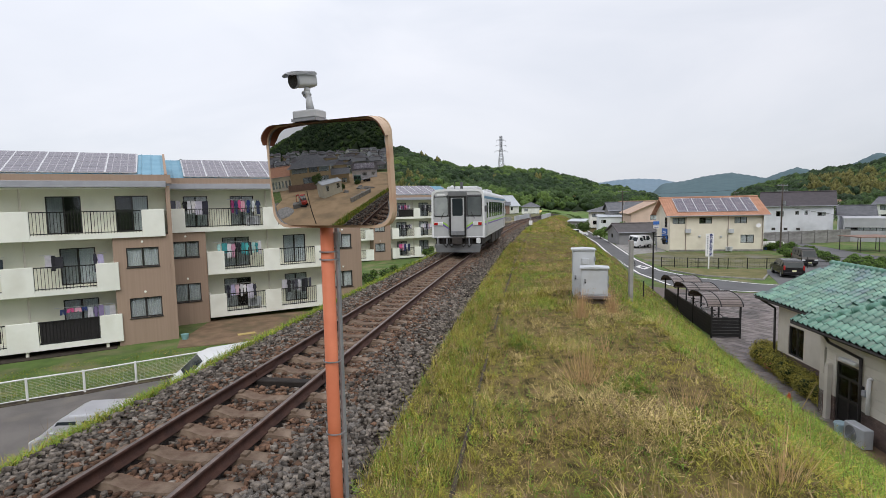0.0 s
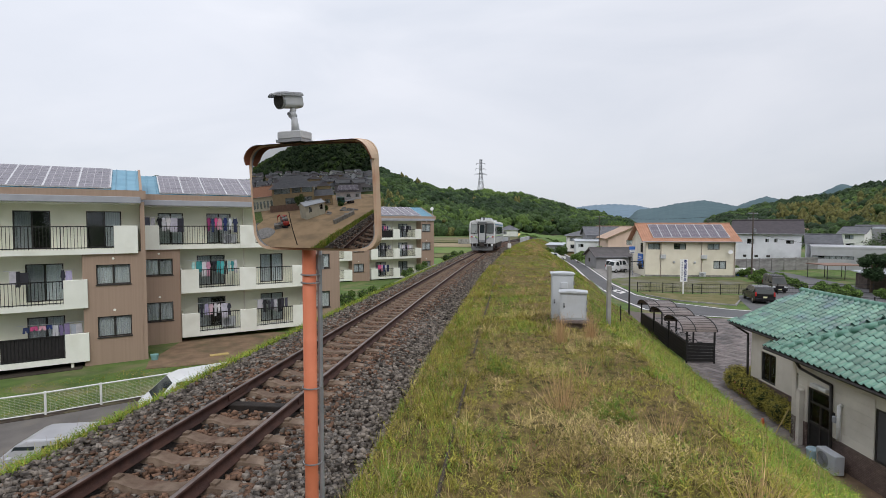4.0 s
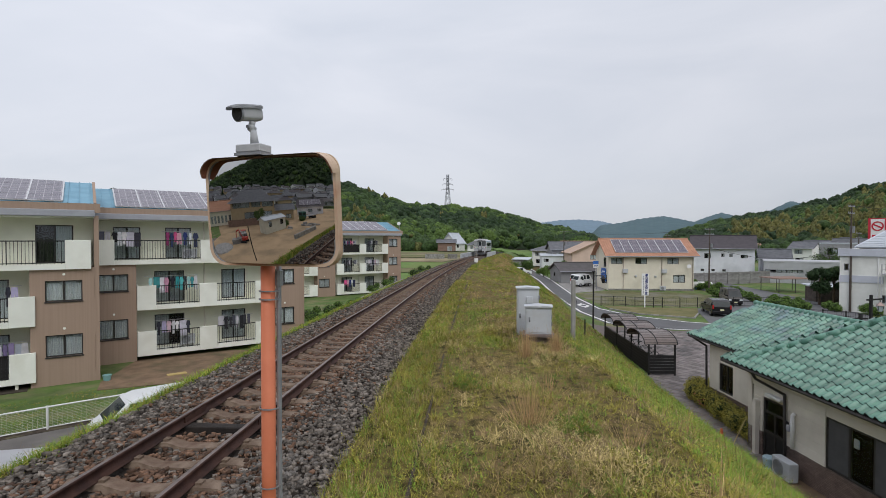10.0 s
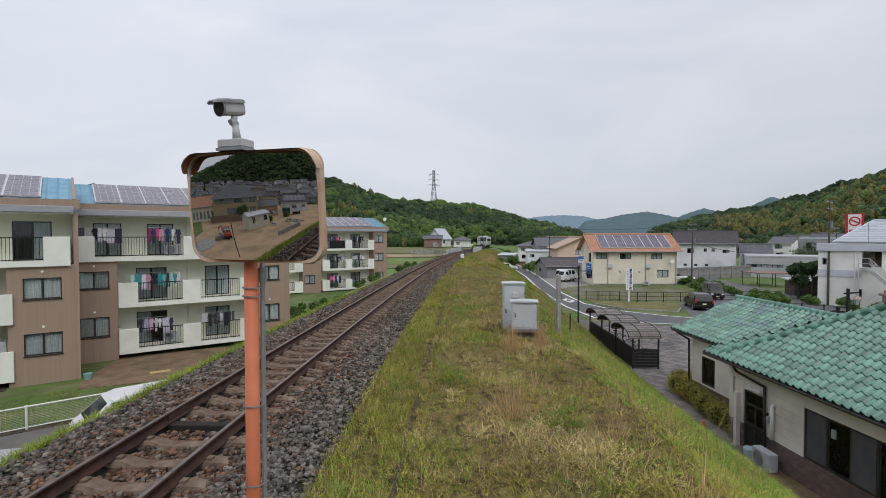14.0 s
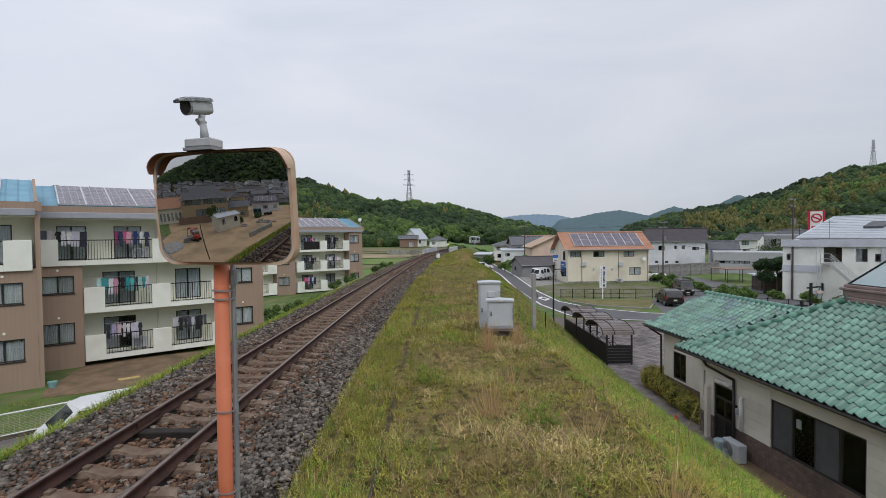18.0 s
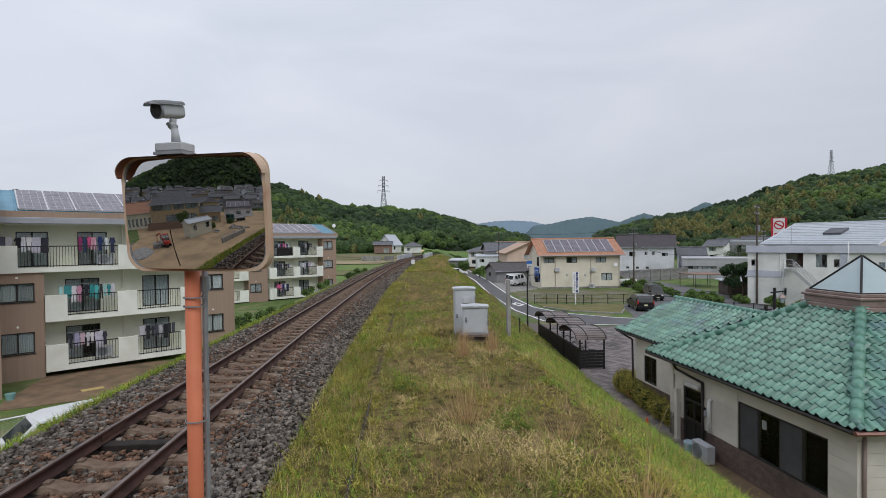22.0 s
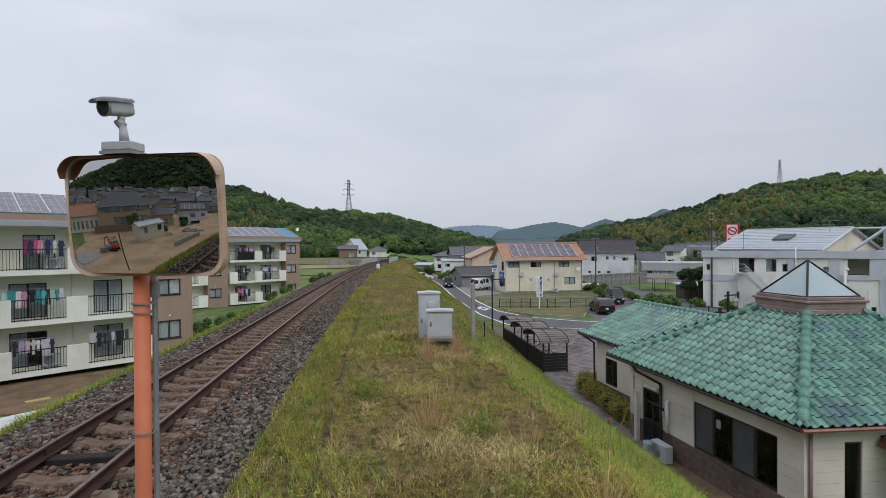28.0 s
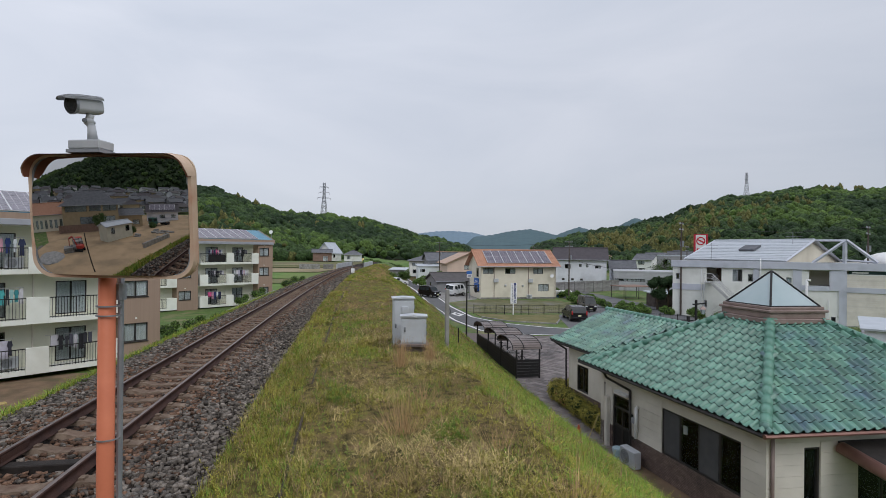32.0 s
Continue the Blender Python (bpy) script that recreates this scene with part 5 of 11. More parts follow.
def ring_solid(inner, outer, y0, y1):
    bm = bmesh.new()
    k = len(inner)
    a = [[bm.verts.new((p[0], y, p[1])) for p in o] for o, y in ((inner, y0), (outer, y0), (outer, y1), (inner, y1))]
    for r in range(4):
        for i in range(k):
            bm.faces.new((a[r][i], a[r][(i + 1) % k], a[(r + 1) % 4][(i + 1) % k], a[(r + 1) % 4][i]))
    bmesh.ops.recalc_face_normals(bm, faces=bm.faces[:])
    return bm


part("frame", ring_solid(rounded(MW - 0.004, MH - 0.004, MRAD, 8), rounded(MW + 0.034, MH + 0.034, MRAD + 0.017, 8), 0.046, 0.086), M["orange_pale"], mirror)
part("gasket", ring_solid(rounded(MW - 0.018, MH - 0.014, MRAD - 0.008, 8), rounded(MW - 0.005, MH - 0.005, MRAD, 8), 0.047, 0.084), M["galv"], mirror)
part("back", prism(bmesh.new(), rounded(MW + 0.03, MH + 0.03, MRAD, 8), 0.087, 0.1, "y"), M["orange_pale"], mirror)
# hood: a curved sheet over the top and the upper corners
hood = bmesh.new()
o = rounded(MW + 0.036, MH + 0.036, MRAD + 0.018, 8)
top = [p for p in o if p[1] > MH / 2 - 0.16]
top.sort(key=lambda p: math.atan2(p[1] - 0.1, p[0]))
for off, rev in ((0.0, False), (-0.008, True)):
    lo, hi = [], []
    for p in top:
        d_ = Vector((p[0], 0, p[1] - 0.05)).normalized() * off
        f_ = min(1.0, (p[1] - (MH / 2 - 0.17)) / 0.12)
        lo.append(hood.verts.new((p[0] + d_.x, 0.08, p[1] + d_.z)))
        hi.append(hood.verts.new((p[0] + d_.x, 0.05 - 0.055 * f_, p[1] + d_.z - 0.006)))
    for i in range(len(top) - 1):
        hood.faces.new((lo[i], lo[i + 1], hi[i + 1], hi[i]) if not rev else (hi[i], hi[i + 1], lo[i + 1], lo[i]))
    if rev:
        for f in hood.faces[len(top) - 1:]:
            f.material_index = 1
bmesh.ops.recalc_face_normals(hood, faces=hood.faces[:])
part("hood", hood, [M["orange_pale"], M["hood_in"]], mirror)
# pole, grey conduit strapped to it, clamp
PX, PY = 2.533, 3.05
MI = MM.inverted()


def mpart(name, bm, material, label="", smooth=False):
    bm.transform(MI)
    return part(name, bm, material, mirror, label, smooth)


mpart("pole", tube(bmesh.new(), (PX, PY, -0.6), (PX, PY, 3.05), 0.042, n=18), M["orange"], smooth=True)
mpart("conduit", pipe(bmesh.new(), [(PX + 0.058, PY + 0.03, -0.5), (PX + 0.056, PY + 0.03, 2.43), (PX + 0.045, PY + 0.06, 2.5)], 0.016, n=8), M["galv"], "grey cable conduit")
mpart("conduit_fitting", tube(bmesh.new(), (PX + 0.056, PY + 0.03, 2.36), (PX + 0.056, PY + 0.03, 2.45), 0.026, n=10), M["galv"])
for z_ in (0.55, 1.14, 1.62, 2.28, 2.33):
    circ = [[(r_ * 1.06 * math.cos(2 * math.pi * i / 24), r_ * math.sin(2 * math.pi * i / 24)) for i in range(24)] for r_ in (0.054, 0.058)]
    bm = shift(ring_solid(circ[0], circ[1], -0.004, 0.004), Matrix.Translation((PX + 0.006, PY + 0.006, z_)) @ Matrix.Rotation(radians(90), 4, "X"))
    mpart("strap", bm, M["galv"])
mpart("bracket", bx(PX - 0.12, PX + 0.2, PY - 0.06, PY + 0.05, 2.72, 2.8), M["galv"])

# small surveillance camera on a box above the mirror
cctv = thing("surveillance_camera", "pale grey bullet surveillance camera on a swivel mount above the mirror", "camera", pose(2.508, 2.915, 3.128, 0, 0, -16) @ Matrix.Diagonal((0.74, 0.74, 0.74, 1)))
part("mount_box", bx(-0.118, 0.118, -0.07, 0.07, 0.012, 0.075, bevel=0.008), M["cam_grey"], cctv)
part("mount_plate", bx(-0.124, 0.124, -0.075, 0.075, -0.012, 0.01), M["galv"], cctv)
part("bracket", tube(bmesh.new(), (0, 0.14, -0.25), (0, 0.05, 0.01), 0.02), M["galv"], cctv)
part("stem", tube(bmesh.new(), (0.012, 0, 0.075), (0.0, 0, 0.185), 0.034, 0.024, n=14), M["cam_grey"], cctv, smooth=True)
part("swivel", ball(pipe(bmesh.new(), [(0.0, 0, 0.175), (-0.024, 0, 0.215), (-0.006, 0, 0.262)], 0.024, n=12), (-0.02, 0, 0.212), 0.034, 2), M["cam_grey"], cctv, smooth=True)
part("swivel_knob", tube(bmesh.new(), (-0.02, -0.045, 0.212), (-0.02, 0.045, 0.212), 0.014, n=8), M["galv"], cctv)
cm = Matrix.Translation((-0.03, 0, 0.318)) @ Matrix.Rotation(radians(-13), 4, "Z") @ Matrix.Rotation(radians(9), 4, "X")


def housing_outline(w, h, r):
    return [(x, z) for x, z in rounded(w, h, r, 5)]


hb = prism(bmesh.new(), housing_outline(0.112, 0.106, 0.03), -0.10, 0.065, "y")
hb.transform(cm)
body_ = part("housing", hb, M["cam_grey"], cctv, "pale grey housing")
hb = prism(bmesh.new(), housing_outline(0.1, 0.094, 0.026), 0.066, 0.08, "y")
hb.transform(cm)
part("end_cap", hb, M["cam_grey"], body_)
fb_ = tube(bmesh.new(), (0, -0.1, 0.0), (0, -0.118, 0.0), 0.062, 0.064, n=24)
fb_.transform(cm)
part("lens_ring", fb_, M["galv"], body_)
fb_ = tube(bmesh.new(), (0, -0.112, 0.0), (0, -0.121, 0.0), 0.057, n=24)
fb_.transform(cm)
part("lens", fb_, M["black"], body_)
for k_ in range(10):
    a_ = 2 * math.pi * k_ / 10
    fb_ = tube(bmesh.new(), (0.037 * math.cos(a_), -0.119, 0.037 * math.sin(a_)), (0.037 * math.cos(a_), -0.1235, 0.037 * math.sin(a_)), 0.007, n=8)
    fb_.transform(cm)
    part("lamp", fb_, M["dark_frame"], body_)
sv = bmesh.new()
rows_v = []
for y_, drop_ in ((-0.185, 0.022), (-0.15, 0.006), (-0.08, 0.0), (0.075, 0.0)):
    out_ = [(-0.07, 0.036), (-0.066, 0.054), (-0.045, 0.068), (0.045, 0.068), (0.066, 0.054), (0.07, 0.036)]
    f_ = 0.62 if y_ < -0.18 else 1.0
    rows_v.append([sv.verts.new((x * f_, y_, z - drop_ * (1 if y_ < -0.1 else 0) + (0.02 if y_ < -0.18 and z < 0.05 else 0))) for x, z in out_])
for ra, rb in zip(rows_v, rows_v[1:]):
    for i in range(5):
        sv.faces.new((ra[i], ra[i + 1], rb[i + 1], rb[i]))
bmesh.ops.solidify(sv, geom=sv.faces[:], thickness=0.005)
sv.transform(cm)
part("sun_shield", sv, M["cam_grey"], body_)


def cabinet(m, w, d, h, label, vent, handle):
    t = thing("equipment_cabinet", label, "equipment cabinet", m, group="trackside cabinets")
    part("body", bx(0, w, 0, d, 0, h - 0.08, bevel=0.008), M["cabinet"], t)
    part("door", bx(0.035, w - 0.035, -0.018, -0.002, 0.05, h - 0.14, bevel=0.006), M["cabinet"], t)
    rb = prism(bmesh.new(), [(-0.04, h - 0.08), (w + 0.04, h - 0.08), (w + 0.035, h - 0.045), (w * 0.5, h - 0.02), (-0.035, h - 0.045)], -0.05, d + 0.05, "y")
    part("lid", rb, M["cabinet"], t)
    for z in (0.25, h - 0.4):
        part("hinge", bx(w - 0.01, w + 0.02, -0.03, 0.02, z, z + 0.12), M["galv"], t)
    vx, vz, vw, vh = vent
    part("vent", bx(vx, vx + vw, -0.07, -0.016, vz, vz + vh, bevel=0.008), M["cabinet"], t)
    hx, hz = handle
    part("handle", bx(hx - 0.025, hx + 0.025, -0.045, -0.018, hz - 0.07, hz + 0.07, bevel=0.006), M["galv"], t)
    part("lock_plate", bx(hx - 0.045, hx + 0.045, -0.024, -0.017, hz - 0.1, hz + 0.09), M["cabinet"], t)
    part("keyhole", tube(bmesh.new(), (hx, -0.047, hz - 0.04), (hx, -0.03, hz - 0.04), 0.018, n=8), M["black"], t)
    return t


CG = -0.36
cabinet(pose(5.12, 16.3, CG, 0, 0, -1), 0.66, 0.5, 1.52, "tall pale grey trackside cabinet with a peaked lid", (0.27, 1.0, 0.2, 0.2), (0.08, 0.6))
cabinet(pose(5.26, 15.2, CG + 0.23, 0, 0, -6), 0.75, 0.45, 0.86, "low pale grey trackside cabinet on a concrete plinth", (0.36, 0.77, 0.1, 0.05), (0.12, 0.42))
# the under block's dark colour stands for the shaded void below the slab
single("cabinet_plinth", box(bx(0, 0.9, -0.1, 0.6, -0.09, 0, bevel=0.015), 0.12, 0.78, 0.06, 0.5, -0.8, -0.09), M["plinth"], "weathered concrete plinth under a trackside cabinet, dark for the void beneath", "plinth", pose(5.19, 15.2, CG + 0.23, 0, 0, -6))
single("cabinet_plinth", bx(0, 0.75, -0.05, 0.6, -0.7, 0, bevel=0.02), M["concrete"], "weathered concrete plinth under a tall cabinet", "plinth", pose(5.07, 16.3, CG, 0, 0, -1))

cpst = thing("concrete_post", "weathered square concrete post on the bank", "post", pose(6.92, 16.71, -1.0, 0, 0, 10))
part("shaft", bx(-0.065, 0.065, -0.06, 0.06, 0, 2.35, bevel=0.02), M["concrete"], cpst)
cbl = bmesh.new()
pts = [(0, 0, 2.05), (0.25, 0.6, 1.75), (0.9, 2.0, 1.35), (1.8, 4.5, 0.95), (2.6, 7.5, 0.6), (3.4, 11.0, 0.45)]
pipe(cbl, pts, 0.012, n=5)
part("cable", cbl, M["black"], cpst, "slack black cable")
stk = thing("marker_stake", "thin black marker stake in the grass", "stake", pose(9.12, 25.4, -3.2))
part("rod", tube(bmesh.new(), (0, 0, 0), (0, 0, 1.95), 0.03, n=6), M["black"], stk)

M["old_kerb"] = mat("earth_stained_kerb", (0.075, 0.058, 0.045), (0.04, 0.03, 0.023), 5, 0.95, 0.6, 30, stain=(0.10, 0.09, 0.045), stain_scale=2.5)
# white-painted rods and old platform kerb
ys_ = spaced([(2, 60, 2)])
single("platform_kerb", raw_mesh("platform_kerb", [(float(xt(y)) + a, y, float(zt(y)) + b) for y in ys_ for a, b in ((3.0, -0.6), (3.0, -0.262), (3.04, -0.262), (3.04, -0.6))], [(j * 4 + i, j * 4 + i + 1, (j + 1) * 4 + i + 1, (j + 1) * 4 + i) for j in range(len(ys_) - 1) for i in range(3)], [M["old_kerb"]]), None, "worn dark kerb of an old platform half lost in grass", "kerb", kind="structure")

# a galvanised box on a stake beside the line, and the white bridge sides beyond
tg = thing("signal_box", "small white signal box on a stake beside the line", "signal box", pose(float(xt(74)) + 2.3, 74, float(zt(74)) - 0.5))
part("stake", tube(bmesh.new(), (0, 0, 0), (0, 0, 2.0), 0.06, n=8), M["concrete"], tg)
part("box", bx(-0.25, 0.25, -0.12, 0.12, 0.4, 1.0, bevel=0.02), M["white"], tg)

# ---- roads and open ground on the valley floor ----
G = G_RIGHT
road_l = [(14.6, 130), (14.9, 93), (14.0, 69.6), (14.2, 53.4), (15.3, 46.3), (17.2, 44.5), (19.3, 43.5), (30, 41.0), (48, 37)]
road_r = [(17.8, 130), (17.9, 96), (16.9, 66), (17.3, 56), (19.3, 51.0), (23, 47.6), (27.5, 45.6), (38, 43.2), (50, 41.0)]


def ribbon(name, left, right, z, material, label, category):
    vs = [(*p, z) for p in left] + [(*p, z) for p in right]
    n = len(left)
    fs = [(i, i + 1, n + i + 1, n + i) for i in range(n - 1)]
    return single(name, raw_mesh(name, vs, fs, [material]), None, label, category, kind="structure")


ribbon("road", road_l, road_r, G + 0.03, M["asphalt"], "narrow grey asphalt road bending round the station forecourt", "road")
sheet("car_park", [(24.5, 46.9), (40, 43.0), (45, 66), (46, 90), (37.5, 90), (36.5, 73), (33.6, 62.5), (31.0, 57.4), (26.9, 56.8), (26.2, 53)], G + 0.022, M["asphalt"], "grey asphalt car park with white bays", "car park")
sheet("yard", [(17.0, 71.5), (22.6, 76.2), (24.4, 86.5), (18.2, 92), (17.1, 80)], G + 0.02, M["concrete"], "pale concrete yard before a shed", "yard")


def line(name, pts, w, label="worn white road line"):
    l_, r_ = [], []
    for i, p in enumerate(pts):
        a, b = Vector(pts[max(0, i - 1)]), Vector(pts[min(len(pts) - 1, i + 1)])
        d = (b - a).normalized()
        n = Vector((-d.y, d.x)) * w / 2
        l_.append((p[0] + n.x, p[1] + n.y))
        r_.append((p[0] - n.x, p[1] - n.y))
    return ribbon(name, l_, r_, G + 0.036, M["road_paint"], label, "road marking")


line("road_marking", [(p[0] + 0.35, p[1] + 0.1) for p in road_l], 0.24)
line("road_marking", [(p[0] - 0.3, p[1] - 0.2) for p in road_r[:7]], 0.24)
line("road_marking", [(26.0, 43.2), (33, 41.6)], 0.15)
for i in range(3):
    line("road_marking", [(29.4 + i * 2.7, 46.6 - i * 0.6), (28.0 + i * 2.7 + 1.5, 53.2 - i * 0.6)], 0.15, "white car park bay line")
dm = [(15.2, 58.8), (15.95, 60.3), (16.55, 57.95), (15.68, 56.5), (15.2, 58.8)]
dc = (15.85, 58.4)
ribbon("road_marking", dm, [(dc[0] + (p[0] - dc[0]) * 0.45, dc[1] + (p[1] - dc[1]) * 0.45) for p in dm], G + 0.036, M["road_paint"], "white diamond painted on the road", "road marking")
M["plot"] = mat("worn_gravelly_grass", (0.185, 0.175, 0.085), (0.125, 0.13, 0.052), 0.8, 0.95, 0.7, 30, spread=0.25, stain=(0.23, 0.215, 0.19), stain_scale=0.28)
sheet("grass_plot", [(18.0, 59.2), (30.6, 58.0), (33.2, 63.0), (34.5, 72.5), (22.9, 75.6), (17.3, 70.5)], G + 0.012, M["plot"], "worn gravelly grass plot behind the low fence", "grass plot")
sheet("verge", [(18.0, 55.6), (20.0, 51.9), (24.3, 49.6), (26.0, 52.8), (27.6, 56.9), (22.3, 57.0), (18.0, 58.4)], G + 0.06, M["dry_lawn"], "dry grass island beside the road", "verge")
kerb_pts = [(18.0, 55.6), (20.0, 51.9), (24.3, 49.6), (26.0, 52.8)]
for a, b in zip(kerb_pts, kerb_pts[1:]):
    d = Vector((b[0] - a[0], b[1] - a[1]))
    n = int(d.length / 0.6)
    ang = math.degrees(math.atan2(d.y, d.x))
    for i in range(n):
        single("kerb_stone", bx(0, 0.58, -0.07, 0.07, -0.05, 0.13, bevel=0.015), M["concrete"], "concrete kerb stone edging the grass island", "kerb", pose(a[0] + d.x * i / n, a[1] + d.y * i / n, G, 0, 0, ang), group="kerb stones")

# ---- bicycle shelter: black frame, panelled sides and four curved roofs stepping down the bank ----
shelter = thing("bicycle_shelter", "black steel bicycle shelter with low curved roofs and slatted sides", "bicycle shelter", pose(13.25, 28.7, G, 0, 0, 0.5))
M["smoke"] = mat("smoked_roof_sheet", (0.185, 0.15, 0.138), (0.145, 0.118, 0.108), 2, 0.3, 0.0, 40, spread=0.06)
SL, SW_ = 3.05, 1.4
for k in range(3):
    y0 = k * SL
    n = 14
    arc = [(y0 + SL / 2 - (SL / 2 + 0.1) * math.cos(math.pi * i / n), 1.72 + 0.16 * (2 - k) * 0 + 0.52 * math.sin(math.pi * i / n)) for i in range(n + 1)]
    for i in range(n):
        (ya, za), (yb, zb) = arc[i], arc[i + 1]
        part("roof_sheet", quad_solid(bmesh.new(), [(-0.25, ya, za), (SW_ + 0.1, ya, za), (SW_ + 0.1, yb, zb), (-0.25, yb, zb)], 0.015), M["smoke"], shelter)
        part("roof_rib", tube(bmesh.new(), (-0.25, ya, za + 0.006), (SW_ + 0.1, ya, za + 0.006), 0.011, n=5), M["dark_frame"], shelter)
    for x in (-0.25, 0.42, SW_ + 0.1):
        part("roof_arch", pipe(bmesh.new(), [(x, p, q + 0.01) for p, q in arc], 0.026, n=6), M["black"], shelter)
    for x in (0, SW_):
        part("post", bx(x - 0.04, x + 0.04, y0 - 0.04, y0 + 0.04, 0, 1.85), M["black"], shelter)
    for b in range(6):
        part("slat", bx(-0.02, 0.02, y0 + 0.05, y0 + SL - 0.05, 0.12 + b * 0.17, 0.12 + b * 0.17 + 0.155), M["black"], shelter)
    part("top_rail", bx(-0.03, 0.03, y0 + 0.04, y0 + SL - 0.04, 1.16, 1.2), M["black"], shelter)
for x in (0, SW_):
    part("post", bx(x - 0.04, x + 0.04, 3 * SL - 0.04, 3 * SL + 0.04, 0, 1.85), M["black"], shelter)
for b in range(6):
    part("slat", bx(0.05, SW_ - 0.05, -0.02, 0.02, 0.12 + b * 0.17, 0.12 + b * 0.17 + 0.155), M["black"], shelter)


def bicycle(m, c):
    b = thing("bicycle", "parked city bicycle under the shelter roof", "bicycle", m, group="parked bicycles")
    for y in (0, 1.05):
        w = bmesh.new()
        for i in range(18):
            a, e = 2 * math.pi * i / 18, 2 * math.pi * (i + 1) / 18
            tube(w, (0, y + 0.32 * math.cos(a), 0.33 + 0.32 * math.sin(a)), (0, y + 0.32 * math.cos(e), 0.33 + 0.32 * math.sin(e)), 0.018, n=5)
        part("wheel", w, M["black"], b)
    part("frame", pipe(bmesh.new(), [(0, 0, 0.33), (0, 0.1, 0.8), (0, 0.45, 0.35), (0, 0.75, 0.75), (0, 1.05, 0.33), (0, 0.45, 0.35)], 0.018, n=6), c, b)
    part("saddle", bx(-0.08, 0.08, 0.62, 0.88, 0.84, 0.9, bevel=0.02), M["black"], b)
    part("handlebar", tube(bmesh.new(), (-0.28, 0.12, 1.0), (0.28, 0.12, 1.0), 0.014), M["galv"], b)


for i in range(4):
    bicycle(pose(13.6, 29.8 + i * 1.9, G, 0, 0, -80), M[("galv", "black", "cabinet", "dark_frame")[i]])

# block paving of the forecourt: separate near pieces, a plain bed beyond
sheet("forecourt", [(12.9, 25.2), (40, 24), (40, 36.5), (26, 42.0), (18.2, 43.2), (14.6, 45.0), (13.0, 47.0)], G + 0.012, M["plinth"], "brown-grey block paving of the station forecourt", "paving")

# ---- lamp posts ----
lp = thing("street_lamp", "slim black lamp post with a short bracket arm", "street lamp", pose(13.41, 42.67, G))
part("pole", tube(bmesh.new(), (0, 0, 0), (0, 0, 4.8), 0.075, 0.055, n=10), M["black"], lp)
part("arm", tube(bmesh.new(), (0, 0, 4.45), (0.95, 0.1, 4.45), 0.035, n=8), M["black"], lp)
lh_ = part("lamp_head", tube(bmesh.new(), (0.8, 0.1, 3.85), (0.8, 0.1, 4.2), 0.1, 0.17, n=6), M["black"], lp, "dark glass lantern")
part("lamp_cap", tube(bmesh.new(), (0.8, 0.1, 4.2), (0.8, 0.1, 4.42), 0.27, 0.04, n=6), M["black"], lh_)
part("crown", bx(-0.12, 0.12, -0.12, 0.12, 4.75, 4.85), M["black"], lp)


def lantern_post(m):
    t = thing("lantern_post", "black post with a beam and a hanging square lantern", "lantern post", m, group="station lantern posts")
    part("post", bx(-0.065, 0.065, -0.065, 0.065, 0, 4.2), M["black"], t)
    part("beam", bx(-1.1, 0.4, -0.04, 0.04, 3.87, 3.96), M["black"], t)
    part("hanger", tube(bmesh.new(), (-0.9, 0, 3.85), (-0.9, 0, 3.65), 0.02), M["black"], t)
    lt_ = part("lantern", tube(bmesh.new(), (-0.9, 0, 3.15), (-0.9, 0, 3.5), 0.12, 0.2, n=4), M["frosted"], t, "frosted lantern")
    part("lantern_cap", tube(bmesh.new(), (-0.9, 0, 3.5), (-0.9, 0, 3.72), 0.27, 0.05, n=4), M["lantern_base"], lt_)
    for i in range(4):
        a = math.pi / 2 * i
        part("lantern_bar", tube(bmesh.new(), (-0.9 + 0.12 * math.cos(a), 0.12 * math.sin(a), 3.15), (-0.9 + 0.2 * math.cos(a), 0.2 * math.sin(a), 3.5), 0.015, n=4), M["black"], lt_)


# positions along their sight lines
lantern_post(pose(27.6, 32.6, G - 0.1, 0, 0, 205))
lantern_post(pose(25.3, 30.2, G - 0.9, 0, 0, 10))

# ---- the town sign ----
sgn = thing("roadside_sign", "white upright board with dark blue writing on a white post", "sign", pose(22.13, 57.0, G, 0, 0, 5))
part("post", bx(-0.06, 0.06, 0.03, 0.1, 0, 3.6), M["white"], sgn)
part("board", bx(-0.38, 0.4, -0.02, 0.02, 1.35, 3.72, bevel=0.008), M["white"], sgn)
M["navy"] = mat("navy_lettering", (0.03, 0.05, 0.20), (0.025, 0.04, 0.17), 4, 0.6, 0.0, 40, spread=0.03)


def lettering(parent, text, size, at, material, name="lettering"):
    """Raised letters in the built-in font, turned into a mesh."""
    cu = bpy.data.curves.new(name, "FONT")
    cu.body, cu.size, cu.align_x, cu.align_y, cu.extrude = text, size, "CENTER", "CENTER", 0.004
    cu.offset = 0.009
    tmp = bpy.data.objects.new(name, cu)
    scene.collection.objects.link(tmp)
    bpy.context.view_layer.update()
    me = bpy.data.meshes.new_from_object(tmp.evaluated_get(bpy.context.evaluated_depsgraph_get()))
    bpy.data.objects.remove(tmp)
    me.materials.clear()
    me.materials.append(material)
    ob = new(name, me)
    ob.parent, ob.matrix_basis = parent, at
    return ob


for i, ch in enumerate("暴力追放の街"):
    lettering(sgn, ch, 0.31, pose(0.15, -0.028, 3.52 - i * 0.275, 90, 0, 0), M["navy"])
for i, ch in enumerate("矢掛"):
    lettering(sgn, ch, 0.31, pose(0.15, -0.028, 1.82 - i * 0.28, 90, 0, 0), M["navy"])
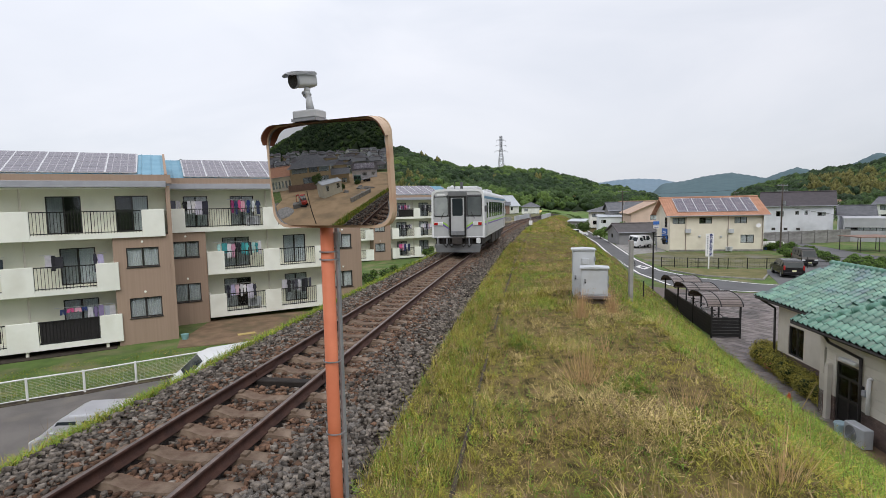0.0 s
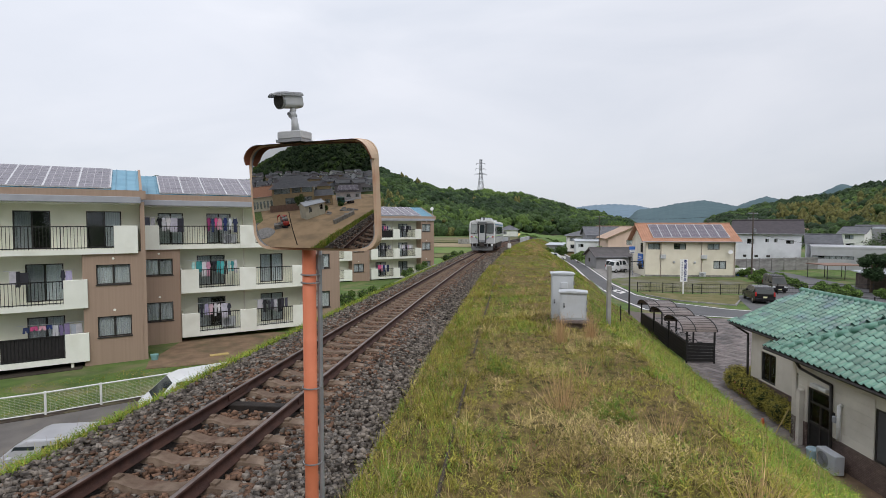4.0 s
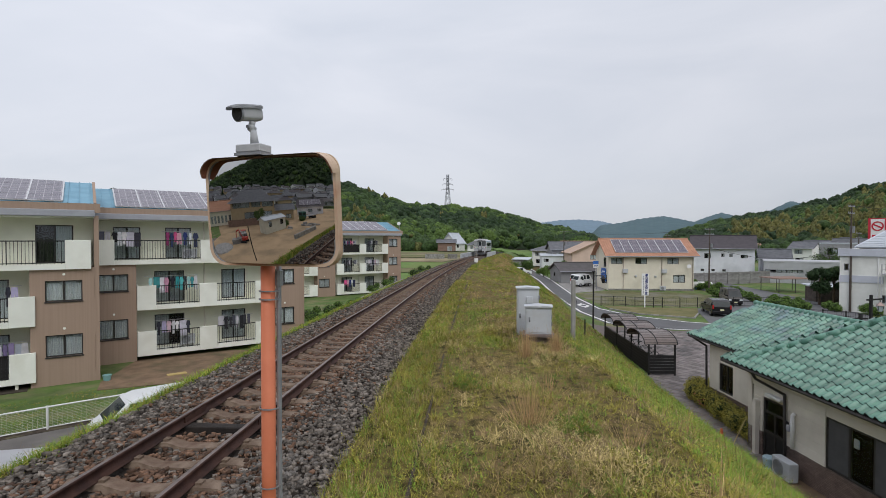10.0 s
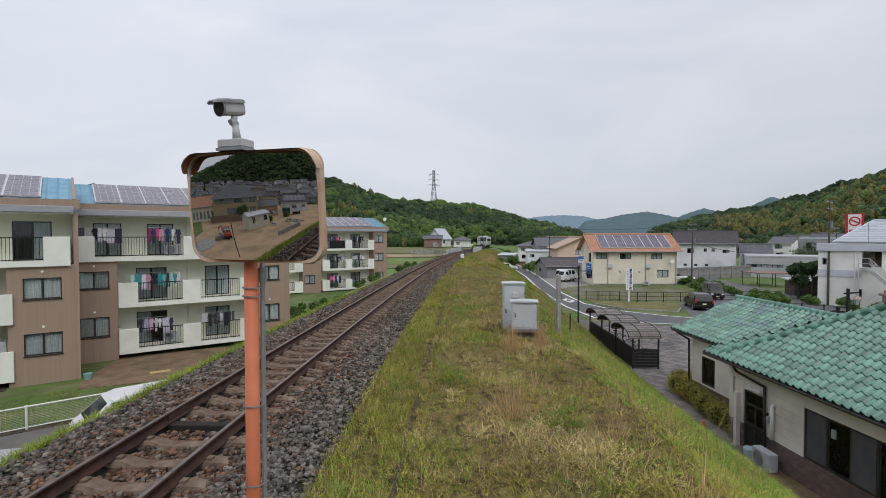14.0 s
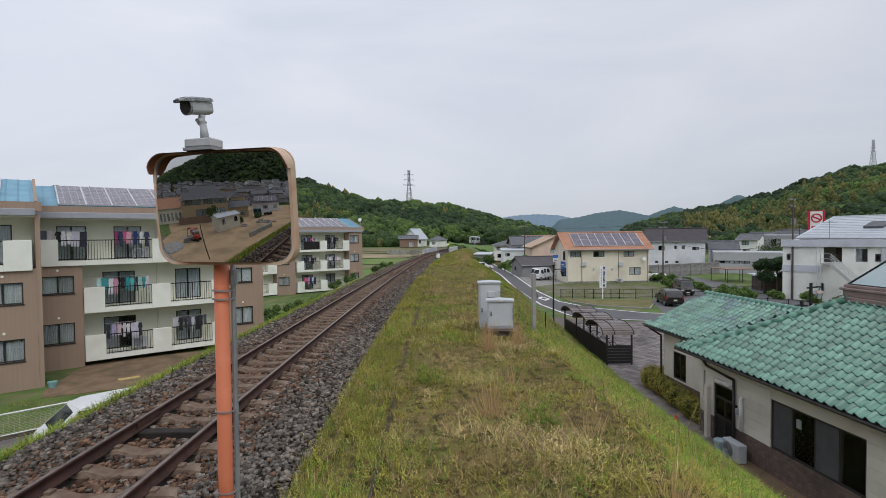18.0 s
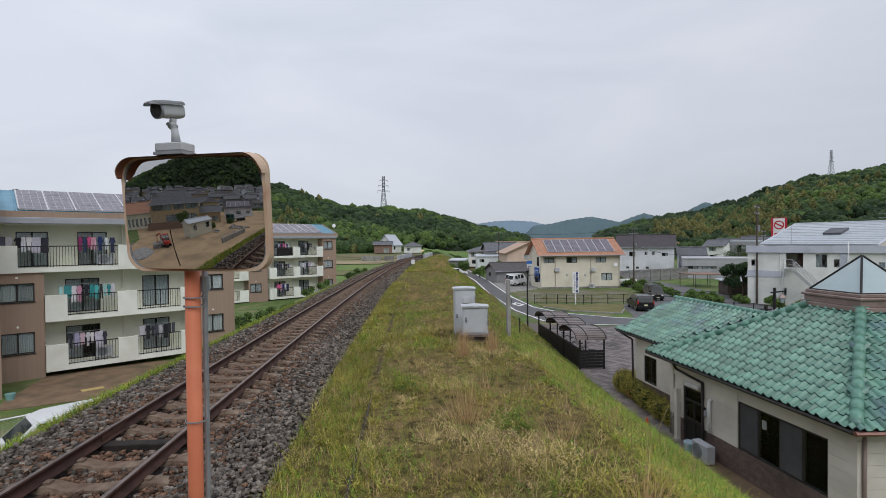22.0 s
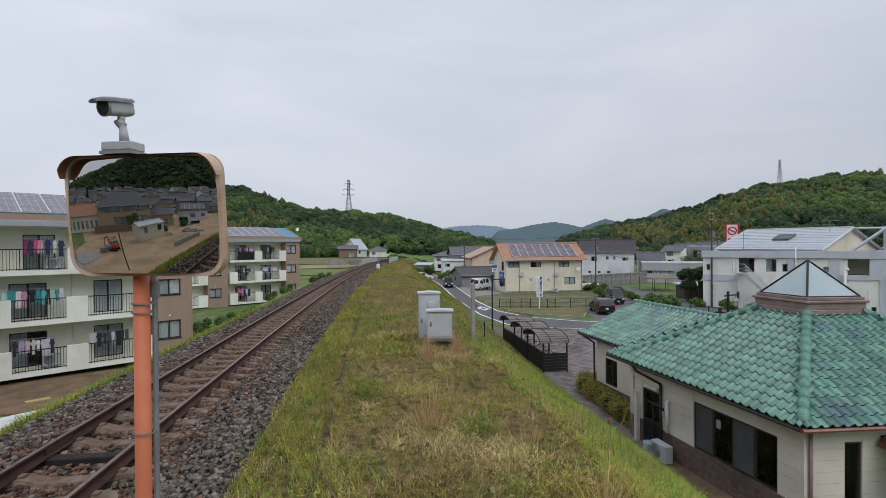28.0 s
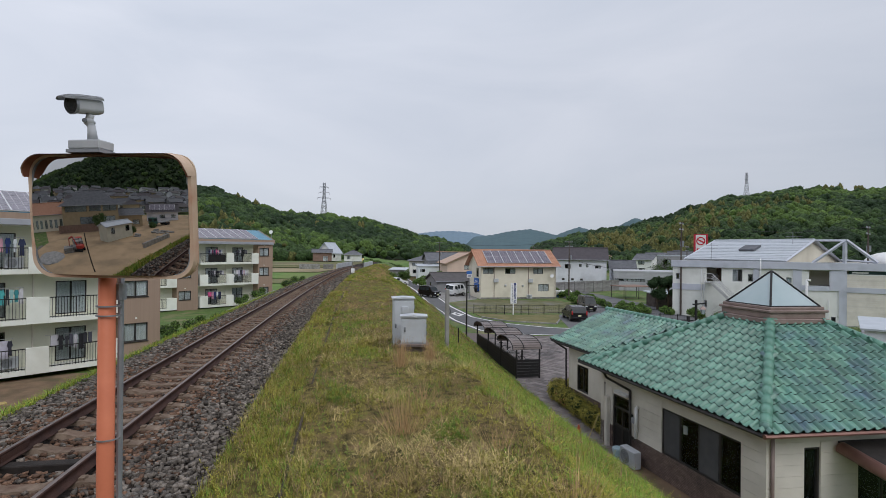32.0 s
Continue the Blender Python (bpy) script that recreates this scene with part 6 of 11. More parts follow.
for i in range(11):
    part("lettering_bar", bx(-0.24, -0.12, -0.026, -0.019, 3.45 - i * 0.175 - 0.12, 3.45 - i * 0.175), M["grey_trim"], sgn)

# ---- house builder ----
M["roof_orange"] = mat("orange_clay_tiles", (0.42, 0.225, 0.15), (0.35, 0.18, 0.115), 1.5, 0.75, 0.2, 18, spread=0.12, stretch=(1, 1, 1))
M["roof_grey"] = mat("grey_roof_tiles", (0.135, 0.138, 0.15), (0.095, 0.098, 0.11), 1.2, 0.65, 0.25, 14, spread=0.12, spec=0.2)
M["roof_dark"] = mat("dark_slate_roof", (0.062, 0.052, 0.058), (0.046, 0.04, 0.045), 1.5, 0.6, 0.2, 14, spread=0.08)
M["roof_pale"] = mat("pale_metal_roof", (0.46, 0.49, 0.53), (0.41, 0.44, 0.48), 1.5, 0.45, 0.05, 20, spread=0.05)
M["roof_tan"] = mat("tan_tiles", (0.36, 0.22, 0.15), (0.30, 0.18, 0.12), 1.5, 0.7, 0.2, 16, spread=0.1)
M["wall_cream"] = mat("cream_house_render", (0.78, 0.73, 0.61), (0.73, 0.68, 0.56), 0.9, 0.85, 0.08, 60, spread=0.04, stain=(0.66, 0.61, 0.50), stain_scale=0.4)
M["wall_pink"] = mat("salmon_render", (0.70, 0.53, 0.44), (0.64, 0.48, 0.40), 0.9, 0.85, 0.08, 60, spread=0.04)
M["wall_grey"] = mat("pale_grey_cladding", (0.72, 0.73, 0.78), (0.67, 0.68, 0.73), 0.9, 0.8, 0.08, 50, spread=0.04, stain=(0.52, 0.53, 0.57), stain_scale=0.3)
M["wall_dim"] = mat("dull_grey_cladding", (0.30, 0.30, 0.31), (0.26, 0.26, 0.27), 0.9, 0.8, 0.08, 50, spread=0.06)
M["wall_brick"] = mat("brown_brick_cladding", (0.26, 0.17, 0.135), (0.21, 0.14, 0.11), 1.5, 0.85, 0.2, 30, spread=0.06)
M["wall_ochre"] = mat("ochre_render", (0.45, 0.35, 0.22), (0.40, 0.31, 0.19), 0.9, 0.85, 0.1, 50, spread=0.05)


def house(name, label, m, w, d, h, rise, wall_mat, roof_mat, front=(), left=(), right=(), over=0.5, kind="gable", base=0.0, group="", category="house", fr=None, cut=0.0, ribs=0.0, sashes=2, curtain=0.85):
    """A house: walls with openings, a gable (ridge along x), hip, mono or flat roof with thickness, windows. Front is y = 0, x runs along it."""
    t = thing(name, label, category, m, group)
    part("wall", wall(bmesh.new(), w, h - base, 0.2, front, z0=base), wall_mat, t)
    turnl = Matrix(((0, 1, 0, 0), (-1, 0, 0, d), (0, 0, 1, 0), (0, 0, 0, 1)))
    turnr = Matrix(((0, -1, 0, w), (1, 0, 0, 0), (0, 0, 1, 0), (0, 0, 0, 1)))
    lw = wall(bmesh.new(), d - 0.2, h - base, 0.2, left, z0=base)
    lw.transform(turnl)
    rw = wall(bmesh.new(), d - 0.2, h - base, 0.2, right, u0=0.2, z0=base)
    rw.transform(turnr)
    bw = bx(0.2, w - 0.2, d - 0.2, d, base, h)
    if kind == "gable":
        prism(lw, [(0.2, h), (d - 0.0, h), (d / 2, h + rise - 0.12)], 0.0, 0.2, "x")
        prism(rw, [(0.2, h), (d - 0.0, h), (d / 2, h + rise - 0.12)], w - 0.2, w, "x")
    part("wall", lw, wall_mat, t)
    part("wall", rw, wall_mat, t)
    part("wall", bw, wall_mat, t)
    # near-black floor and added inner wall stand for unlit rooms
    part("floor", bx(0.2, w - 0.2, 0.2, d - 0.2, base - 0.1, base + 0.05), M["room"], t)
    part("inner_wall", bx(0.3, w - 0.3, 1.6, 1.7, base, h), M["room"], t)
    o = over
    if kind == "flat":
        part("roof", bx(-0.05, w + 0.05, -0.05, d + 0.05, h, h + 0.25), roof_mat, t)
    elif kind == "mono":
        part("roof", quad_solid(bmesh.new(), [(-o, -o, h + 0.1), (w + o, -o, h + 0.1), (w + o, d + o, h + 0.1 + rise), (-o, d + o, h + 0.1 + rise)], 0.12), roof_mat, t)
    else:
        s = rise / (d / 2)
        ze = h - o * s + 0.12
        rz = h + rise + 0.12
        c = cut if kind == "gable" else d / 2
        r0, r1 = (-o, w + o) if kind == "gable" else (d / 2, w - d / 2)
        rf = quad_solid(bmesh.new(), [(-o, -o, ze), (w + o, -o, ze), (r1, d / 2, rz), (r0, d / 2, rz)], 0.14)
        part("roof", rf, roof_mat, t)
        rf = quad_solid(bmesh.new(), [(w + o, d + o, ze), (-o, d + o, ze), (r0, d / 2 + 0.004, rz), (r1, d / 2 + 0.004, rz)], 0.14)
        part("roof", rf, roof_mat, t)
        if kind == "hip":
            part("roof", quad_solid(bmesh.new(), [(-o, d + o, ze), (-o, -o, ze), (r0, d / 2, rz)], 0.14), roof_mat, t)
            part("roof", quad_solid(bmesh.new(), [(w + o, -o, ze), (w + o, d + o, ze), (r1, d / 2, rz)], 0.14), roof_mat, t)
        part("ridge", tube(bmesh.new(), (r0, d / 2, rz + 0.02), (r1, d / 2, rz + 0.02), 0.13, n=8), roof_mat, t)
        if ribs:
            x = -o + ribs
            while x < w + o:
                f = 1.0
                if kind == "hip":
                    f = min(1.0, (x + o) / (d / 2 + o), (w + o - x) / (d / 2 + o))
                part("roof_roll", quad_solid(bmesh.new(), [(x - 0.03, -o, ze + 0.04), (x + 0.03, -o, ze + 0.04), (x + 0.03, -o + (d / 2 + o) * f, ze + 0.04 + (rz - ze) * f), (x - 0.03, -o + (d / 2 + o) * f, ze + 0.04 + (rz - ze) * f)], 0.06), roof_mat, t)
                x += ribs
        part("gutter", tube(bmesh.new(), (-o, -o - 0.05, ze - 0.06), (w + o, -o - 0.05, ze - 0.06), 0.06, n=6), M["grey_trim"], t)
    for i, q in enumerate(front):
        window(t, *q, y=0.06, sashes=sashes, curtain=curtain, seed=i * 7 + int(w * 10), frame=fr)
    for i, q in enumerate(left):
        window(t, *q, y=0.06, sashes=sashes, curtain=curtain, seed=i * 5 + int(d * 10), m=turnl, frame=fr)
    for i, q in enumerate(right):
        window(t, *q, y=0.06, sashes=sashes, curtain=curtain, seed=i * 3 + int(d * 10), m=turnr, frame=fr)
    return t


HG = 4.8
oh = house("house", "cream two-storey house with an orange tiled roof and solar panels", pose(23.1, 76.2, G, 0, 0, 1.5), 12.15, 7.2, 5.25, 2.1, M["wall_cream"], M["roof_orange"],
    front=[(0.35, 2.0, 3.85, 4.7), (3.85, 5.5, 3.85, 4.7), (8.4, 10.0, 3.85, 4.7), (9.25, 10.95, 1.15, 2.25)], left=[(4.6, 5.9, 3.3, 4.7), (5.0, 6.4, 0.9, 2.2)], over=0.62, ribs=0.32)
solar_array(oh, 1.1, 11.4, 0.1, 5.45, 3.15, 7.28, 8, 2, None)
for x in (2.1, 7.6, 12.0):
    part("downpipe", tube(bmesh.new(), (x, -0.08, 0), (x, -0.08, 5.0), 0.04), M["lantern_base"], oh)
for x, z in ((2.35, 2.85), (7.9, 2.8)):
    part("wall_unit", bx(x - 0.36, x + 0.36, -0.34, -0.01, z - 0.28, z + 0.28, bevel=0.02), M["cabinet"], oh, "wall-hung air-conditioner unit")
for x, z in ((3.9, 2.1), (6.7, 2.05)):
    part("vent_hood", bx(x - 0.14, x + 0.14, -0.18, -0.004, z - 0.16, z + 0.12, bevel=0.03), M["cabinet"], oh)
dsh = bmesh.new()
tube(dsh, (11.3, -0.45, 3.5), (11.25, -0.55, 3.55), 0.05, 0.3, n=16)
part("satellite_dish", dsh, M["white"], oh)
part("plinth", bx(-0.02, 12.17, -0.03, -0.004, 0, 0.25), M["concrete"], oh)
M["blue_sign"] = mat("blue_sign_face", (0.05, 0.16, 0.50), (0.045, 0.14, 0.45), 3, 0.5, 0.0, 40, spread=0.03)
for x0, x1, z0, z1 in ((-0.05, 1.5, 2.4, 3.1), (-0.05, 1.6, 1.2, 2.3)):
    ssg = part("shop_sign", bx(-0.14, -0.004, 1.2 + x0, 3.0 + x1 * 0.3, z0, z1), M["blue_sign"], oh, "blue shop sign")
    part("sign_bar", bx(-0.15, -0.141, 1.4, 2.9, z0 + 0.15, z0 + 0.3), M["white"], ssg)
pls = thing("pole_sign", "blue and white shop sign on a steel post", "sign", pose(21.6, 77.2, G))
part("post", tube(bmesh.new(), (0, 0, 0), (0, 0, 4.25), 0.06), M["galv"], pls)
part("board", bx(-0.5, 0.3, -0.08, 0.08, 3.75, 4.2, bevel=0.01), M["blue_sign"], pls)
part("board", bx(-0.45, 0.3, -0.08, 0.08, 3.2, 3.72, bevel=0.01), M["white"], pls, "white lower board")
for i in range(2):
    part("lettering_bar", bx(-0.35, 0.2, -0.09, -0.081, 3.52 - i * 0.2, 3.6 - i * 0.2), M["navy"], pls)

# low post-and-rail fence before the house
fence = thing("fence", "low dark steel fence round a grass plot", "fence")
fp = [(17.85, 58.6), (20.4, 58.2), (22.3, 57.6), (24.1, 57.35), (27.9, 57.6), (32, 58.2), (37, 59.0), (42, 59.5)]
fp = [(fp[i][0] + (fp[i + 1][0] - fp[i][0]) * k / 2, fp[i][1] + (fp[i + 1][1] - fp[i][1]) * k / 2) for i in range(len(fp) - 1) for k in range(2)] + [fp[-1]]
for p in fp:
    part("post", tube(bmesh.new(), (p[0], p[1], G), (p[0], p[1], G + 1.12), 0.045, n=6), M["black"], fence)
for a, b in zip(fp, fp[1:]):
    for z in (0.2, 0.62, 1.05):
        part("rail", tube(bmesh.new(), (*a, G + z), (*b, G + z), 0.018, n=5), M["black"], fence)
    mesh_b = bmesh.new()
    for i in range(1, 8):
        x, y = a[0] + (b[0] - a[0]) * i / 8, a[1] + (b[1] - a[1]) * i / 8
        tube(mesh_b, (x, y, G + 0.1), (x, y, G + 1.05), 0.006, n=4)
    part("mesh_panel", mesh_b, M["black"], fence)
fpl = part("notice", bx(30.4, 31.2, 57.93, 57.96, G + 0.62, G + 0.9), M["white"], fence, "small white notice")

# gas tank beside the house
tk = thing("gas_tank", "white horizontal gas tank on legs behind a blue cradle", "tank", pose(37.2, 78.5, G))
tbm = tube(bmesh.new(), (-1.2, 0, 0.75), (1.2, 0, 0.75), 0.42, n=18)
ball(tbm, (-1.2, 0, 0.75), 0.41, 2), ball(tbm, (1.2, 0, 0.75), 0.41, 2)
part("tank", tbm, M["white"], tk, smooth=True)
for x in (-0.8, 0.8):
    part("leg", bx(x - 0.08, x + 0.08, -0.3, 0.3, 0, 0.4), M["blue_sign"], tk)
ac_unit(pose(30.3, 75.7, G, 0, 0, 0), "pale outdoor air-conditioner unit at a house wall")

# the other houses along the valley
M["roof_shed"] = mat("dark_brown_grey_metal_roof", (0.10, 0.09, 0.09), (0.075, 0.068, 0.068), 1.2, 0.55, 0.05, 20, spread=0.05)
M["roof_blush"] = mat("pale_tan_tiles", (0.46, 0.33, 0.25), (0.40, 0.28, 0.21), 1.5, 0.7, 0.2, 16, spread=0.1)
M["wall_ice"] = mat("cool_white_cladding", (0.74, 0.78, 0.80), (0.69, 0.73, 0.75), 0.9, 0.8, 0.06, 50, spread=0.04)
M["wall_mid"] = mat("dull_pale_grey_cladding", (0.44, 0.445, 0.47), (0.39, 0.395, 0.42), 0.8, 0.85, 0.08, 40, spread=0.04, stain=(0.33, 0.335, 0.35), stain_scale=0.3)
house("shed", "low grey workshop with a dark metal roof", pose(18.3, 88.0, G, 0, 0, 8), 7.2, 6.5, 2.05, 1.15, M["wall_dim"], M["roof_shed"], over=0.4, category="shed", left=[(2.0, 3.0, 0.9, 1.6)], ribs=0.45)
house("house", "salmon two-storey house with a pale tan gabled roof", pose(32.4, 106.0, G, 0, 0, 90), 10.0, 9.0, 4.7, 2.0, M["wall_pink"], M["roof_blush"], left=[(3.6, 5.0, 3.3, 4.25), (5.6, 7.0, 1.0, 2.2)], over=0.6)
house("house", "white two-storey house with grey tiled hipped roof", pose(19.0, 137.0, G + 0.3, 0, 0, -4), 9.0, 7.0, 4.2, 1.1, M["white_wall"], M["roof_grey"], front=[(0.6, 1.8, 2.7, 3.6), (3.4, 5.2, 2.6, 3.6), (0.8, 2.0, 0.8, 1.8)], kind="hip", over=0.6)
house("house", "low white house with a shallow metal roof", pose(19.0, 119.5, G, 0, 0, -3), 7.6, 6.0, 3.5, 0.35, M["wall_ice"], M["roof_pale"], front=[(0.5, 1.6, 2.2, 2.9), (4.6, 5.6, 0.8, 1.8)], kind="mono", over=0.25)
house("shed", "small weathered shed with a grey metal roof", pose(12.2, 116, G + 0.9, 0, 0, -20), 3.4, 3.0, 1.9, 0.4, M["wall_dim"], M["roof_pale"], kind="mono", over=0.3, category="shed")
house("house", "brown-roofed house behind the others", pose(22, 124, G, 0, 0, 0), 10, 8, 5.0, 1.6, M["wall_dim"], M["roof_grey"], front=[(1, 2.4, 3.2, 4.2), (6, 7.6, 3.2, 4.2)])
house("house", "tan-roofed house behind the others", pose(27, 134, G, 0, 0, 4), 12, 8, 5.2, 1.5, M["wall_ochre"], M["roof_tan"], front=[(1, 2.4, 3.2, 4.2), (6, 7.6, 3.2, 4.2)])
wh_ = house("house", "pale grey two-storey house with a dark slate roof", pose(44.6, 100.4, G, 0, 0, -24.5), 10.3, 8.0, 5.85, 2.15, M["wall_grey"], M["roof_dark"], front=[(2.2, 3.3, 3.9, 4.8), (5.0, 5.5, 4.2, 4.8), (6.3, 6.8, 4.2, 4.8), (8.1, 9.2, 4.0, 4.6)], over=0.45)
for x in (1.6, 3.4, 5.2):
    part("low_window", bx(x, x + 0.55, -0.03, -0.003, 1.5, 1.9), M["dark_frame"], wh_)
house("house", "grey house with solar panels on its roof", pose(57.5, 101, G, 0, 0, -25), 4.8, 6.0, 3.9, 1.5, M["wall_grey"], M["roof_grey"], front=[(1.0, 2.2, 2.8, 3.6)], over=0.4)
house("warehouse", "low pale grey building with a band of dark windows", pose(53.5, 92.3, G, 0, 0, -27), 17, 9, 3.5, 0.3, M["wall_mid"], M["wall_mid"], front=[(0.2, 5.6, 1.75, 2.25)], kind="flat", category="building", sashes=7)
house("warehouse", "grey flat-roofed commercial building", pose(71, 105, G, 0, 0, -30), 11, 7, 6.5, 0.3, M["wall_dim"], M["roof_pale"], front=[(1.0, 2.6, 4.4, 5.8)], kind="flat", category="building")
M["block_wall"] = mat("stained_block_wall", (0.27, 0.265, 0.26), (0.20, 0.195, 0.19), 1.1, 0.95, 0.2, 30, spread=0.05, stain=(0.13, 0.125, 0.12), stain_scale=0.6, stretch=(1, 1, 2.5))
bwl = thing("boundary_wall", "stained grey concrete block wall with piers", "wall", pose(38.3, 84.6, G, 0, 0, 0), kind="structure")
d_ = Vector((59.4 - 38.3, 94.3 - 84.6))
for i in range(9):
    a = Vector((38.3, 84.6)) + d_ * (i / 9)
    ang = math.degrees(math.atan2(d_.y, d_.x))
    part("wall_panel", bx(0, d_.length / 9 - 0.12, -0.08, 0.08, 0, 2.0, bevel=0.01), M["block_wall"], bwl, at=pose(a.x - 38.3, a.y - 84.6, 0, 0, 0, ang))
    part("pier", bx(-0.12, 0.0, -0.16, 0.12, 0, 2.05), M["block_wall"], bwl, at=pose(a.x - 38.3, a.y - 84.6, 0, 0, 0, ang))
# cluster of houses below the right-hand hill, and on the plain
rng = random.Random(11)
for i, (x, y, w, c, r) in enumerate(((82, 118, 8, "white_wall", "roof_grey"), (90, 122, 9, "wall_grey", "roof_grey"), (97, 117, 8, "white_wall", "roof_tan"), (88, 131, 9, "white_wall", "roof_grey"), (79.5, 129.5, 4.5, "white_wall", "roof_grey"), (104, 126, 8, "white_wall", "roof_grey"), (92.6, 145, 5, "white_wall", "roof_grey"))):
    house("house", f"{'white' if c == 'white_wall' else 'pale'} village house with {'brown' if r == 'roof_tan' else 'grey'} roof at the hill foot", pose(x, y, G + 0.4 + 0.02 * max(0, y - 110), 0, 0, rng.uniform(-50, -20)), w, 7, 5.2 if w > 7 else 4.6, 1.7 if w > 7 else 1.3, M[c], M[r], front=[(1, 2.6, 3.2, 4.2), (1.2, 2.8, 0.8, 2.2)] + ([(5, 6.6, 3.2, 4.2)] if w > 7 else []), kind=rng.choice(("hip", "gable")), group="village houses")
# long warehouse roofs far down the valley
for x, y, w, h, mt in ((60, 190, 60, 5.2, "roof_tan"), (30, 172, 16, 4.5, "white_wall"), (110, 215, 50, 6.0, "roof_pale")):
    house("warehouse", "long low factory building far down the valley", pose(x, y, G, 0, 0, -10), w, 20, h, 1.0, M["wall_grey"], M[mt], kind="gable", over=0.4, category="building", group="far factory buildings")

# ---- the white clinic beyond the station ----
HX, HY, HANG = 41.6, 56.1, -42.5
M["truck_dark"] = mat("dark_green_board", (0.03, 0.06, 0.06), (0.025, 0.05, 0.05), 2, 0.5, 0.0, 30, spread=0.03)
clinic = thing("clinic_building", "large white two-storey clinic with a pale metal roof and outside stair", "building", pose(HX, HY, G, 0, 0, HANG))
CW, CD = 30.0, 16.0
M["wall_blue"] = mat("blue_grey_band", (0.57, 0.59, 0.665), (0.53, 0.55, 0.62), 1, 0.8, 0.05, 50, spread=0.04, stain=(0.40, 0.42, 0.47), stain_scale=0.5)
cl_w = [(0.35, 0.75, 4.25, 4.95), (6.25, 7.21, 4.21, 5.58), (7.75, 8.24, 4.26, 5.08), (9.19, 9.5, 4.18, 5.02), (11.31, 11.78, 4.28, 4.84), (3.4, 3.7, 1.1, 1.9), (9.4, 10.4, 1.0, 1.8), (15.2, 15.6, 0.3, 0.9)]
cl_open = [(3.63, 5.15, 4.13, 5.72), (13.33, 15.04, 4.05, 5.66), (16.5, 29.0, 5.36, 5.74)]
part("wall", wall(bmesh.new(), CW, 6.4, 0.25, cl_w + cl_open), M["white_wall"], clinic)
part("wall", bx(0, 0.25, 0.25, CD, 0, 6.4), M["white_wall"], clinic)
part("wall", bx(0.25, CW, CD - 0.25, CD, 0, 6.4), M["white_wall"], clinic)
part("wall", bx(CW - 0.25, CW, 0.25, CD - 0.25, 0, 6.4), M["white_wall"], clinic)
part("inner_wall", bx(0.3, CW - 0.3, 1.9, 2.0, 0.0, 6.3), M["wall_cream"], clinic)
part("floor", bx(0.3, CW - 0.3, 0.26, 1.9, 3.9, 4.05), M["concrete"], clinic)
part("flat_roof", bx(0.26, CW - 0.26, 0.26, CD - 0.26, 6.2, 6.35), M["concrete"], clinic)
for q in cl_w:
    window(clinic, *q, y=0.08, sashes=2 if q[1] - q[0] > 0.9 else 1, curtain=0.4, frame=M["grey_trim"], seed=int(q[0] * 7))
part("door", bx(4.5, 5.1, 1.84, 1.895, 4.06, 5.6), M["wall_brick"], clinic, "brown door in the recess")
part("railing", bx(3.63, 4.75, 0.06, 0.1, 4.38, 5.02), M["dark_frame"], clinic, "dark balcony panel")
part("cornice", bx(-0.15, CW + 0.15, -0.22, -0.004, 5.72, 6.5, bevel=0.02), M["wall_blue"], clinic)
for a, b, z0, z1 in ((8.26, 8.83, 0, 5.7), (11.89, 12.67, 0, 5.7), (15.06, 15.84, 3.6, 5.7), (15.84, 16.48, 0, 5.7), (23.0, 23.8, 0, 5.7)):
    part("pilaster", bx(a, b, -0.12, -0.004, z0, z1), M["wall_blue"], clinic)
part("band", bx(-0.02, 3.5, -0.07, -0.004, 3.05, 3.75), M["wall_blue"], clinic)
part("band", bx(12.68, 15.05, -0.1, -0.004, 3.54, 4.05), M["wall_blue"], clinic)
part("band", bx(16.49, 22.99, -0.1, -0.004, 3.5, 4.0), M["wall_blue"], clinic)
# courses of pale cladding on the wall below the terrace
for i in range(16):
    part("cladding_board", bx(16.5, 22.98, -0.02, -0.003, 0.1 + i * 0.21, 0.3 + i * 0.21), M["siding"], clinic)
for i in range(6):
    part("cladding_board", bx(16.5, 22.98, -0.02, -0.003, 4.02 + i * 0.21, 4.22 + i * 0.21), M["siding"], clinic)
pnl = part("sign_panel", bx(16.64, 20.4, 0.0, 0.04, 5.38, 5.72), M["truck_dark"], clinic, "dark green sign panel with a line of white lettering")
part("lettering_bar", bx(16.9, 18.2, -0.012, -0.002, 5.46, 5.62), M["white"], pnl)
# upper roof, turned against the front, with gables at both ends
E0, E1, E2 = Vector((0.5, 5.5, 6.6)), Vector((11.2, 0.4, 6.6)), Vector((17.1, 12.75, 6.6))
E3 = E0 + (E2 - E1)
RG = 2.45
R0, R1 = (E0 + E3) / 2 + Vector((0, 0, RG)), (E1 + E2) / 2 + Vector((0, 0, RG))
ax_ = (E1 - E0).normalized()
clr = part("roof", quad_solid(bmesh.new(), [E0, E1, R1, R0], 0.12), M["roof_pale"], clinic, "pale grey tiled roof")
part("roof_slope", quad_solid(bmesh.new(), [E3, E2, R1, R0], 0.12), M["roof_pale"], clr)
for j in range(13):
    f0_, f1_ = j / 13, (j + 1) / 13
    upv = (R0 - E0)
    q = [E0 + upv * f0_ + Vector((0, 0, 0.05)), E1 + upv * f0_ + Vector((0, 0, 0.05)), E1 + upv * f1_ + Vector((0, 0, 0.02)), E0 + upv * f1_ + Vector((0, 0, 0.02))]
    part("roof_course", quad_solid(bmesh.new(), q, 0.03), M["roof_pale"], clr)
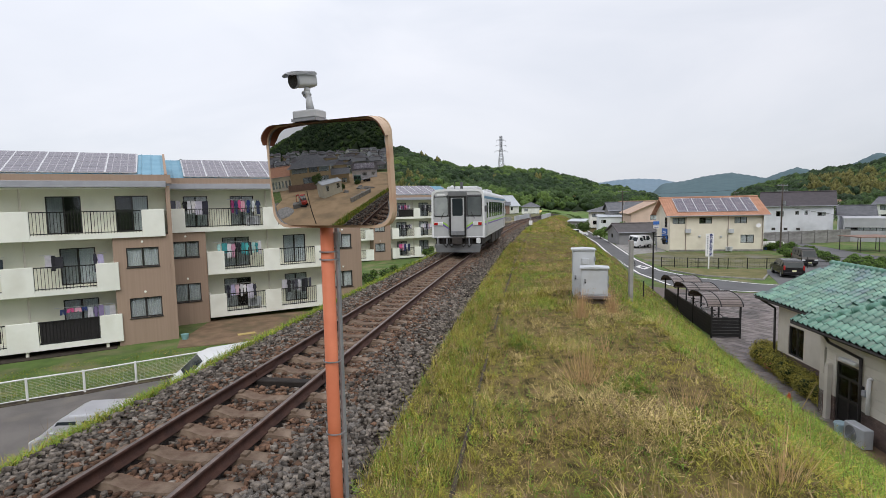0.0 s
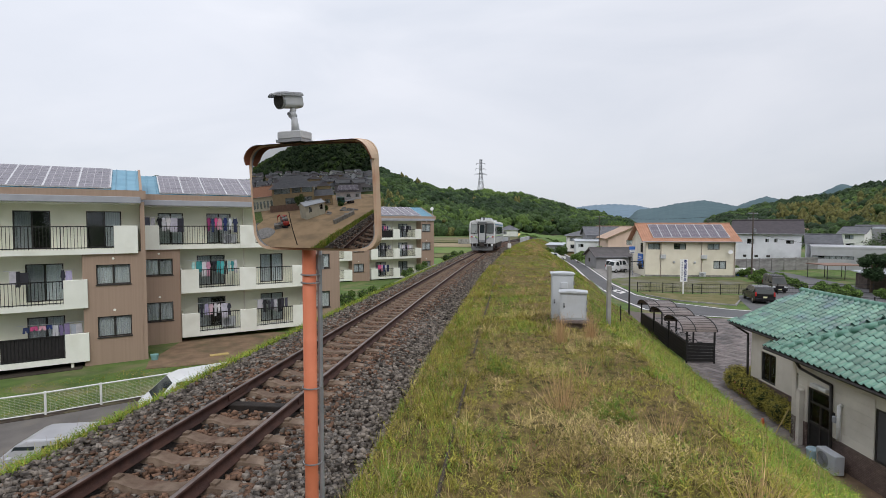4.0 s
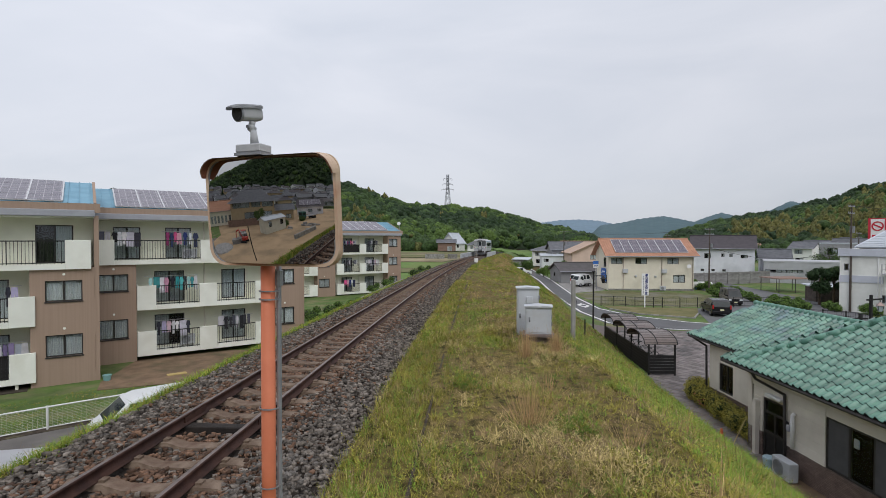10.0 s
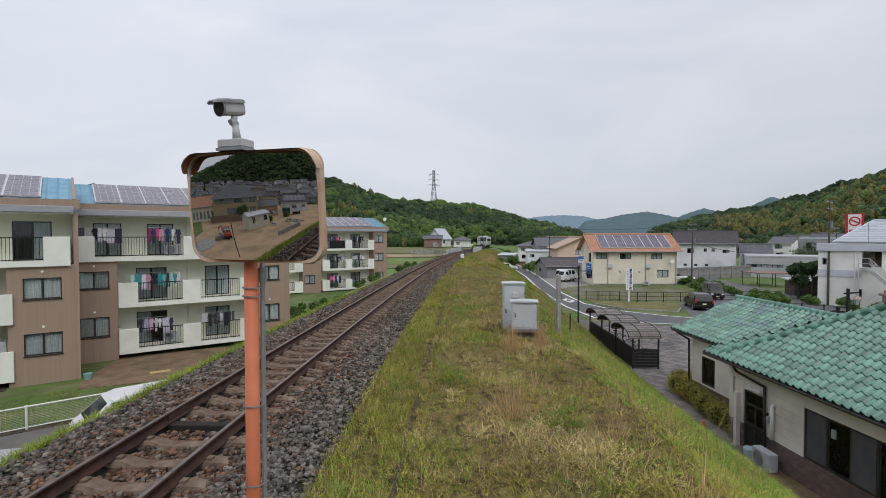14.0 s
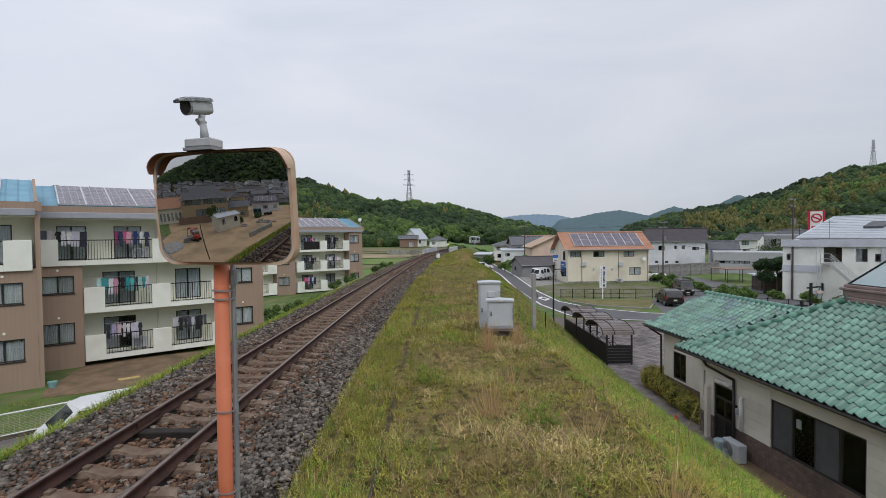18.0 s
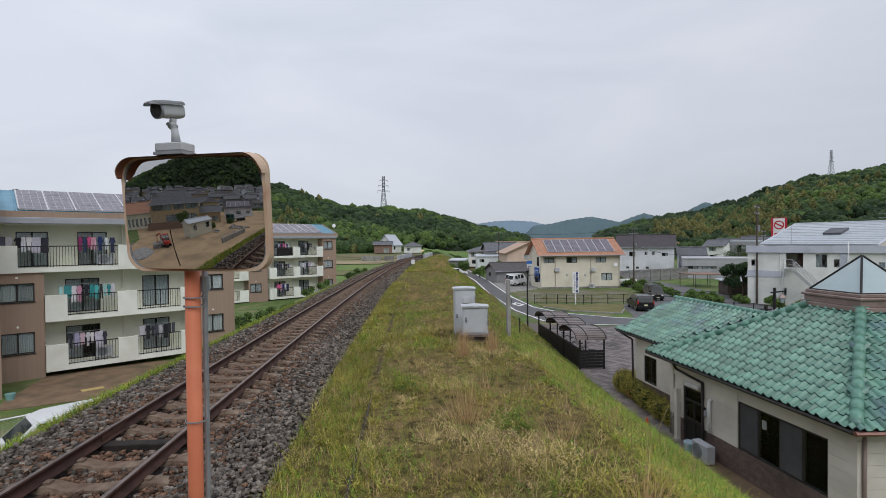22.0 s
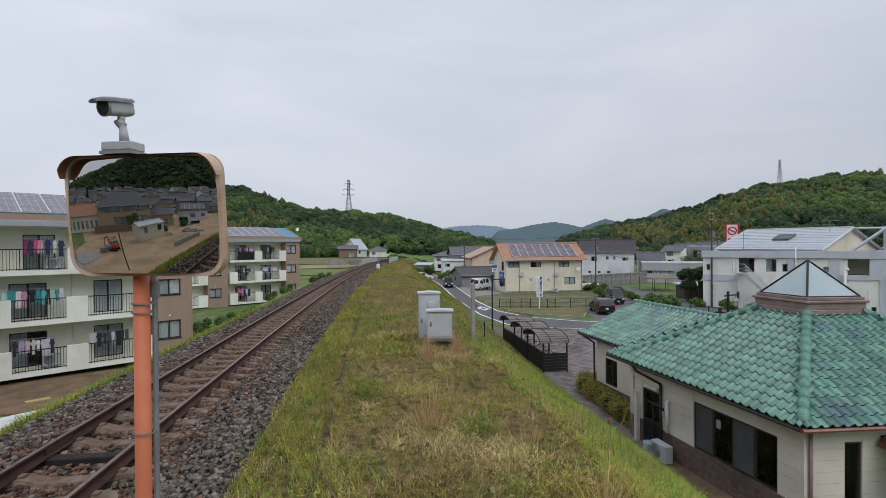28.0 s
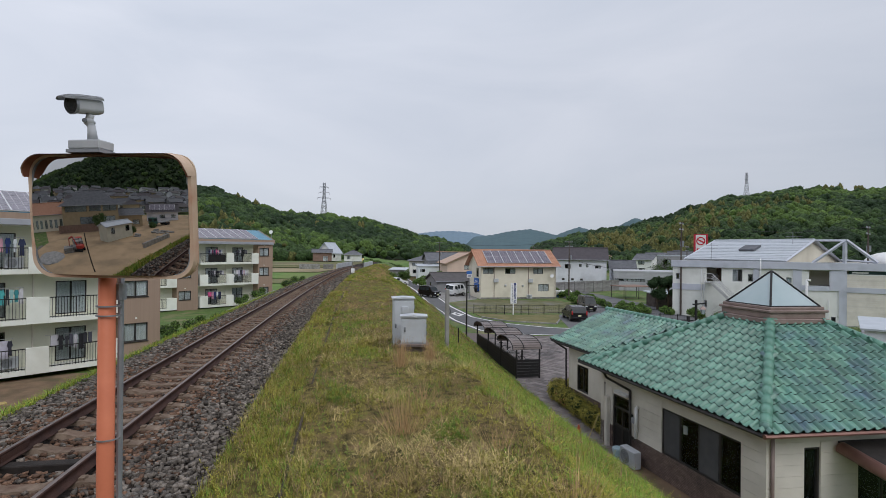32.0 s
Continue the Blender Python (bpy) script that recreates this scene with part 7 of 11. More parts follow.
for e, s_ in ((E1, -1), (E0, 1)):
    far_ = e + (E2 - E1)
    top_ = (e + far_) / 2 + Vector((0, 0, RG - 0.1))
    off_ = ax_ * 0.35 * s_
    gb = bmesh.new()
    fa = [gb.verts.new(p + off_ + Vector((0, 0, -0.2 if i < 2 else 0))) for i, p in enumerate((e, far_, top_))]
    fb = [gb.verts.new(p + off_ * 1.5 + Vector((0, 0, -0.2 if i < 2 else 0))) for i, p in enumerate((e, far_, top_))]
    gb.faces.new(fa), gb.faces.new(fb)
    for i in range(3):
        gb.faces.new((fa[i], fa[(i + 1) % 3], fb[(i + 1) % 3], fb[i]))
    bmesh.ops.recalc_face_normals(gb, faces=gb.faces[:])
    part("gable", gb, M["wall_cream"], clinic, "cream gable wall")
    for p in (e, far_):
        part("bargeboard", tube(bmesh.new(), p + Vector((0, 0, -0.05)), (e + far_) / 2 + Vector((0, 0, RG - 0.03)), 0.14, n=4), M["wall_blue"], clr)
part("ridge_cap", tube(bmesh.new(), R0, R1, 0.13, n=8), M["roof_pale"], clr)
# a low skylight hatch on the slope
hb_ = E0 + ax_ * 5.6 + (R0 - E0) * 0.42
part("roof_hatch", shift(bx(-0.2, 1.6, -0.1, 1.6, -0.1, 0.28), Matrix.Translation(hb_) @ Matrix.Rotation(math.atan2(ax_.y, ax_.x), 4, "Z") @ Matrix.Rotation(0.34, 4, "X")), M["roof_grey"], clr)
# open steel pediment over the terrace
pdm = None
for a, b, r_ in (((13.6, 0.0, 6.46), (16.4, 0.0, 8.85), 0.16), ((16.4, 0.0, 8.85), (18.9, 0.0, 6.6), 0.16), ((16.3, 0.0, 8.7), (16.3, 0.0, 6.46), 0.2), ((16.4, 0.0, 8.8), (14.3, 6.5, 8.95), 0.12), ((18.9, 0.0, 6.6), (17.1, 12.0, 6.7), 0.12)):
    bm = tube(bmesh.new(), a, b, r_, n=4)
    if pdm:
        part("beam", bm, M["wall_blue"], pdm)
    else:
        pdm = part("pediment", bm, M["wall_blue"], clinic, "open steel pediment over the terrace")
bm = ball(bmesh.new(), (21.2, 9.0, 6.4), 2.4, 3, 0.55)
part("roof_dome", bm, M["white"], clinic, "low white barrel roof", smooth=True)
for x, y in ((13.1, -0.35), (8.95, -0.2)):
    part("flue", pipe(bmesh.new(), [(x, y, 0 if x > 10 else 3.3), (x, y, 4.6 if x > 10 else 6.9), (x + 0.35, y, 4.6)] if x > 10 else [(x, y, 3.3), (x, y, 6.9)], 0.13 if x > 10 else 0.06, n=10), M["white"], clinic, smooth=True)
part("pipe", tube(bmesh.new(), (14.98, -0.12, 0.2), (14.98, -0.12, 2.6), 0.06), M["white"], clinic)
# outside stair in two flights, with a landing between them
SA, SB = (4.3, 4.1), (6.5, 1.85)
st = bx(3.5, 4.5, -1.9, -0.01, 4.0, 4.12)
stair = part("stair", st, M["alu"], clinic, "pale steel outside stair with thin rails")
for i in range(12):
    x, z = SA[0] + (SB[0] - SA[0]) * (i + 0.5) / 12, SA[1] - 0.188 * (i + 0.5)
    part("step", bx(x - 0.12, x + 0.14, -1.9, -1.0, z - 0.04, z), M["alu"], stair)
    x, z = SB[0] - (SB[0] - SA[0]) * (i + 0.5) / 12, SB[1] - 0.155 * (i + 0.5)
    part("step", bx(x - 0.14, x + 0.12, -0.95, -0.1, z - 0.04, z), M["alu"], stair)
part("landing", bx(6.5, 7.5, -1.9, -0.1, 1.73, 1.85), M["alu"], stair)
for y in (-1.92, -0.98):
    part("stringer", quad_solid(bmesh.new(), [(SA[0], y, SA[1] + 0.05), (SA[0], y + 0.05, SA[1] + 0.05), (SB[0], y + 0.05, SB[1] + 0.05), (SB[0], y, SB[1] + 0.05)], 0.22), M["alu"], stair)
    for h in (0.45, 0.7, 0.95):
        part("handrail", tube(bmesh.new(), (SA[0], y, SA[1] + h), (SB[0], y, SB[1] + h), 0.022, n=6), M["alu"], stair)
part("stringer", quad_solid(bmesh.new(), [(SB[0], -0.97, 1.85), (SB[0], -0.92, 1.85), (SA[0], -0.92, 0.05), (SA[0], -0.97, 0.05)], 0.2), M["alu"], stair)
for h in (0.45, 0.95):
    part("handrail", tube(bmesh.new(), (SB[0], -0.95, 1.85 + h), (SA[0], -0.95, h), 0.022, n=6), M["alu"], stair)
    part("handrail", tube(bmesh.new(), (6.5, -1.9, 1.85 + h), (7.5, -1.9, 1.85 + h), 0.022, n=6), M["alu"], stair)
    part("handrail", tube(bmesh.new(), (7.5, -1.9, 1.85 + h), (7.5, -0.1, 1.85 + h), 0.022, n=6), M["alu"], stair)
    part("handrail", tube(bmesh.new(), (3.5, -1.9, 4.12 + h), (4.3, -1.9, 4.12 + h), 0.022, n=6), M["alu"], stair)
for x, z in ((3.55, 5.05), (6.5, 2.8), (7.45, 2.8)):
    part("stair_post", tube(bmesh.new(), (x, -1.88, 0), (x, -1.88, z), 0.05, n=6), M["alu"], stair)
part("stair_pier", bx(6.6, 6.85, -0.9, -0.5, 0, 1.72), M["wall_cream"], stair)
part("downpipe", tube(bmesh.new(), (3.1, -0.07, 0), (3.1, -0.07, 5.7), 0.05), M["white"], clinic)
ant = bmesh.new()
pipe(ant, [(12.0, 5.0, 8.5), (12.0, 5.0, 9.9)], 0.03, n=5)
for z in (9.4, 9.8):
    tube(ant, (11.3, 5.0, z), (12.9, 5.0, z), 0.018, n=4)
    for k in range(6):
        tube(ant, (11.5 + k * 0.22, 4.75, z), (11.5 + k * 0.22, 5.25, z), 0.01, n=4)
part("aerial", ant, M["galv"], clinic)
ant = bmesh.new()
pipe(ant, [(3.9, 2.0, 6.35), (3.9, 2.0, 8.6)], 0.03, n=5)
for z in (7.9, 8.3):
    tube(ant, (3.3, 2.0, z), (4.6, 2.0, z), 0.018, n=4)
part("aerial", ant, M["galv"], clinic)
house("shed", "low grey shed with a ribbed roof and a red cap", pose(33.5, 25.6, G, 0, 0, -47), 6.0, 4.0, 3.0, 0.3, M["wall_grey"], M["roof_pale"], kind="mono", over=0.2, category="shed")

# red and white pylon sign of a shop
rs = thing("shop_pylon_sign", "tall white shop sign with a red ring emblem", "sign", pose(60.3, 76.4, G, 0, 0, -38))
M["sign_red"] = mat("red_sign_paint", (0.52, 0.035, 0.06), (0.46, 0.03, 0.05), 3, 0.5, 0.0, 40, spread=0.03)
for x in (-0.9, 0.9):
    part("leg", bx(x - 0.15, x + 0.15, -0.15, 0.15, 0, 10.3), M["sign_red"], rs)
part("board", bx(-0.75, 0.75, -0.12, 0.12, 5.2, 10.3), M["white"], rs)
part("board_edge", bx(-1.06, 1.06, -0.11, 0.11, 10.3, 10.42), M["sign_red"], rs)
rg = ring_solid([(0.5 * math.cos(2 * math.pi * i / 24), 0.5 * math.sin(2 * math.pi * i / 24)) for i in range(24)], [(0.68 * math.cos(2 * math.pi * i / 24), 0.68 * math.sin(2 * math.pi * i / 24)) for i in range(24)], -0.16, -0.124)
rg.transform(Matrix.Translation((0, 0, 9.3)))
part("emblem", rg, M["sign_red"], rs, "red ring emblem")
em = bx(-0.5, 0.5, -0.155, -0.126, -0.1, 0.1)
em.transform(Matrix.Translation((0, 0, 9.3)) @ Matrix.Rotation(radians(28), 4, "Y"))
part("emblem", em, M["sign_red"], rs, "red slanting bar")
part("lettering_bar", bx(-0.6, 0.6, -0.14, -0.122, 7.6, 8.1), M["sign_red"], rs)

# ---- utility poles and wires ----
M["pole_brown"] = mat("weathered_brown_pole", (0.105, 0.085, 0.072), (0.065, 0.052, 0.045), 3, 0.85, 0.15, 40)


def utility_pole(x, y, h, turn=0.0, arms=2, base=G, lean=0.0):
    t = thing("utility_pole", "weathered brown utility pole with crossarms and insulators", "utility pole", pose(x, y, base, 0, lean, turn), group="utility poles")
    part("pole", tube(bmesh.new(), (0, 0, 0), (0, 0, h), 0.115, 0.07, n=10), M["pole_brown"], t)
    for i in range(arms):
        z = h - 0.2 - i * 0.7
        arm = part("crossarm", bx(-0.95, 0.95, -0.035, 0.035, z - 0.035, z + 0.035), M["galv"], t)
        for xx in (-0.85, -0.3, 0.35, 0.85):
            part("insulator", tube(bmesh.new(), (xx, 0, z + 0.04), (xx, 0, z + 0.17), 0.035, 0.025, n=6), M["grey_trim"], arm)
    part("transformer", tube(bmesh.new(), (0.32, 0, h - 2.9), (0.32, 0, h - 2.2), 0.22, n=12), M["galv"], t)
    return (x, y, base + h - 0.1)


def wire(a, b, sagging=0.7):
    bm = bmesh.new()
    n = 10
    pts = [(a[0] + (b[0] - a[0]) * i / n, a[1] + (b[1] - a[1]) * i / n, a[2] + (b[2] - a[2]) * i / n - sagging * 4 * (i / n) * (1 - i / n)) for i in range(n + 1)]
    pipe(bm, pts, 0.02, n=4)
    single("overhead_wire", bm, M["black"], "thin black overhead wire between utility poles", "wire", group="overhead wires")


p1 = utility_pole(42.2, 55.4, 11.0, 40)
p2 = utility_pole(36.0, 73.3, 9.0, 30)
p3 = utility_pole(22.0, 107.5, 9.1, 20, 1)
p4 = utility_pole(66, 88, 8.6, 35)
p5 = utility_pole(78, 96, 9.0, 35)
p6 = utility_pole(48, 122, 8.5, 25)
p7 = utility_pole(98, 96, 9.4, 35)

p9 = utility_pole(61, 49, 10.6, 30)
wire((p2[0], p2[1], p2[2] - 2.5), (p1[0], p1[1], p1[2] - 4.6), 1.2)
wire((p1[0], p1[1], p1[2] - 4.7), (p9[0], p9[1], p9[2] - 4.4), 1.0)
wire((p1[0], p1[1], p1[2]), (p9[0], p9[1], p9[2]), 0.8)
wire(p3, p2), wire(p4, p5), wire(p5, p7), wire(p1, p4, 1.0)

# little carport and sheds by the clinic
cpt = thing("carport", "small flat carport with a brown roof on thin posts", "carport", pose(45.6, 73.9, G, 0, 0, 8))
part("roof", bx(0, 5.2, 0, 4, 1.9, 2.02), M["wall_brick"], cpt)
for x in (0.2, 2.6, 5.0):
    for y in (0.2, 3.8):
        part("post", tube(bmesh.new(), (x, y, 0), (x, y, 1.9), 0.05, n=6), M["dark_frame"], cpt)
house("shed", "small dark shed with a pale corrugated roof", pose(44.2, 63.9, G, 0, 0, 0), 2.8, 2.0, 1.7, 0.25, M["pole_brown"], M["roof_pale"], kind="mono", over=0.3, category="shed")
# fence along the clinic side of the forecourt
f2 = thing("fence", "dark mesh fence between the forecourt and the clinic", "fence")
a, b = Vector((30.5, 47.0)), Vector((46.0, 34.5))
for i in range(13):
    p, q = a + (b - a) * (i / 13), a + (b - a) * ((i + 1) / 13)
    part("post", tube(bmesh.new(), (*p, G), (*p, G + 1.6), 0.05, n=6), M["black"], f2)
    pb = bmesh.new()
    for z in (0.1, 0.45, 0.8, 1.15, 1.5):
        tube(pb, (*p, G + z), (*q, G + z), 0.015, n=4)
    for k in range(1, 10):
        r = p + (q - p) * (k / 10)
        tube(pb, (*r, G + 0.1), (*r, G + 1.5), 0.008, n=4)
    part("mesh_panel", pb, M["black"], f2)

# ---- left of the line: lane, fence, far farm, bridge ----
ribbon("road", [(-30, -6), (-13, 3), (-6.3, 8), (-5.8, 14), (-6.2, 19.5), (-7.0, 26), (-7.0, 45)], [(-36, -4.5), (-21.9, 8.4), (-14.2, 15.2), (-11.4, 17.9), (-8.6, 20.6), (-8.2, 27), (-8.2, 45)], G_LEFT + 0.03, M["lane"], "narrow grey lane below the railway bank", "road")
M["cream_wire"] = mat("cream_coated_wire", (0.56, 0.54, 0.46), (0.48, 0.46, 0.39), 3, 0.6, 0.02, 60, spread=0.04)
lf = thing("fence", "low white steel rail fence on a concrete kerb beside the lane", "fence")
fpts = [(-21.8, 8.6), (-19.2, 10.85), (-16.75, 13.05), (-14.17, 15.37), (-12.81, 16.43), (-11.61, 17.61), (-9.9, 19.2), (-8.5, 20.8)]
for p in fpts:
    part("post", tube(bmesh.new(), (*p, G_LEFT), (*p, G_LEFT + 0.9), 0.04, n=8), M["white"], lf)
for a, b in zip(fpts, fpts[1:]):
    part("top_rail", tube(bmesh.new(), (*a, G_LEFT + 0.86), (*b, G_LEFT + 0.86), 0.028, n=8), M["white"], lf)
    part("bottom_rail", tube(bmesh.new(), (*a, G_LEFT + 0.12), (*b, G_LEFT + 0.12), 0.022, n=8), M["white"], lf)
    wires = bmesh.new()
    for i in range(1, 13):
        z = G_LEFT + 0.12 + i * 0.057
        tube(wires, (*a, z), (*b, z), 0.003, n=4)
    nb_ = int(math.dist(a, b) / 0.14)
    for i in range(1, nb_):
        x_, y_ = a[0] + (b[0] - a[0]) * i / nb_, a[1] + (b[1] - a[1]) * i / nb_
        tube(wires, (x_, y_, G_LEFT + 0.12), (x_, y_, G_LEFT + 0.86), 0.003, n=4)
    part("wire_mesh", wires, M["cream_wire"], lf)
    part("kerb", quad_solid(bmesh.new(), [(a[0] - 0.12, a[1] + 0.12, G_LEFT + 0.05), (b[0] - 0.12, b[1] + 0.12, G_LEFT + 0.05), (b[0] + 0.16, b[1] - 0.16, G_LEFT + 0.05), (a[0] + 0.16, a[1] - 0.16, G_LEFT + 0.05)], 0.25), M["old_kerb"], lf, "earth-stained concrete kerb")
sheet("bare_earth", [(-14.2, 23.7), (-13.4, 22.4), (-8.2, 25.0), (-8.4, 31.0), (-11.0, 31.2), (-15.5, 28.6)], G_LEFT + 0.025, M["soil"], "bare trodden earth before the apartment blocks", "bare ground")
single("plank", bx(0, 0.9, 0, 0.35, 0, 0.04), M["straw"], "pale plank lying on the earth", "plank", pose(-11.6, 24.9, G_LEFT + 0.03, 0, 0, 40))
bs = thing("basin", "small turquoise plastic basin at the wall foot", "basin", pose(-14.1, 24.0, G_LEFT))
M["turq"] = mat("turquoise_plastic", (0.22, 0.42, 0.42), (0.2, 0.38, 0.38), 4, 0.5, 0.0, 40, spread=0.03)
part("bowl", tube(bmesh.new(), (0, 0, 0), (0, 0, 0.3), 0.14, 0.2, n=14), M["turq"], bs)
# sloping retaining wall near the third block
single("retaining_wall", quad_solid(bmesh.new(), [(-8.0, 46, -3.3), (-5.0, 62, -2.2), (-4.6, 62, -2.2), (-7.6, 46, -3.3)], 1.6), M["concrete"], "pale sloping concrete retaining wall", "wall", kind="structure")
# paddies and fallow strips beyond the third block
def field_strip(x0, x1, y0, y1, material, label, lift=0.14):
    """A plot that follows the lie of the land."""
    us, ws = np.linspace(0, 1, 9), np.linspace(0, 1, 9)
    v_ = []
    for w_ in ws:
        y_ = y0 + (y1 - y0) * w_
        e_ = float(xt(y_)) - 4.2
        for u_ in us:
            x_ = x0 + (min(x1, e_) - x0) * u_
            v_.append((x_, y_, float(land(x_, y_)) + lift))
    f_ = [(j * 9 + i, j * 9 + i + 1, j * 9 + i + 10, j * 9 + i + 9) for j in range(8) for i in range(8)]
    single("field", raw_mesh("field", v_, f_, [material], True), None, label, "field", kind="structure")


M["paddy"] = mat("fresh_paddy_green", (0.115, 0.185, 0.045), (0.085, 0.145, 0.036), 0.12, 0.95, 0.5, 5, stain=(0.15, 0.17, 0.06), stain_scale=0.06)
M["fallow"] = mat("tan_fallow_field", (0.30, 0.245, 0.15), (0.23, 0.19, 0.11), 0.15, 0.95, 0.5, 5, stain=(0.17, 0.18, 0.07), stain_scale=0.08)
M["stubble"] = mat("olive_stubble", (0.165, 0.16, 0.07), (0.12, 0.13, 0.05), 0.15, 0.95, 0.5, 5, stain=(0.22, 0.18, 0.11), stain_scale=0.08)
field_strip(-40, 40, 84, 106, M["paddy"], "fresh green paddy beyond the apartment blocks")
field_strip(-40, 40, 107, 114, M["stubble"], "olive stubble strip between paddies")
field_strip(-44, 40, 115, 126, M["paddy"], "bright green field plot in the valley")
field_strip(-46, 40, 127.5, 137, M["fallow"], "tan fallow strip across the valley")
field_strip(-50, 40, 139, 147, M["stubble"], "olive field strip below the hill")
field_strip(-54, 40, 149, 158, M["fallow"], "narrow tan strip before a dark hedge")
field_strip(-60, 40, 160, 186, M["stubble"], "rough olive grass below the wooded hill")
# grassy slope with a hedge below the wood, beyond the road
bs_v, bs_f = [], []
for i in range(13):
    b_ = radians(1.3 + 6.2 * i / 12)
    for j in range(7):
        d_ = 156 + 5 * j
        z_ = -4.85 + (4.7 - 2.6 * i / 12) * ramp(j / 6, 0, 1) + 0.25 * math.sin(2.1 * i + 1.3 * j)
        bs_v.append((3.8 + d_ * math.sin(b_), d_ * math.cos(b_), z_))
bs_f = [(i * 7 + j, i * 7 + j + 1, i * 7 + j + 8, i * 7 + j + 7) for i in range(12) for j in range(6)]
single("grass_slope", raw_mesh("grass_slope", bs_v, bs_f, [M["paddy"]], True), None, "fresh green terraced slope below the wood", "slope", kind="structure")
# bridge sides
M["girder_grey"] = mat("pale_grey_girder_paint", (0.47, 0.49, 0.51), (0.41, 0.43, 0.45), 0.6, 0.6, 0.05, 30, spread=0.08)
for off, y0, y1 in ((-2.1, 98, 126), (2.1, 111, 138)):
    bgd = thing("bridge_girder", "pale grey steel bridge girder beside the track", "girder", group="bridge girders")
    for i in range(6):
        gb_ = bmesh.new()
        ya, yb = y0 + (y1 - y0) * i / 6, y0 + (y1 - y0) * (i + 1) / 6
        quad_solid(gb_, [(float(xt(ya)) + off - 0.15, ya, float(zt(ya)) + 0.68), (float(xt(ya)) + off + 0.15, ya, float(zt(ya)) + 0.68), (float(xt(yb)) + off + 0.15, yb, float(zt(yb)) + 0.68), (float(xt(yb)) + off - 0.15, yb, float(zt(yb)) + 0.68)], 1.5)
        part("girder_panel", gb_, M["girder_grey"], bgd)
    for i in range(9):
        y = y0 + (y1 - y0) * (i + 0.5) / 9
        part("stiffener", bx(float(xt(y)) + off - 0.22, float(xt(y)) + off + 0.22, y - 0.05, y + 0.05, float(zt(y)) - 0.6, float(zt(y)) + 0.64), M["girder_grey"], bgd)
house("house", "brown brick-clad farmhouse with a low dark roof", pose(-9.8, 188, -1.9, 0, 0, 4), 6.5, 6, 3.2, 0.9, M["wall_brick"], M["roof_grey"], front=[(3.5, 5.2, 0.1, 1.8)], fr=M["white"])
house("house", "white house with a steep pale roof", pose(-3.4, 192, -1.9, 0, 0, 60), 6.5, 6.0, 3.2, 3.4, M["white_wall"], M["roof_pale"], front=[(1.0, 2.2, 1.2, 2.4)], left=[(2.0, 3.4, 3.0, 4.0)])
house("house", "low farmhouse with grey tiled roof", pose(1.0, 190, -1.9, 0, 0, -5), 6.0, 5.0, 2.6, 1.2, M["white_wall"], M["roof_grey"], front=[(1.0, 2.2, 0.8, 1.8)], kind="hip")
for x0, x1, y in ((-8.6, -3.8, 128), (-3.0, -0.6, 128)):
    single("low_wall", bx(x0, x1, y, y + 0.3, -2.3, -1.15, bevel=0.03), M["concrete"], "low pale concrete wall across the fields", "wall", kind="structure")
single("gravel_heap", ball(bmesh.new(), (0, 0, 0), 1.0, 2, 0.5), M["straw"], "pale heap of sand beside the line", "heap", pose(8.0, 205, -1.9) @ Matrix.Diagonal((4, 2, 1.8, 1)))
dish = thing("satellite_dish", "white satellite dish on a roof bracket", "satellite dish", pose(C0[0] - 0.3, C0[1] + 0.6, 4.2))
part("bracket", tube(bmesh.new(), (0, 0, -0.6), (0, 0, 0.6), 0.04), M["galv"], dish)
part("reflector", tube(bmesh.new(), (0, -0.05, 0.55), (-0.03, -0.17, 0.58), 0.06, 0.26, n=18), M["white"], dish)

# ---- hills, woods and plants ----
EYE = np.array([3.8, 0.0, 2.64])
nrng = np.random.default_rng(5)


def ico(sub):
    bm = bmesh.new()
    bmesh.ops.create_icosphere(bm, subdivisions=sub, radius=1.0)
    v = np.array([tuple(p.co) for p in bm.verts], np.float32)
    bm.verts.index_update()
    f = np.array([[q.index for q in p.verts] for p in bm.faces], np.int32)
    bm.free()
    return v, f


ICO1, ICO2, ICO0 = ico(2), ico(3), ico(1)


def clumps(name, centres, radii, squash, jitter, material, base=None, mat_pick=None):
    """Many lumpy crowns in one mesh."""
    v, f = base or ICO1
    n = len(centres)
    jit = 1 + jitter * (nrng.random((n, len(v), 1), dtype=np.float32) - 0.5) * 2
    pts = v[None] * jit * np.asarray(radii, np.float32)[:, None, None]
    pts[:, :, 2] *= squash
    ang = nrng.random(n) * 6.28
    c, s = np.cos(ang)[:, None], np.sin(ang)[:, None]
    x, y = pts[:, :, 0] * c - pts[:, :, 1] * s, pts[:, :, 0] * s + pts[:, :, 1] * c
    pts = np.stack([x, y, pts[:, :, 2]], -1) + np.asarray(centres, np.float32)[:, None, :]
    faces = (f[None] + (np.arange(n) * len(v))[:, None, None]).reshape(-1, 3)
    mi = None
    mats = material if isinstance(material, list) else [material]
    if mat_pick is not None:
        mi = np.repeat(mat_pick, len(f))
    return raw_mesh(name, pts.reshape(-1, 3), faces, mats, True, mi)


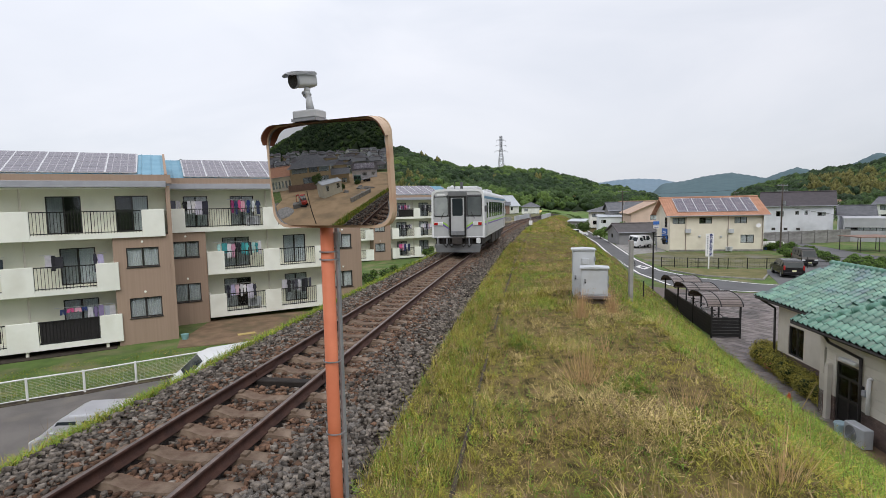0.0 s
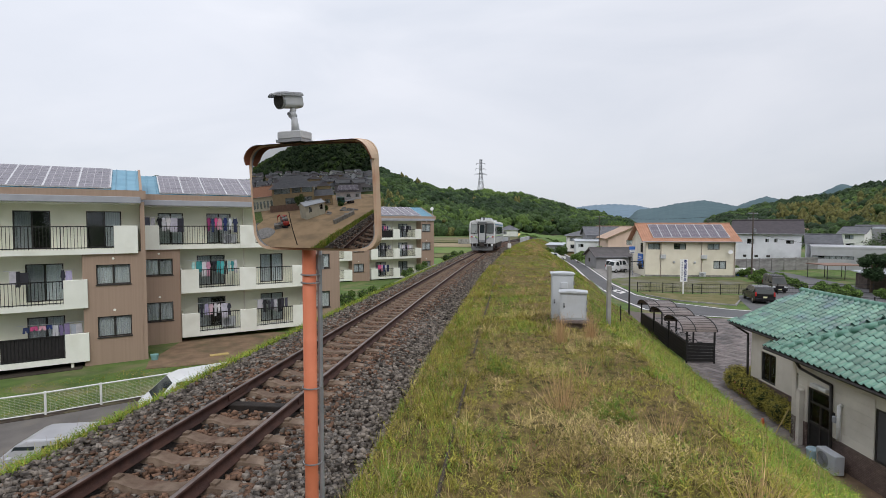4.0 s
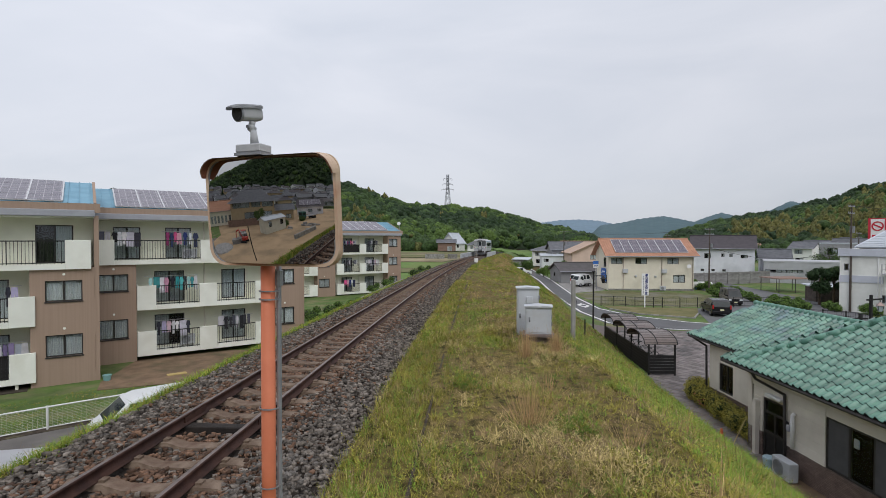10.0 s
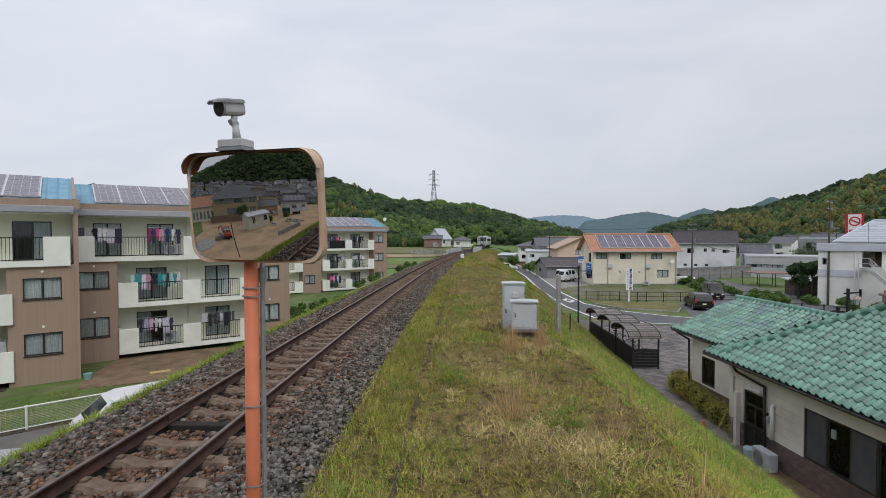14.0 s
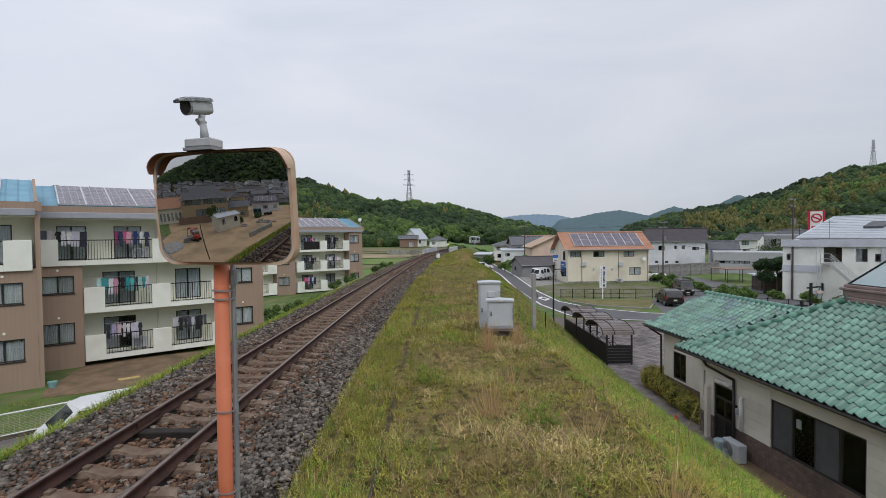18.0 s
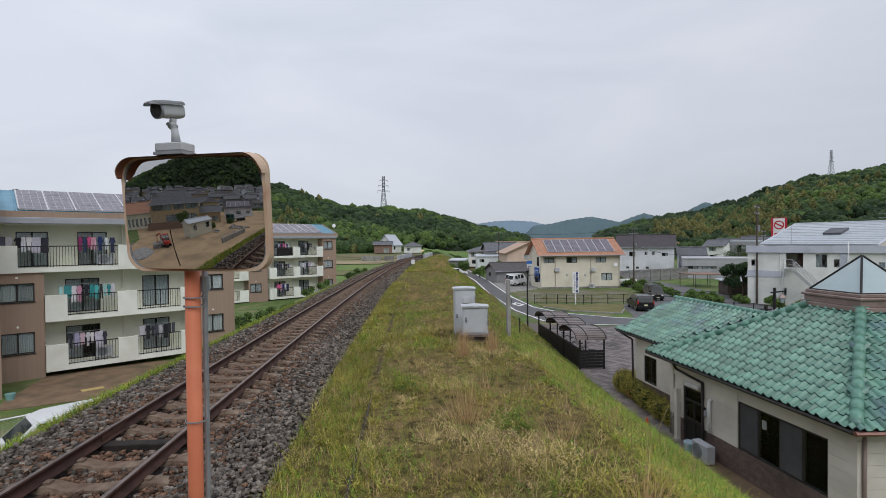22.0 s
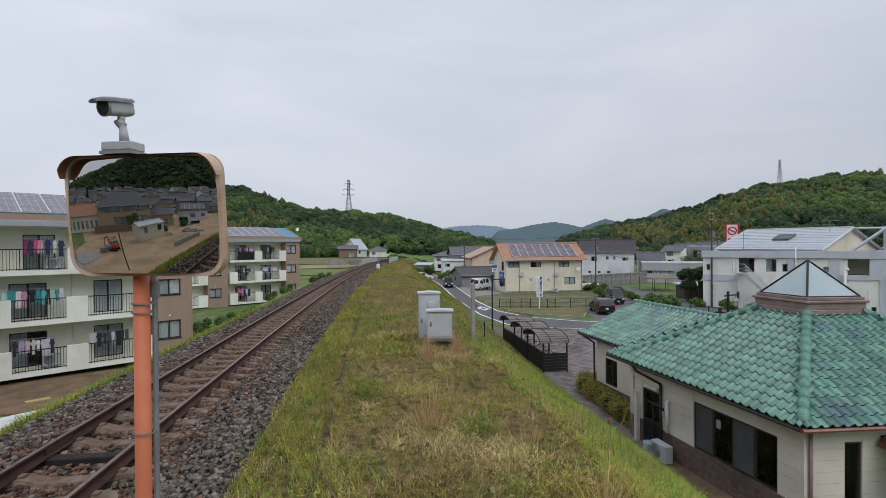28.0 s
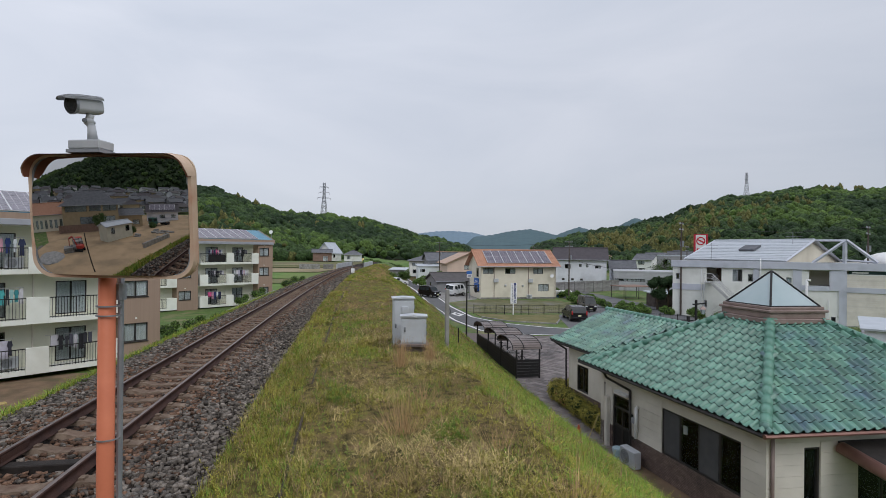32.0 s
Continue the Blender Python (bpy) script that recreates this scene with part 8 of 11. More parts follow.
def crowns_of_leaves(name, centres, radii, materials, pick, per=54, lumps=6):
    """Tree crowns seen from afar, in one mesh: rounded lumps piled into a dome, with sprays of leaves over them. Crowns of kind 1 are tall feathery bamboo."""
    n = len(centres)
    c, r = np.asarray(centres), np.asarray(radii)
    tall = np.where(pick == 1, 1.45, 1.0)
    wide = np.where(pick == 1, 0.55, 1.0)
    # lump 0 is the heart of the crown, the others sit on its shoulders
    ang = nrng.uniform(0, 6.283, (n, lumps)) + np.arange(lumps) * 6.283 / (lumps - 1)
    lift = nrng.uniform(-0.15, 0.75, (n, lumps))
    ring = np.sqrt(np.clip(1 - lift ** 2, 0.1, 1)) * 0.56
    lc = np.stack([np.cos(ang) * ring, np.sin(ang) * ring, lift * 0.75], -1)
    lc[:, 0] = 0
    lr = nrng.uniform(0.36, 0.56, (n, lumps))
    lr[:, 0] = 0.72
    scale = np.stack([r * wide, r * wide, r * tall], -1)
    v0, f0 = ICO0
    pts = lc[:, :, None, :] + v0[None, None] * (1 + 0.2 * (nrng.random((n, lumps, len(v0), 1)) - 0.5)) * lr[:, :, None, None]
    pts = pts * scale[:, None, None, :] + c[:, None, None, :]
    cf = (f0[None] + (np.arange(n * lumps) * len(v0))[:, None, None]).reshape(-1, 3)
    k = np.repeat(np.arange(n), per)
    m = len(k)
    q = nrng.integers(0, lumps, m)
    d = nrng.normal(size=(m, 3))
    d[:, 2] = np.abs(d[:, 2]) * 1.1 - 0.3
    d /= np.linalg.norm(d, axis=1)[:, None]
    p = c[k] + (lc[k, q] + d * (lr[k, q] * nrng.uniform(0.86, 1.1, m))[:, None]) * scale[k]
    nn = d + nrng.normal(0, 0.3, (m, 3)) + np.array([0, 0, 0.25])
    u = np.cross(nn, nrng.normal(size=(m, 3)))
    u /= np.linalg.norm(u, axis=1)[:, None]
    w = np.cross(nn, u)
    w /= np.linalg.norm(w, axis=1)[:, None]
    s = (r[k] * nrng.uniform(0.06, 0.13, m))[:, None]
    lv = np.stack([p - u * s, p - w * s * 0.7, p + u * s * 1.1, p + w * s * 0.8], 1).reshape(-1, 3)
    o = np.arange(m)[:, None] * 4 + n * lumps * len(v0)
    lf = np.concatenate([o + np.array([[0, 1, 2]]), o + np.array([[0, 2, 3]])])
    mi = np.concatenate([np.repeat(pick, len(f0) * lumps), pick[k], pick[k]])
    return raw_mesh(name, np.concatenate([pts.reshape(-1, 3), lv]), np.concatenate([cf, lf]), materials, True, mi)


def hill(name, label, sky, r_foot, r_ridge, z_foot, crowns, size, materials, warm=None, drop=0.55, soil="hill_soil", origin=EYE, groves=(), seen=(-27, 55)):
    """A wooded hill round the valley: sky lists (bearing, elevation) of its skyline in degrees from the station."""
    az_ = np.array([a for a, _ in sky], float)
    el_ = np.array([e for _, e in sky], float)
    A = np.linspace(az_[0], az_[-1], int((az_[-1] - az_[0]) / (0.8 if crowns else 0.12)) + 2)
    rough = 0.0 if crowns else 0.022
    S = np.array([0, 0.15, 0.3, 0.45, 0.6, 0.75, 0.88, 1.0, 1.15, 1.5, 2.2])

    def surf(a, s):
        e = np.interp(a, az_, el_) - drop + rough * (np.sin(a * 9.7) + np.sin(a * 23.1 + 1) * 0.7 + np.sin(a * 51.0 + 2) * 0.5) * np.clip(np.interp(a, az_, el_), 0, 1)
        rr = r_ridge * (1 + 0.08 * np.sin(np.radians(a) * 9))
        ff = r_foot * (1 + 0.1 * np.sin(np.radians(a) * 14 + 1))
        zr = origin[2] + rr * np.tan(np.radians(e))
        r = ff + (rr - ff) * s
        up = np.where(s <= 1, np.clip(s, 0, 1) ** 0.85, 1 - 0.75 * np.clip((s - 1) / 1.2, 0, 1))
        z = z_foot + (zr - z_foot) * up + np.where(s < 1, 1, 0.3) * (1.6 * np.sin(a * 1.7 + s * 5) + 1.2 * np.sin(a * 0.9 - s * 9)) * np.clip(s, 0, 1) * np.clip(1.2 - s, 0, 1)
        return np.stack([origin[0] + r * np.sin(np.radians(a)), origin[1] + r * np.cos(np.radians(a)), z], -1)

    AA, SS = np.meshgrid(A, S)
    v = surf(AA, SS)
    v[0, :, 2] -= 6
    n, mq = len(A), len(S)
    idx = np.arange(n * mq).reshape(mq, n)
    f = np.stack([idx[:-1, :-1], idx[:-1, 1:], idx[1:, 1:], idx[1:, :-1]], -1).reshape(-1, 4)
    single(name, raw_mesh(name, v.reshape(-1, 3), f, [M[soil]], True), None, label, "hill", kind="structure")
    if crowns:
        lo_, hi_ = max(az_[0], seen[0] - 1), min(az_[-1], seen[1] + 1)
        a = nrng.uniform(az_[0], az_[-1], crowns)
        if hi_ > lo_:
            a = np.where(nrng.random(crowns) < 0.8, nrng.uniform(lo_, hi_, crowns), a)
        s = 1.06 * nrng.random(crowns) ** 0.8
        c = surf(a, s)
        r = nrng.uniform(*size, crowns)
        c[:, 2] += r * 0.3
        # clustered tints: stands of bamboo, young leaf and dark evergreen
        patch = np.sin(c[:, 0] * 0.045 + 1.3) * np.sin(c[:, 1] * 0.038 + c[:, 2] * 0.11) + nrng.normal(0, 0.22, crowns)
        tone = np.sin(c[:, 0] * 0.034 + 2.0) * np.sin(c[:, 1] * 0.03 + c[:, 2] * 0.09 + 0.5) * 0.9 + nrng.normal(0, 0.38, crowns)
        pick = np.where(patch > (0.55 if warm is None else warm), 1, np.where(tone > 0.5, 3, np.where(tone < -0.2, 2, 0))).astype(int)
        for a0, a1, s0, s1, share in groves:
            inside = (a > a0 + nrng.normal(0, 0.8, crowns)) & (a < a1 + nrng.normal(0, 0.8, crowns)) & (s > s0 + nrng.normal(0, 0.04, crowns)) & (s < s1 + nrng.normal(0, 0.04, crowns))
            pick[inside & (nrng.random(crowns) < share)] = 1
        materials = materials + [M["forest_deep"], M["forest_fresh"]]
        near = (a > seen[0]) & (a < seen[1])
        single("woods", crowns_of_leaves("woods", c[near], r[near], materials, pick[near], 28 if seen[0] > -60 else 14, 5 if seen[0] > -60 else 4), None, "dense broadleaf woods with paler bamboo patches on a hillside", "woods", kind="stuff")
        if not near.any():
            return
        single("woods", clumps("woods", c[~near], r[~near], 0.85, 0.3, materials, base=ICO0, mat_pick=pick[~near]), None, "dense broadleaf woods on the hill's further flank", "woods", kind="stuff")
        k = crowns // 8
        a = nrng.uniform(az_[0], az_[-1], k)
        c = surf(a, 1.04 * nrng.random(k) ** 0.8)
        c[:, 2] += nrng.uniform(1.0, 3.0, k)
        single("woods", clumps("woods", c, nrng.uniform(size[0] * 0.25, size[0] * 0.6, k), 0.9, 0.35, materials, base=ICO0, mat_pick=(nrng.random(k) < 0.2).astype(int)), None, "small tree tops over hillside woods", "woods", kind="stuff")


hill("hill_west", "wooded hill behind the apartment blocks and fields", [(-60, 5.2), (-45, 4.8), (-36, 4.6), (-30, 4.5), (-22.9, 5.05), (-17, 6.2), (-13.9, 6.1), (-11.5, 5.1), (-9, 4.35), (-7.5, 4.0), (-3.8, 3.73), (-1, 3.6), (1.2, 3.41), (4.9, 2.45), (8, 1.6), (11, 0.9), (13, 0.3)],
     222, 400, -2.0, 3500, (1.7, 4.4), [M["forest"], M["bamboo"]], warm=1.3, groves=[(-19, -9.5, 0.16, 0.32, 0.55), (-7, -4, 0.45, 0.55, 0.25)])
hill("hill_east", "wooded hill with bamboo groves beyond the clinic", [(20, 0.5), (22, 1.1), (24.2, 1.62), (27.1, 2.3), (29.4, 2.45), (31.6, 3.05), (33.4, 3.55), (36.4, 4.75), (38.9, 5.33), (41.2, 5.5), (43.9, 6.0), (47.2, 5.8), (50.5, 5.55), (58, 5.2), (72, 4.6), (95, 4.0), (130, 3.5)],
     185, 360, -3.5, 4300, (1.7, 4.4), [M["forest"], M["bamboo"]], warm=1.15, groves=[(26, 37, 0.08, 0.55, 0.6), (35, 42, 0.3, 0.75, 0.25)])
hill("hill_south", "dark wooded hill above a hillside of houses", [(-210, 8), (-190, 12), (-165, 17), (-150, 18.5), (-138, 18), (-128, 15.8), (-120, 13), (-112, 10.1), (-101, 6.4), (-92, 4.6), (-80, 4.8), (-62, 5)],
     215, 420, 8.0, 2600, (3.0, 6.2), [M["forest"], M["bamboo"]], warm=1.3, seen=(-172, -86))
hill("far_hill", "mountains at the valley's end, coloured blue-green for haze", [(12, 0.2), (13.4, 1.5), (15.4, 1.75), (17, 2.1), (19.5, 2.4), (21, 2.1), (22.3, 1.75), (23.4, 2.2), (24.7, 2.65), (26.2, 2.2), (27.6, 2.1), (29, 2.9), (30.3, 3.55), (31.5, 3.2), (33, 2.9), (36, 2.2), (40, 1.8)],
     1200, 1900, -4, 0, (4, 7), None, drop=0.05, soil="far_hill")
hill("far_hill", "far mountains coloured pale blue for haze", [(2, 0.3), (5, 1.0), (7.4, 1.8), (9.2, 2.05), (11, 2.1), (13.3, 1.95), (16, 1.3), (19, 0.6)],
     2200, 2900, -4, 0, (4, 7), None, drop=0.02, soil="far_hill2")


def pylon(x, y, base, h):
    t = thing("transmission_tower", "grey lattice steel transmission tower on a wooded ridge", "transmission tower", pose(x, y, base, 0, 0, 20), group="transmission towers")
    w0, w1 = h * 0.085, h * 0.018
    lv = [0, 0.14, 0.27, 0.39, 0.5, 0.6, 0.69, 0.77, 0.84, 0.9, 0.95, 1.0]
    wd = [w0 + (w1 - w0) * min(1, q / 0.78) for q in lv]
    r = h * 0.0026
    for sx in (-1, 1):
        for sy in (-1, 1):
            lg = bmesh.new()
            for i in range(len(lv) - 1):
                tube(lg, (sx * wd[i], sy * wd[i], lv[i] * h), (sx * wd[i + 1], sy * wd[i + 1], lv[i + 1] * h), r * 1.6, n=4)
            part("leg", lg, M["galv"], t)
    br = bmesh.new()
    for i in range(len(lv) - 1):
        for a, b in (((-1, -1), (1, -1)), ((1, -1), (1, 1)), ((1, 1), (-1, 1)), ((-1, 1), (-1, -1))):
            tube(br, (a[0] * wd[i], a[1] * wd[i], lv[i] * h), (b[0] * wd[i + 1], b[1] * wd[i + 1], lv[i + 1] * h), r, n=4)
            tube(br, (b[0] * wd[i], b[1] * wd[i], lv[i] * h), (a[0] * wd[i + 1], a[1] * wd[i + 1], lv[i + 1] * h), r, n=4)
    part("bracing", br, M["galv"], t)
    for q, ww in ((0.72, 0.12), (0.82, 0.1), (0.92, 0.085)):
        arm = bmesh.new()
        for s in (-1, 1):
            tube(arm, (0, 0, q * h + h * 0.02), (s * ww * h, 0, q * h), r, n=4)
            tube(arm, (0, 0, q * h - h * 0.01), (s * ww * h, 0, q * h), r, n=4)
            tube(arm, (s * ww * h, 0, q * h), (s * ww * h, 0, q * h - h * 0.035), r * 0.8, n=4)
        part("crossarm", arm, M["galv"], t)


pylon(-18.4, 419, 12.0, 42.6)
pylon(3.8 + 470 * math.sin(radians(40.35)), 470 * math.cos(radians(40.35)), 36, 29.5)


def leaf_mesh(name, n, size, r, squash, materials, shell=0.55, droop=0.0, seed=1, blobs=None):
    """A crown of separate leaves: small bent quads scattered through rounded masses."""
    g = np.random.default_rng(seed)
    blobs = blobs or [(0, 0, 0, r)]
    pick = g.integers(0, len(blobs), n)
    bl = np.array(blobs, float)[pick]
    d = g.normal(size=(n, 3))
    d /= np.linalg.norm(d, axis=1)[:, None]
    rad = bl[:, 3] * (shell + (1 - shell) * g.random(n) ** 0.6) * g.uniform(0.88, 1.1, n)
    c = bl[:, :3] + d * rad[:, None] * np.array([1, 1, squash])
    u = g.normal(size=(n, 3))
    u /= np.linalg.norm(u, axis=1)[:, None]
    nrm = d * 0.8 + g.normal(size=(n, 3)) * 0.6
    w = np.cross(nrm, u)
    w /= np.linalg.norm(w, axis=1)[:, None] + 1e-9
    s = size * g.uniform(0.6, 1.35, (n, 1))
    p0, p1, p2, p3 = c - u * s, c + w * s * 0.45, c + u * s, c - w * s * 0.45
    v = np.stack([p0, p1, p2, p3], 1).reshape(-1, 3)
    f = np.arange(4 * n).reshape(n, 4)
    mi = (g.random(n) < 0.18).astype(int) if len(materials) > 1 else None
    return raw_mesh(name, v, f, materials, False, mi)


def shrub(m, r, squash, n, size, materials, label, category="shrub", seed=1, group="", blobs=None, name="shrub"):
    t = thing(name, label, category, m, group)
    part("foliage", leaf_mesh("foliage", n, size, r, squash, materials, seed=seed, blobs=blobs), None, t)
    # dark inner balls stand for the shade inside the foliage
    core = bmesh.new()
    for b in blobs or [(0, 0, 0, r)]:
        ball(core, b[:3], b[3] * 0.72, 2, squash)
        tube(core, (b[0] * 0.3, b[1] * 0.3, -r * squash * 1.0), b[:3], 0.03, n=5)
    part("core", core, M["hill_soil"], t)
    return t


# clipped azalea hedge at the station wall
M["leaf_russet"] = mat("russet_leaves", (0.125, 0.125, 0.04), (0.07, 0.085, 0.027), 2, 0.7, 0.2, 30, spread=0.4, island=True)
M["leaf_olive"] = mat("olive_leaves", (0.44, 0.38, 0.07), (0.29, 0.27, 0.052), 2, 0.7, 0.2, 30, spread=0.35, island=True)
hblobs = [(0.05, -0.5, -0.02, 0.46), (0.1, 0.1, 0, 0.5), (-0.05, 0.75, 0.02, 0.5), (0.1, 1.4, 0.02, 0.52), (-0.05, 2.1, 0.05, 0.52), (0.08, 2.8, 0.06, 0.54), (0.0, 3.5, 0.08, 0.54)]
hedge = shrub(pose(13.95, 19.6, -4.42, 0, 0, -1), 0.5, 0.95, 15000, 0.034, [M["leaf_olive"], M["leaf_russet"]], "rounded azalea hedge with olive and russet leaves at the station wall", "hedge", 3, blobs=hblobs, name="hedge")
ablobs = [(0, 0, 0, 0.56), (0.45, 0.5, 0.06, 0.58), (-0.1, 0.75, 0.0, 0.52), (0.75, 1.1, 0.05, 0.56), (0.2, 1.35, 0.05, 0.55)]
shrub(pose(14.05, 23.6, -4.36), 0.55, 0.92, 14000, 0.034, [M["leaf_olive"], M["leaf_warm"]], "clipped azalea bush with yellow-olive leaves beside the paving", "shrub", 20, "azalea bushes", blobs=ablobs)
gfl = np.random.default_rng(27)
fl_p = []
for k_ in range(10):
    a_, q_ = gfl.uniform(0, 6.28), abs(gfl.normal(0, 0.28))
    fl_p.append((13.62 + q_ * math.cos(a_) * 0.35, 23.3 + q_ * math.sin(a_) * 1.3, -4.35 + gfl.uniform(-0.22, 0.2)))
M["azalea_pink"] = mat("azalea_blossom", (0.50, 0.07, 0.13), (0.42, 0.05, 0.10), 4, 0.7, 0.0, 40, spread=0.15, island=True)
blo = bmesh.new()
for p_ in fl_p:
    ball(blo, p_, 0.035, 1, 0.8)
ob_ = single("azalea_blossom", blo, M["azalea_pink"], "deep pink azalea blossoms on a clipped bush", "flowers", kind="stuff")


def tree(m, h, r, label, seed=1, n=3500, materials=None, size=0.13, group="", name="tree", trunk=0.12):
    g = random.Random(seed)
    t = thing(name, label, "tree", m, group)
    tr = bmesh.new()
    top = Vector((g.uniform(-0.2, 0.2), g.uniform(-0.2, 0.2), h * 0.75))
    tube(tr, (0, 0, -0.3), top * 0.5, trunk, trunk * 0.75, n=8)
    tube(tr, top * 0.5, top, trunk * 0.75, trunk * 0.3, n=8)
    blobs = []
    for i in range(8):
        a = i * 2.4 + g.uniform(0, 0.6)
        z = h * g.uniform(0.45, 0.95)
        q = r * g.uniform(0.35, 0.8) * (1.15 - 0.5 * z / h)
        c = (q * math.cos(a), q * math.sin(a), z)
        tube(tr, top * (0.35 + 0.06 * i), c, trunk * 0.35, trunk * 0.12, n=6)
        blobs.append((*c, r * g.uniform(0.38, 0.6)))
    part("trunk", tr, M["bark"], t)
    part("crown", leaf_mesh("crown", n, size, r, 0.8, materials or [M["leaf"], M["leaf_warm"]], shell=0.35, seed=seed, blobs=blobs), None, t)
    return t


M["pine"] = mat("pine_needles", (0.04, 0.075, 0.028), (0.028, 0.055, 0.02), 2, 0.8, 0.2, 30, spread=0.35, island=True)
M["leaf_fresh"] = mat("fresh_leaves", (0.13, 0.21, 0.045), (0.09, 0.16, 0.03), 2, 0.7, 0.2, 30, spread=0.35, island=True)
tree(pose(42.7, 60.9, G), 4.0, 1.4, "clipped dark pine beside the clinic", 4, 5500, [M["pine"], M["pine"]], 0.12, trunk=0.16)
tree(pose(45.2, 62.3, G), 4.1, 1.25, "dark garden evergreen beside the clinic", 5, 5500, [M["pine"], M["leaf"]], 0.12, trunk=0.16)
for i, (x, y, r) in enumerate(((35.0, 69.0, 1.5), (37.5, 68.0, 1.6), (36.8, 63.4, 1.3), (38.9, 62.2, 1.2), (40.8, 55.8, 1.2), (44.0, 50.5, 1.1), (42.6, 53.0, 1.3), (36.6, 78.6, 1.7), (37.5, 76.4, 1.6), (38.0, 74.0, 1.6), (38.6, 71.6, 1.3), (35.6, 56.2, 1.7), (37.0, 56.6, 1.6), (38.4, 57.0, 1.4))):
    r *= 0.75
    bl_ = [(0, 0, 0, r * 0.62), (r * 0.6, 0.2, -r * 0.15, r * 0.5), (-r * 0.5, 0.4, r * 0.12, r * 0.48), (0.1, -r * 0.6, -r * 0.1, r * 0.45), (-0.2, r * 0.3, r * 0.4, r * 0.36)]
    shrub(pose(x, y, G + r * 0.5), r, 0.8, 2200, 0.085, [M["leaf_fresh"], M["leaf"] if i % 3 else M["leaf_fresh"]], "loose green shrub beside the car park", "shrub", 40 + i, "car park shrubs", bl_)
for i, (x, y, z, r) in enumerate(((-8.2, 43.5, -3.7, 1.3), (-9.8, 42.6, -3.9, 1.1), (-7.0, 46.0, -3.4, 1.0), (-9.2, 66.5, -4.0, 1.2), (-7.7, 69.0, -3.4, 1.3), (-4.4, 75.5, -2.6, 1.8), (-3.6, 79, -2.4, 1.3))):
    bl_ = [(0, 0, 0, r * 0.6), (r * 0.6, 0.3, -r * 0.2, r * 0.45), (-r * 0.5, 0.4, r * 0.1, r * 0.45), (0.1, -r * 0.5, -r * 0.1, r * 0.4), (0.2, r * 0.3, r * 0.45, r * 0.33)]
    shrub(pose(x, y, z), r, 0.9, 2400, 0.07, [M["leaf_fresh"], M["leaf"]], "ragged green bush at the foot of the bank", "shrub", 60 + i, "bank bushes", bl_)
# garden trees between the far houses
for i, (x, y, h, r) in enumerate(((20.0, 98, 3.0, 1.6), (14.6, 108, 2.6, 1.5), (17.2, 102, 1.8, 1.4), (30.2, 120, 5, 2.4), (55, 128, 6, 3), (66, 120, 6, 3), (12.5, 112, 2.2, 1.5), (72, 104, 6, 3), (84, 102, 6.5, 3.2), (94, 104, 7, 3.4), (48, 135, 7, 3.5), (25, 150, 8, 4), (36, 160, 8, 4))):
    tree(pose(x, y, G), h, r, "leafy garden tree between houses", 80 + i, 1800, [M["leaf"] if i % 2 else M["leaf_fresh"], M["leaf"]], 0.16, "garden trees")
# trees where the line leaves the valley floor
n = 320
ty = nrng.uniform(268, 350, n)
side = nrng.random(n)
tx = xt(ty) + np.where(side < 0.45, nrng.uniform(-26, -6, n), nrng.uniform(7, 30, n))
tc = np.stack([tx, ty, land(tx, ty) + nrng.uniform(0.5, 3.0, n)], -1)
single("woods", clumps("woods", tc, nrng.uniform(1.6, 3.6, n), 0.9, 0.3, [M["forest"], M["bamboo"]], mat_pick=(nrng.random(n) < 0.15).astype(int)), None, "trees crowding the far end of the line", "woods", kind="stuff")
n = 900
ty = nrng.uniform(140, 215, n)
tx = nrng.uniform(-90, -10, n)
tc = np.stack([tx, 205 + nrng.uniform(0, 14, n), land(tx, ty) + nrng.uniform(0.0, 2.5, n)], -1)
single("woods", clumps("woods", tc, nrng.uniform(1.2, 3.0, n), 0.9, 0.3, [M["forest"], M["bamboo"]], mat_pick=(nrng.random(n) < 0.2).astype(int)), None, "hedges and scrub along the hill foot", "woods", kind="stuff")


for i in range(16):
    b_, d_ = radians(1.4 + 5.8 * ((i * 0.618) % 1.0)), 158 + 24 * ((i * 0.37) % 1.0)
    shrub(pose(3.8 + d_ * math.sin(b_), d_ * math.cos(b_), -4.9 + (d_ - 156) * 0.13), 1.2 + 0.5 * ((i * 0.73) % 1.0), 0.8, 420, 0.4, [M["leaf"], M["leaf_fresh"]], "rounded green bush on a grassy slope", "shrub", 400 + i, "slope bushes")


def patchy(x, y, s=1.0, seed=0.0):
    """Smooth uneven patches over the ground, about -1 to 1."""
    a = np.sin(x * 0.9 * s + 1.7 * np.sin(y * 0.53 * s + seed) + seed) * np.sin(y * 0.71 * s - 1.3 * np.sin(x * 0.61 * s + 2 * seed))
    b = np.sin(x * 2.3 * s - y * 1.1 * s + 3 * seed) * np.sin(y * 2.0 * s + x * 0.7 * s + seed)
    return 0.65 * a + 0.45 * b


